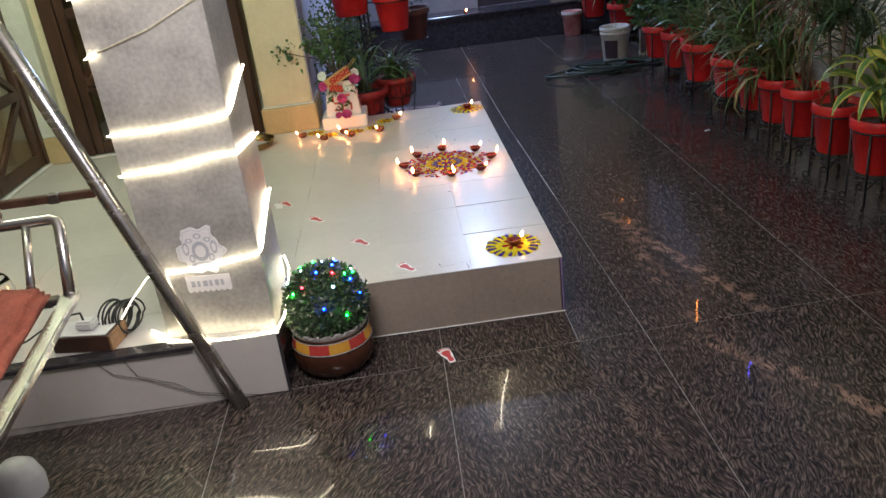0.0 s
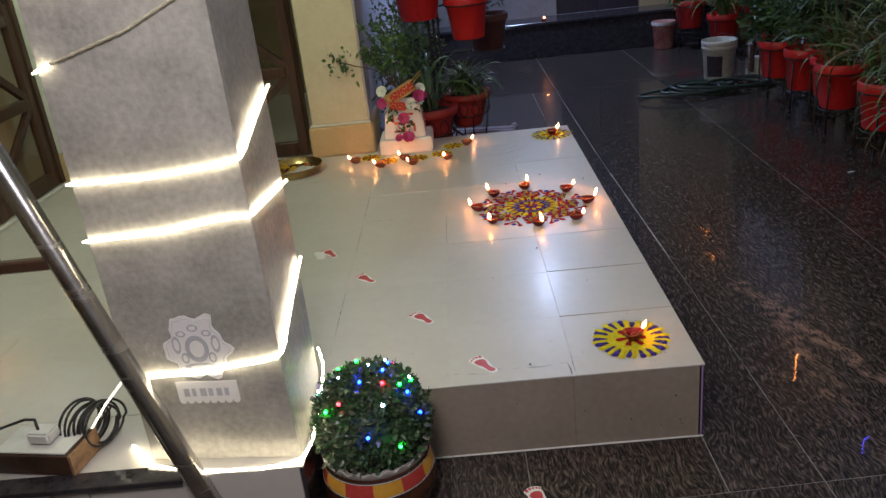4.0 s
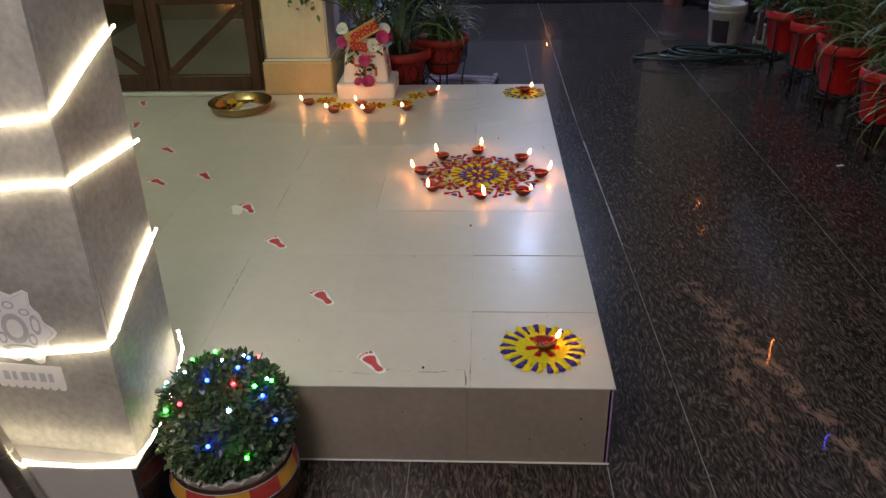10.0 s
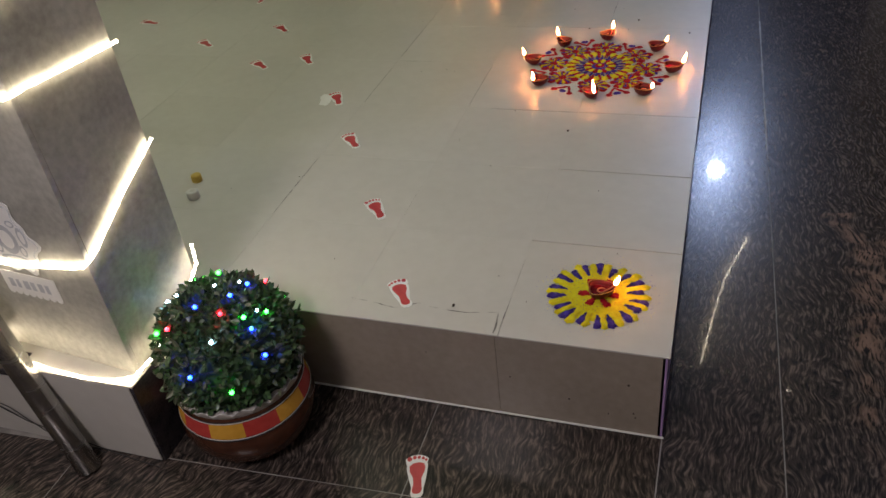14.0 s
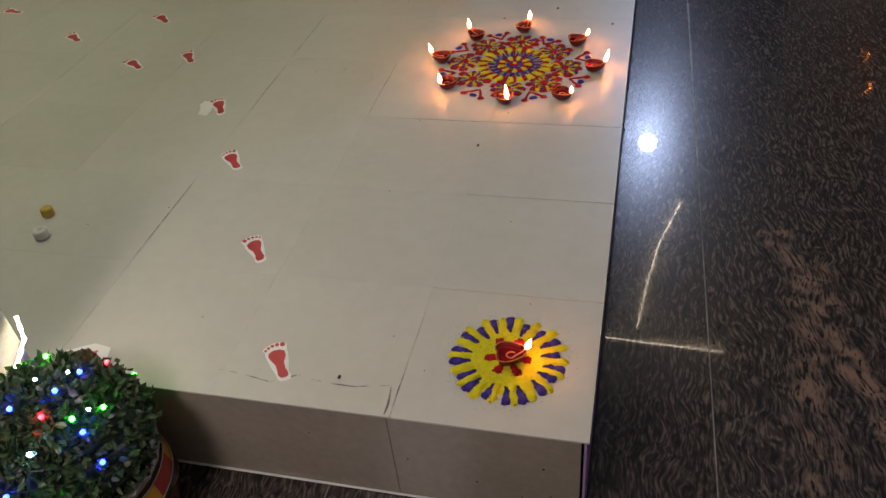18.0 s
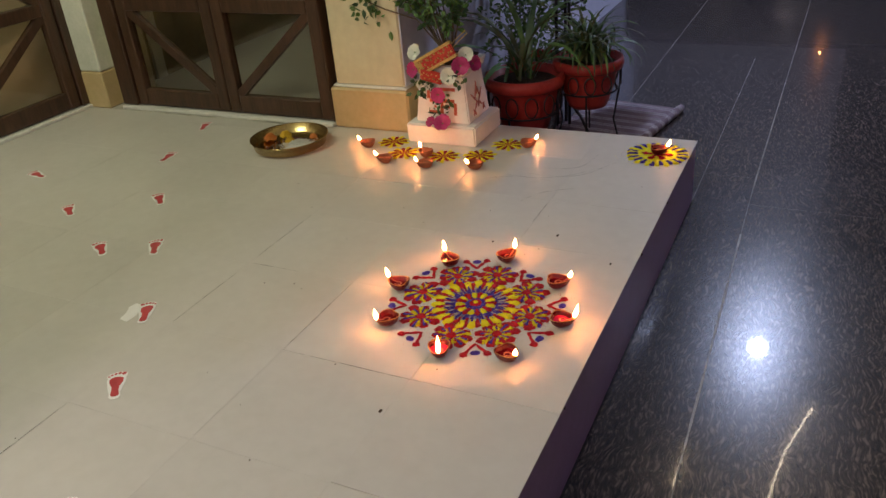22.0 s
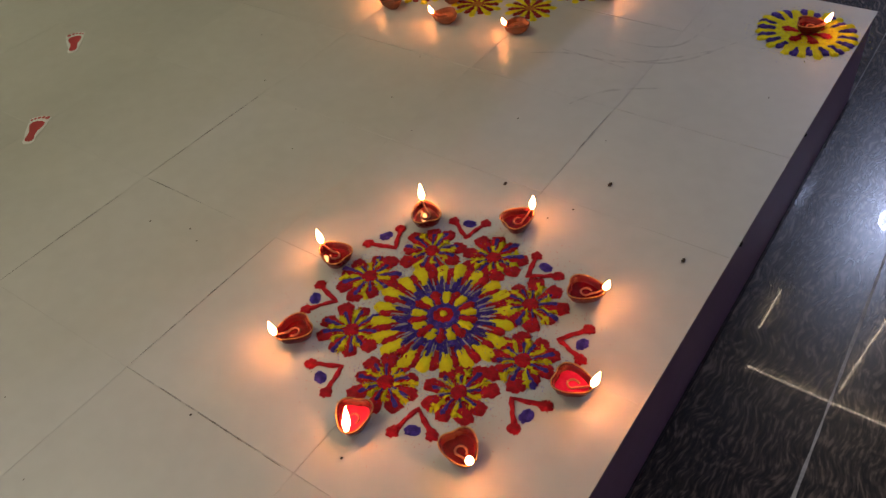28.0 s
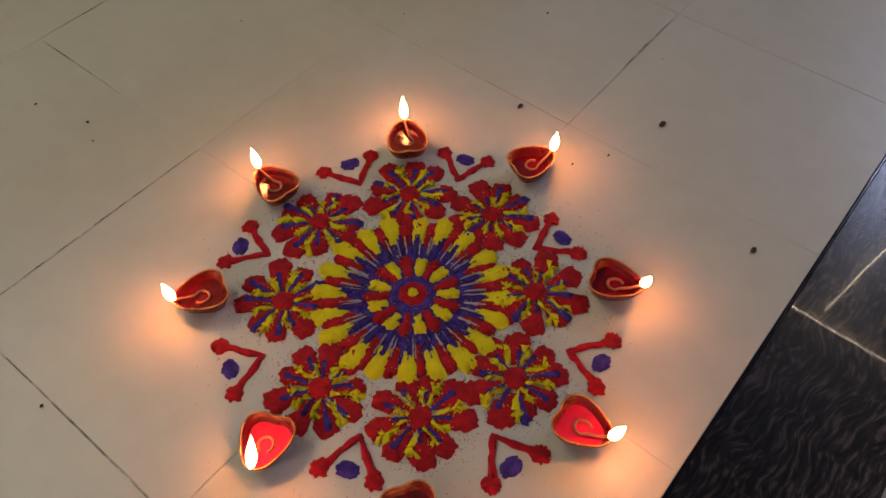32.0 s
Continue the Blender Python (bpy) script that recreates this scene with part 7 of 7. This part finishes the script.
bk = thing("paint_bucket", (1.42, 6.02, 0), label="faded red bucket smeared with paint", category="bucket")
part("bucket_shell", lathe([(0, 0.003), (0.085, 0.003), (0.088, 0.01), (0.106, 0.225), (0.113, 0.228), (0.113, 0.252), (0.105, 0.252), (0.086, 0.016), (0, 0.012)], 32), BUCKET_RED, bk, smooth=True)
part("rim_smear", lathe([(0.1135, 0.226), (0.1150, 0.240), (0.1135, 0.255)], 32, wave=lambda k, a: 1 + 0.01 * math.sin(9 * a)), BUCKET_WHITE, bk, smooth=True)
part("stick", tube([(0.06, 0.03, 0.02), (-0.16, -0.02, 0.262)], 0.005, 6), STEM, bk)
hose = thing("garden_hose", (1.30, 4.06, 0), label="dark green hose lying in loose coils on the floor", category="hose")
hp = []
for i in range(420):
    t = i / 419
    a = 2 * math.pi * 7.3 * t
    q = 0.20 + 0.11 * math.sin(2.7 * a / 3 + 1) + 0.05 * math.sin(a * 0.37)
    hp.append((0.10 * math.sin(a * 0.21) + 1.35 * q * math.cos(a), 0.08 * math.cos(a * 0.17) + 0.62 * q * math.sin(a), 0.012 + 0.05 * t + 0.012 * math.sin(a * 1.7)))
part("hose_pipe", tube(hp, 0.0105, 7), HOSE, hose, smooth=True)
sheet = thing("rubber_mat", (1.28, 4.46, 0), 4, "flat black rubber mat under the paint bucket", "mat")
part("mat_sheet", box(-0.24, 0.24, -0.16, 0.16, 0.0015, 0.008, 0.002), BLACK_WIRE, sheet)
crate = thing("storage_crate", (1.76, 4.36, 0), -8, "small white crate with a checked cloth hanging over it", "crate")
part("crate_base", box(-0.10, 0.12, -0.10, 0.10, 0.002, 0.06, 0.004), BUCKET_WHITE, crate)
part("crate_box", box(-0.07, 0.10, -0.08, 0.08, 0.064, 0.16, 0.006), BUCKET_WHITE, crate)
cl = part("checked_cloth", box(-0.105, -0.0715, -0.06, 0.03, 0.064, 0.27, 0.01, seg=2), surf("dark_check_cloth", (0.05, 0.03, 0.05), (0.14, 0.09, 0.11), 60, 0.9), crate, "dark checked cloth")
for k in range(4):
    part("check_stripe", box(-0.1075, -0.1055, -0.055, 0.025, 0.085 + 0.045 * k, 0.095 + 0.045 * k), LACE_WHITE, cl)
for k in range(2):
    part("check_stripe", box(-0.1075, -0.1055, -0.04 + 0.035 * k, -0.03 + 0.035 * k, 0.07, 0.265), LACE_WHITE, cl)
litter = thing("paper_scrap", (1.373, 2.050, 0.0), 20, "tiny white paper scrap on the granite", "paper")
part("paper", prism([(-0.02, -0.006), (0.018, -0.008), (0.02, 0.006), (-0.016, 0.008)], 0.001, 0.003), STICKER_WHITE, litter)

# ---- lights beyond the yard ----
far_house = thing("far_house", (0.0, 9.08, 0), label="dark house front outlined with white rope lights", category="house")
part("wall", box(-5.0, 5.0, 0, 0.3, 0.0, 9.6), BEIGE_WALL, far_house)
FAR_ROPE = glow("far_rope_led", (1.0, 0.88, 0.62), 36)
for pts in ([(-0.94, -0.08, 8.70), (1.75, -0.08, 8.80)], [(-0.93, -0.08, 7.82), (-0.80, -0.08, 6.98)], [(0.31, -0.08, 8.45), (0.42, -0.08, 7.35), (0.52, -0.08, 6.60), (0.66, -0.08, 6.12), (0.76, -0.08, 5.79)]):
    part("rope_light", tube(pts, 0.0085, 6), FAR_ROPE, far_house, "glowing white rope light")
ORANGE_LED, BLUE_LED = glow("orange_led", (1.0, 0.30, 0.05), 45), glow("deep_blue_led", (0.10, 0.08, 1.0), 25)


def string_lights(place, turn, span, turns, wide, rise, n, mat, label):
    """A loosely curled strand of small bulbs on a dark cord."""
    root = thing("string_lights", place, turn, label, "string lights")
    pts = []
    for k in range(n):
        t = k / (n - 1)
        a = 2 * math.pi * turns * t
        pts.append(Vector((0.004 * math.sin(a), span * (t - 0.5) + wide * math.sin(a), rise * t + 0.4 * wide * math.cos(a) - 0.4 * wide)))
    part("cord", tube(pts, 0.004, 5), BLACK_WIRE, root)
    for p in pts:
        part("bulb", ball(0.0085, p - Vector((0.009, 0, 0)), 1), mat, root)
    return root


string_lights((2.06, 6.544, 2.16), -90, 0.14, 1.6, 0.05, 0.50, 22, ORANGE_LED, "curled string of small orange bulbs on the rear wall")
string_lights((2.26, 4.45, 2.553), 0, 0.10, 0.8, 0.04, 0.33, 15, ORANGE_LED, "string of small orange bulbs on the wall top")
string_lights((2.26, 3.17, 2.553), 0, 0.06, 0.6, 0.03, 0.20, 9, BLUE_LED, "short string of small blue bulbs on the wall top")
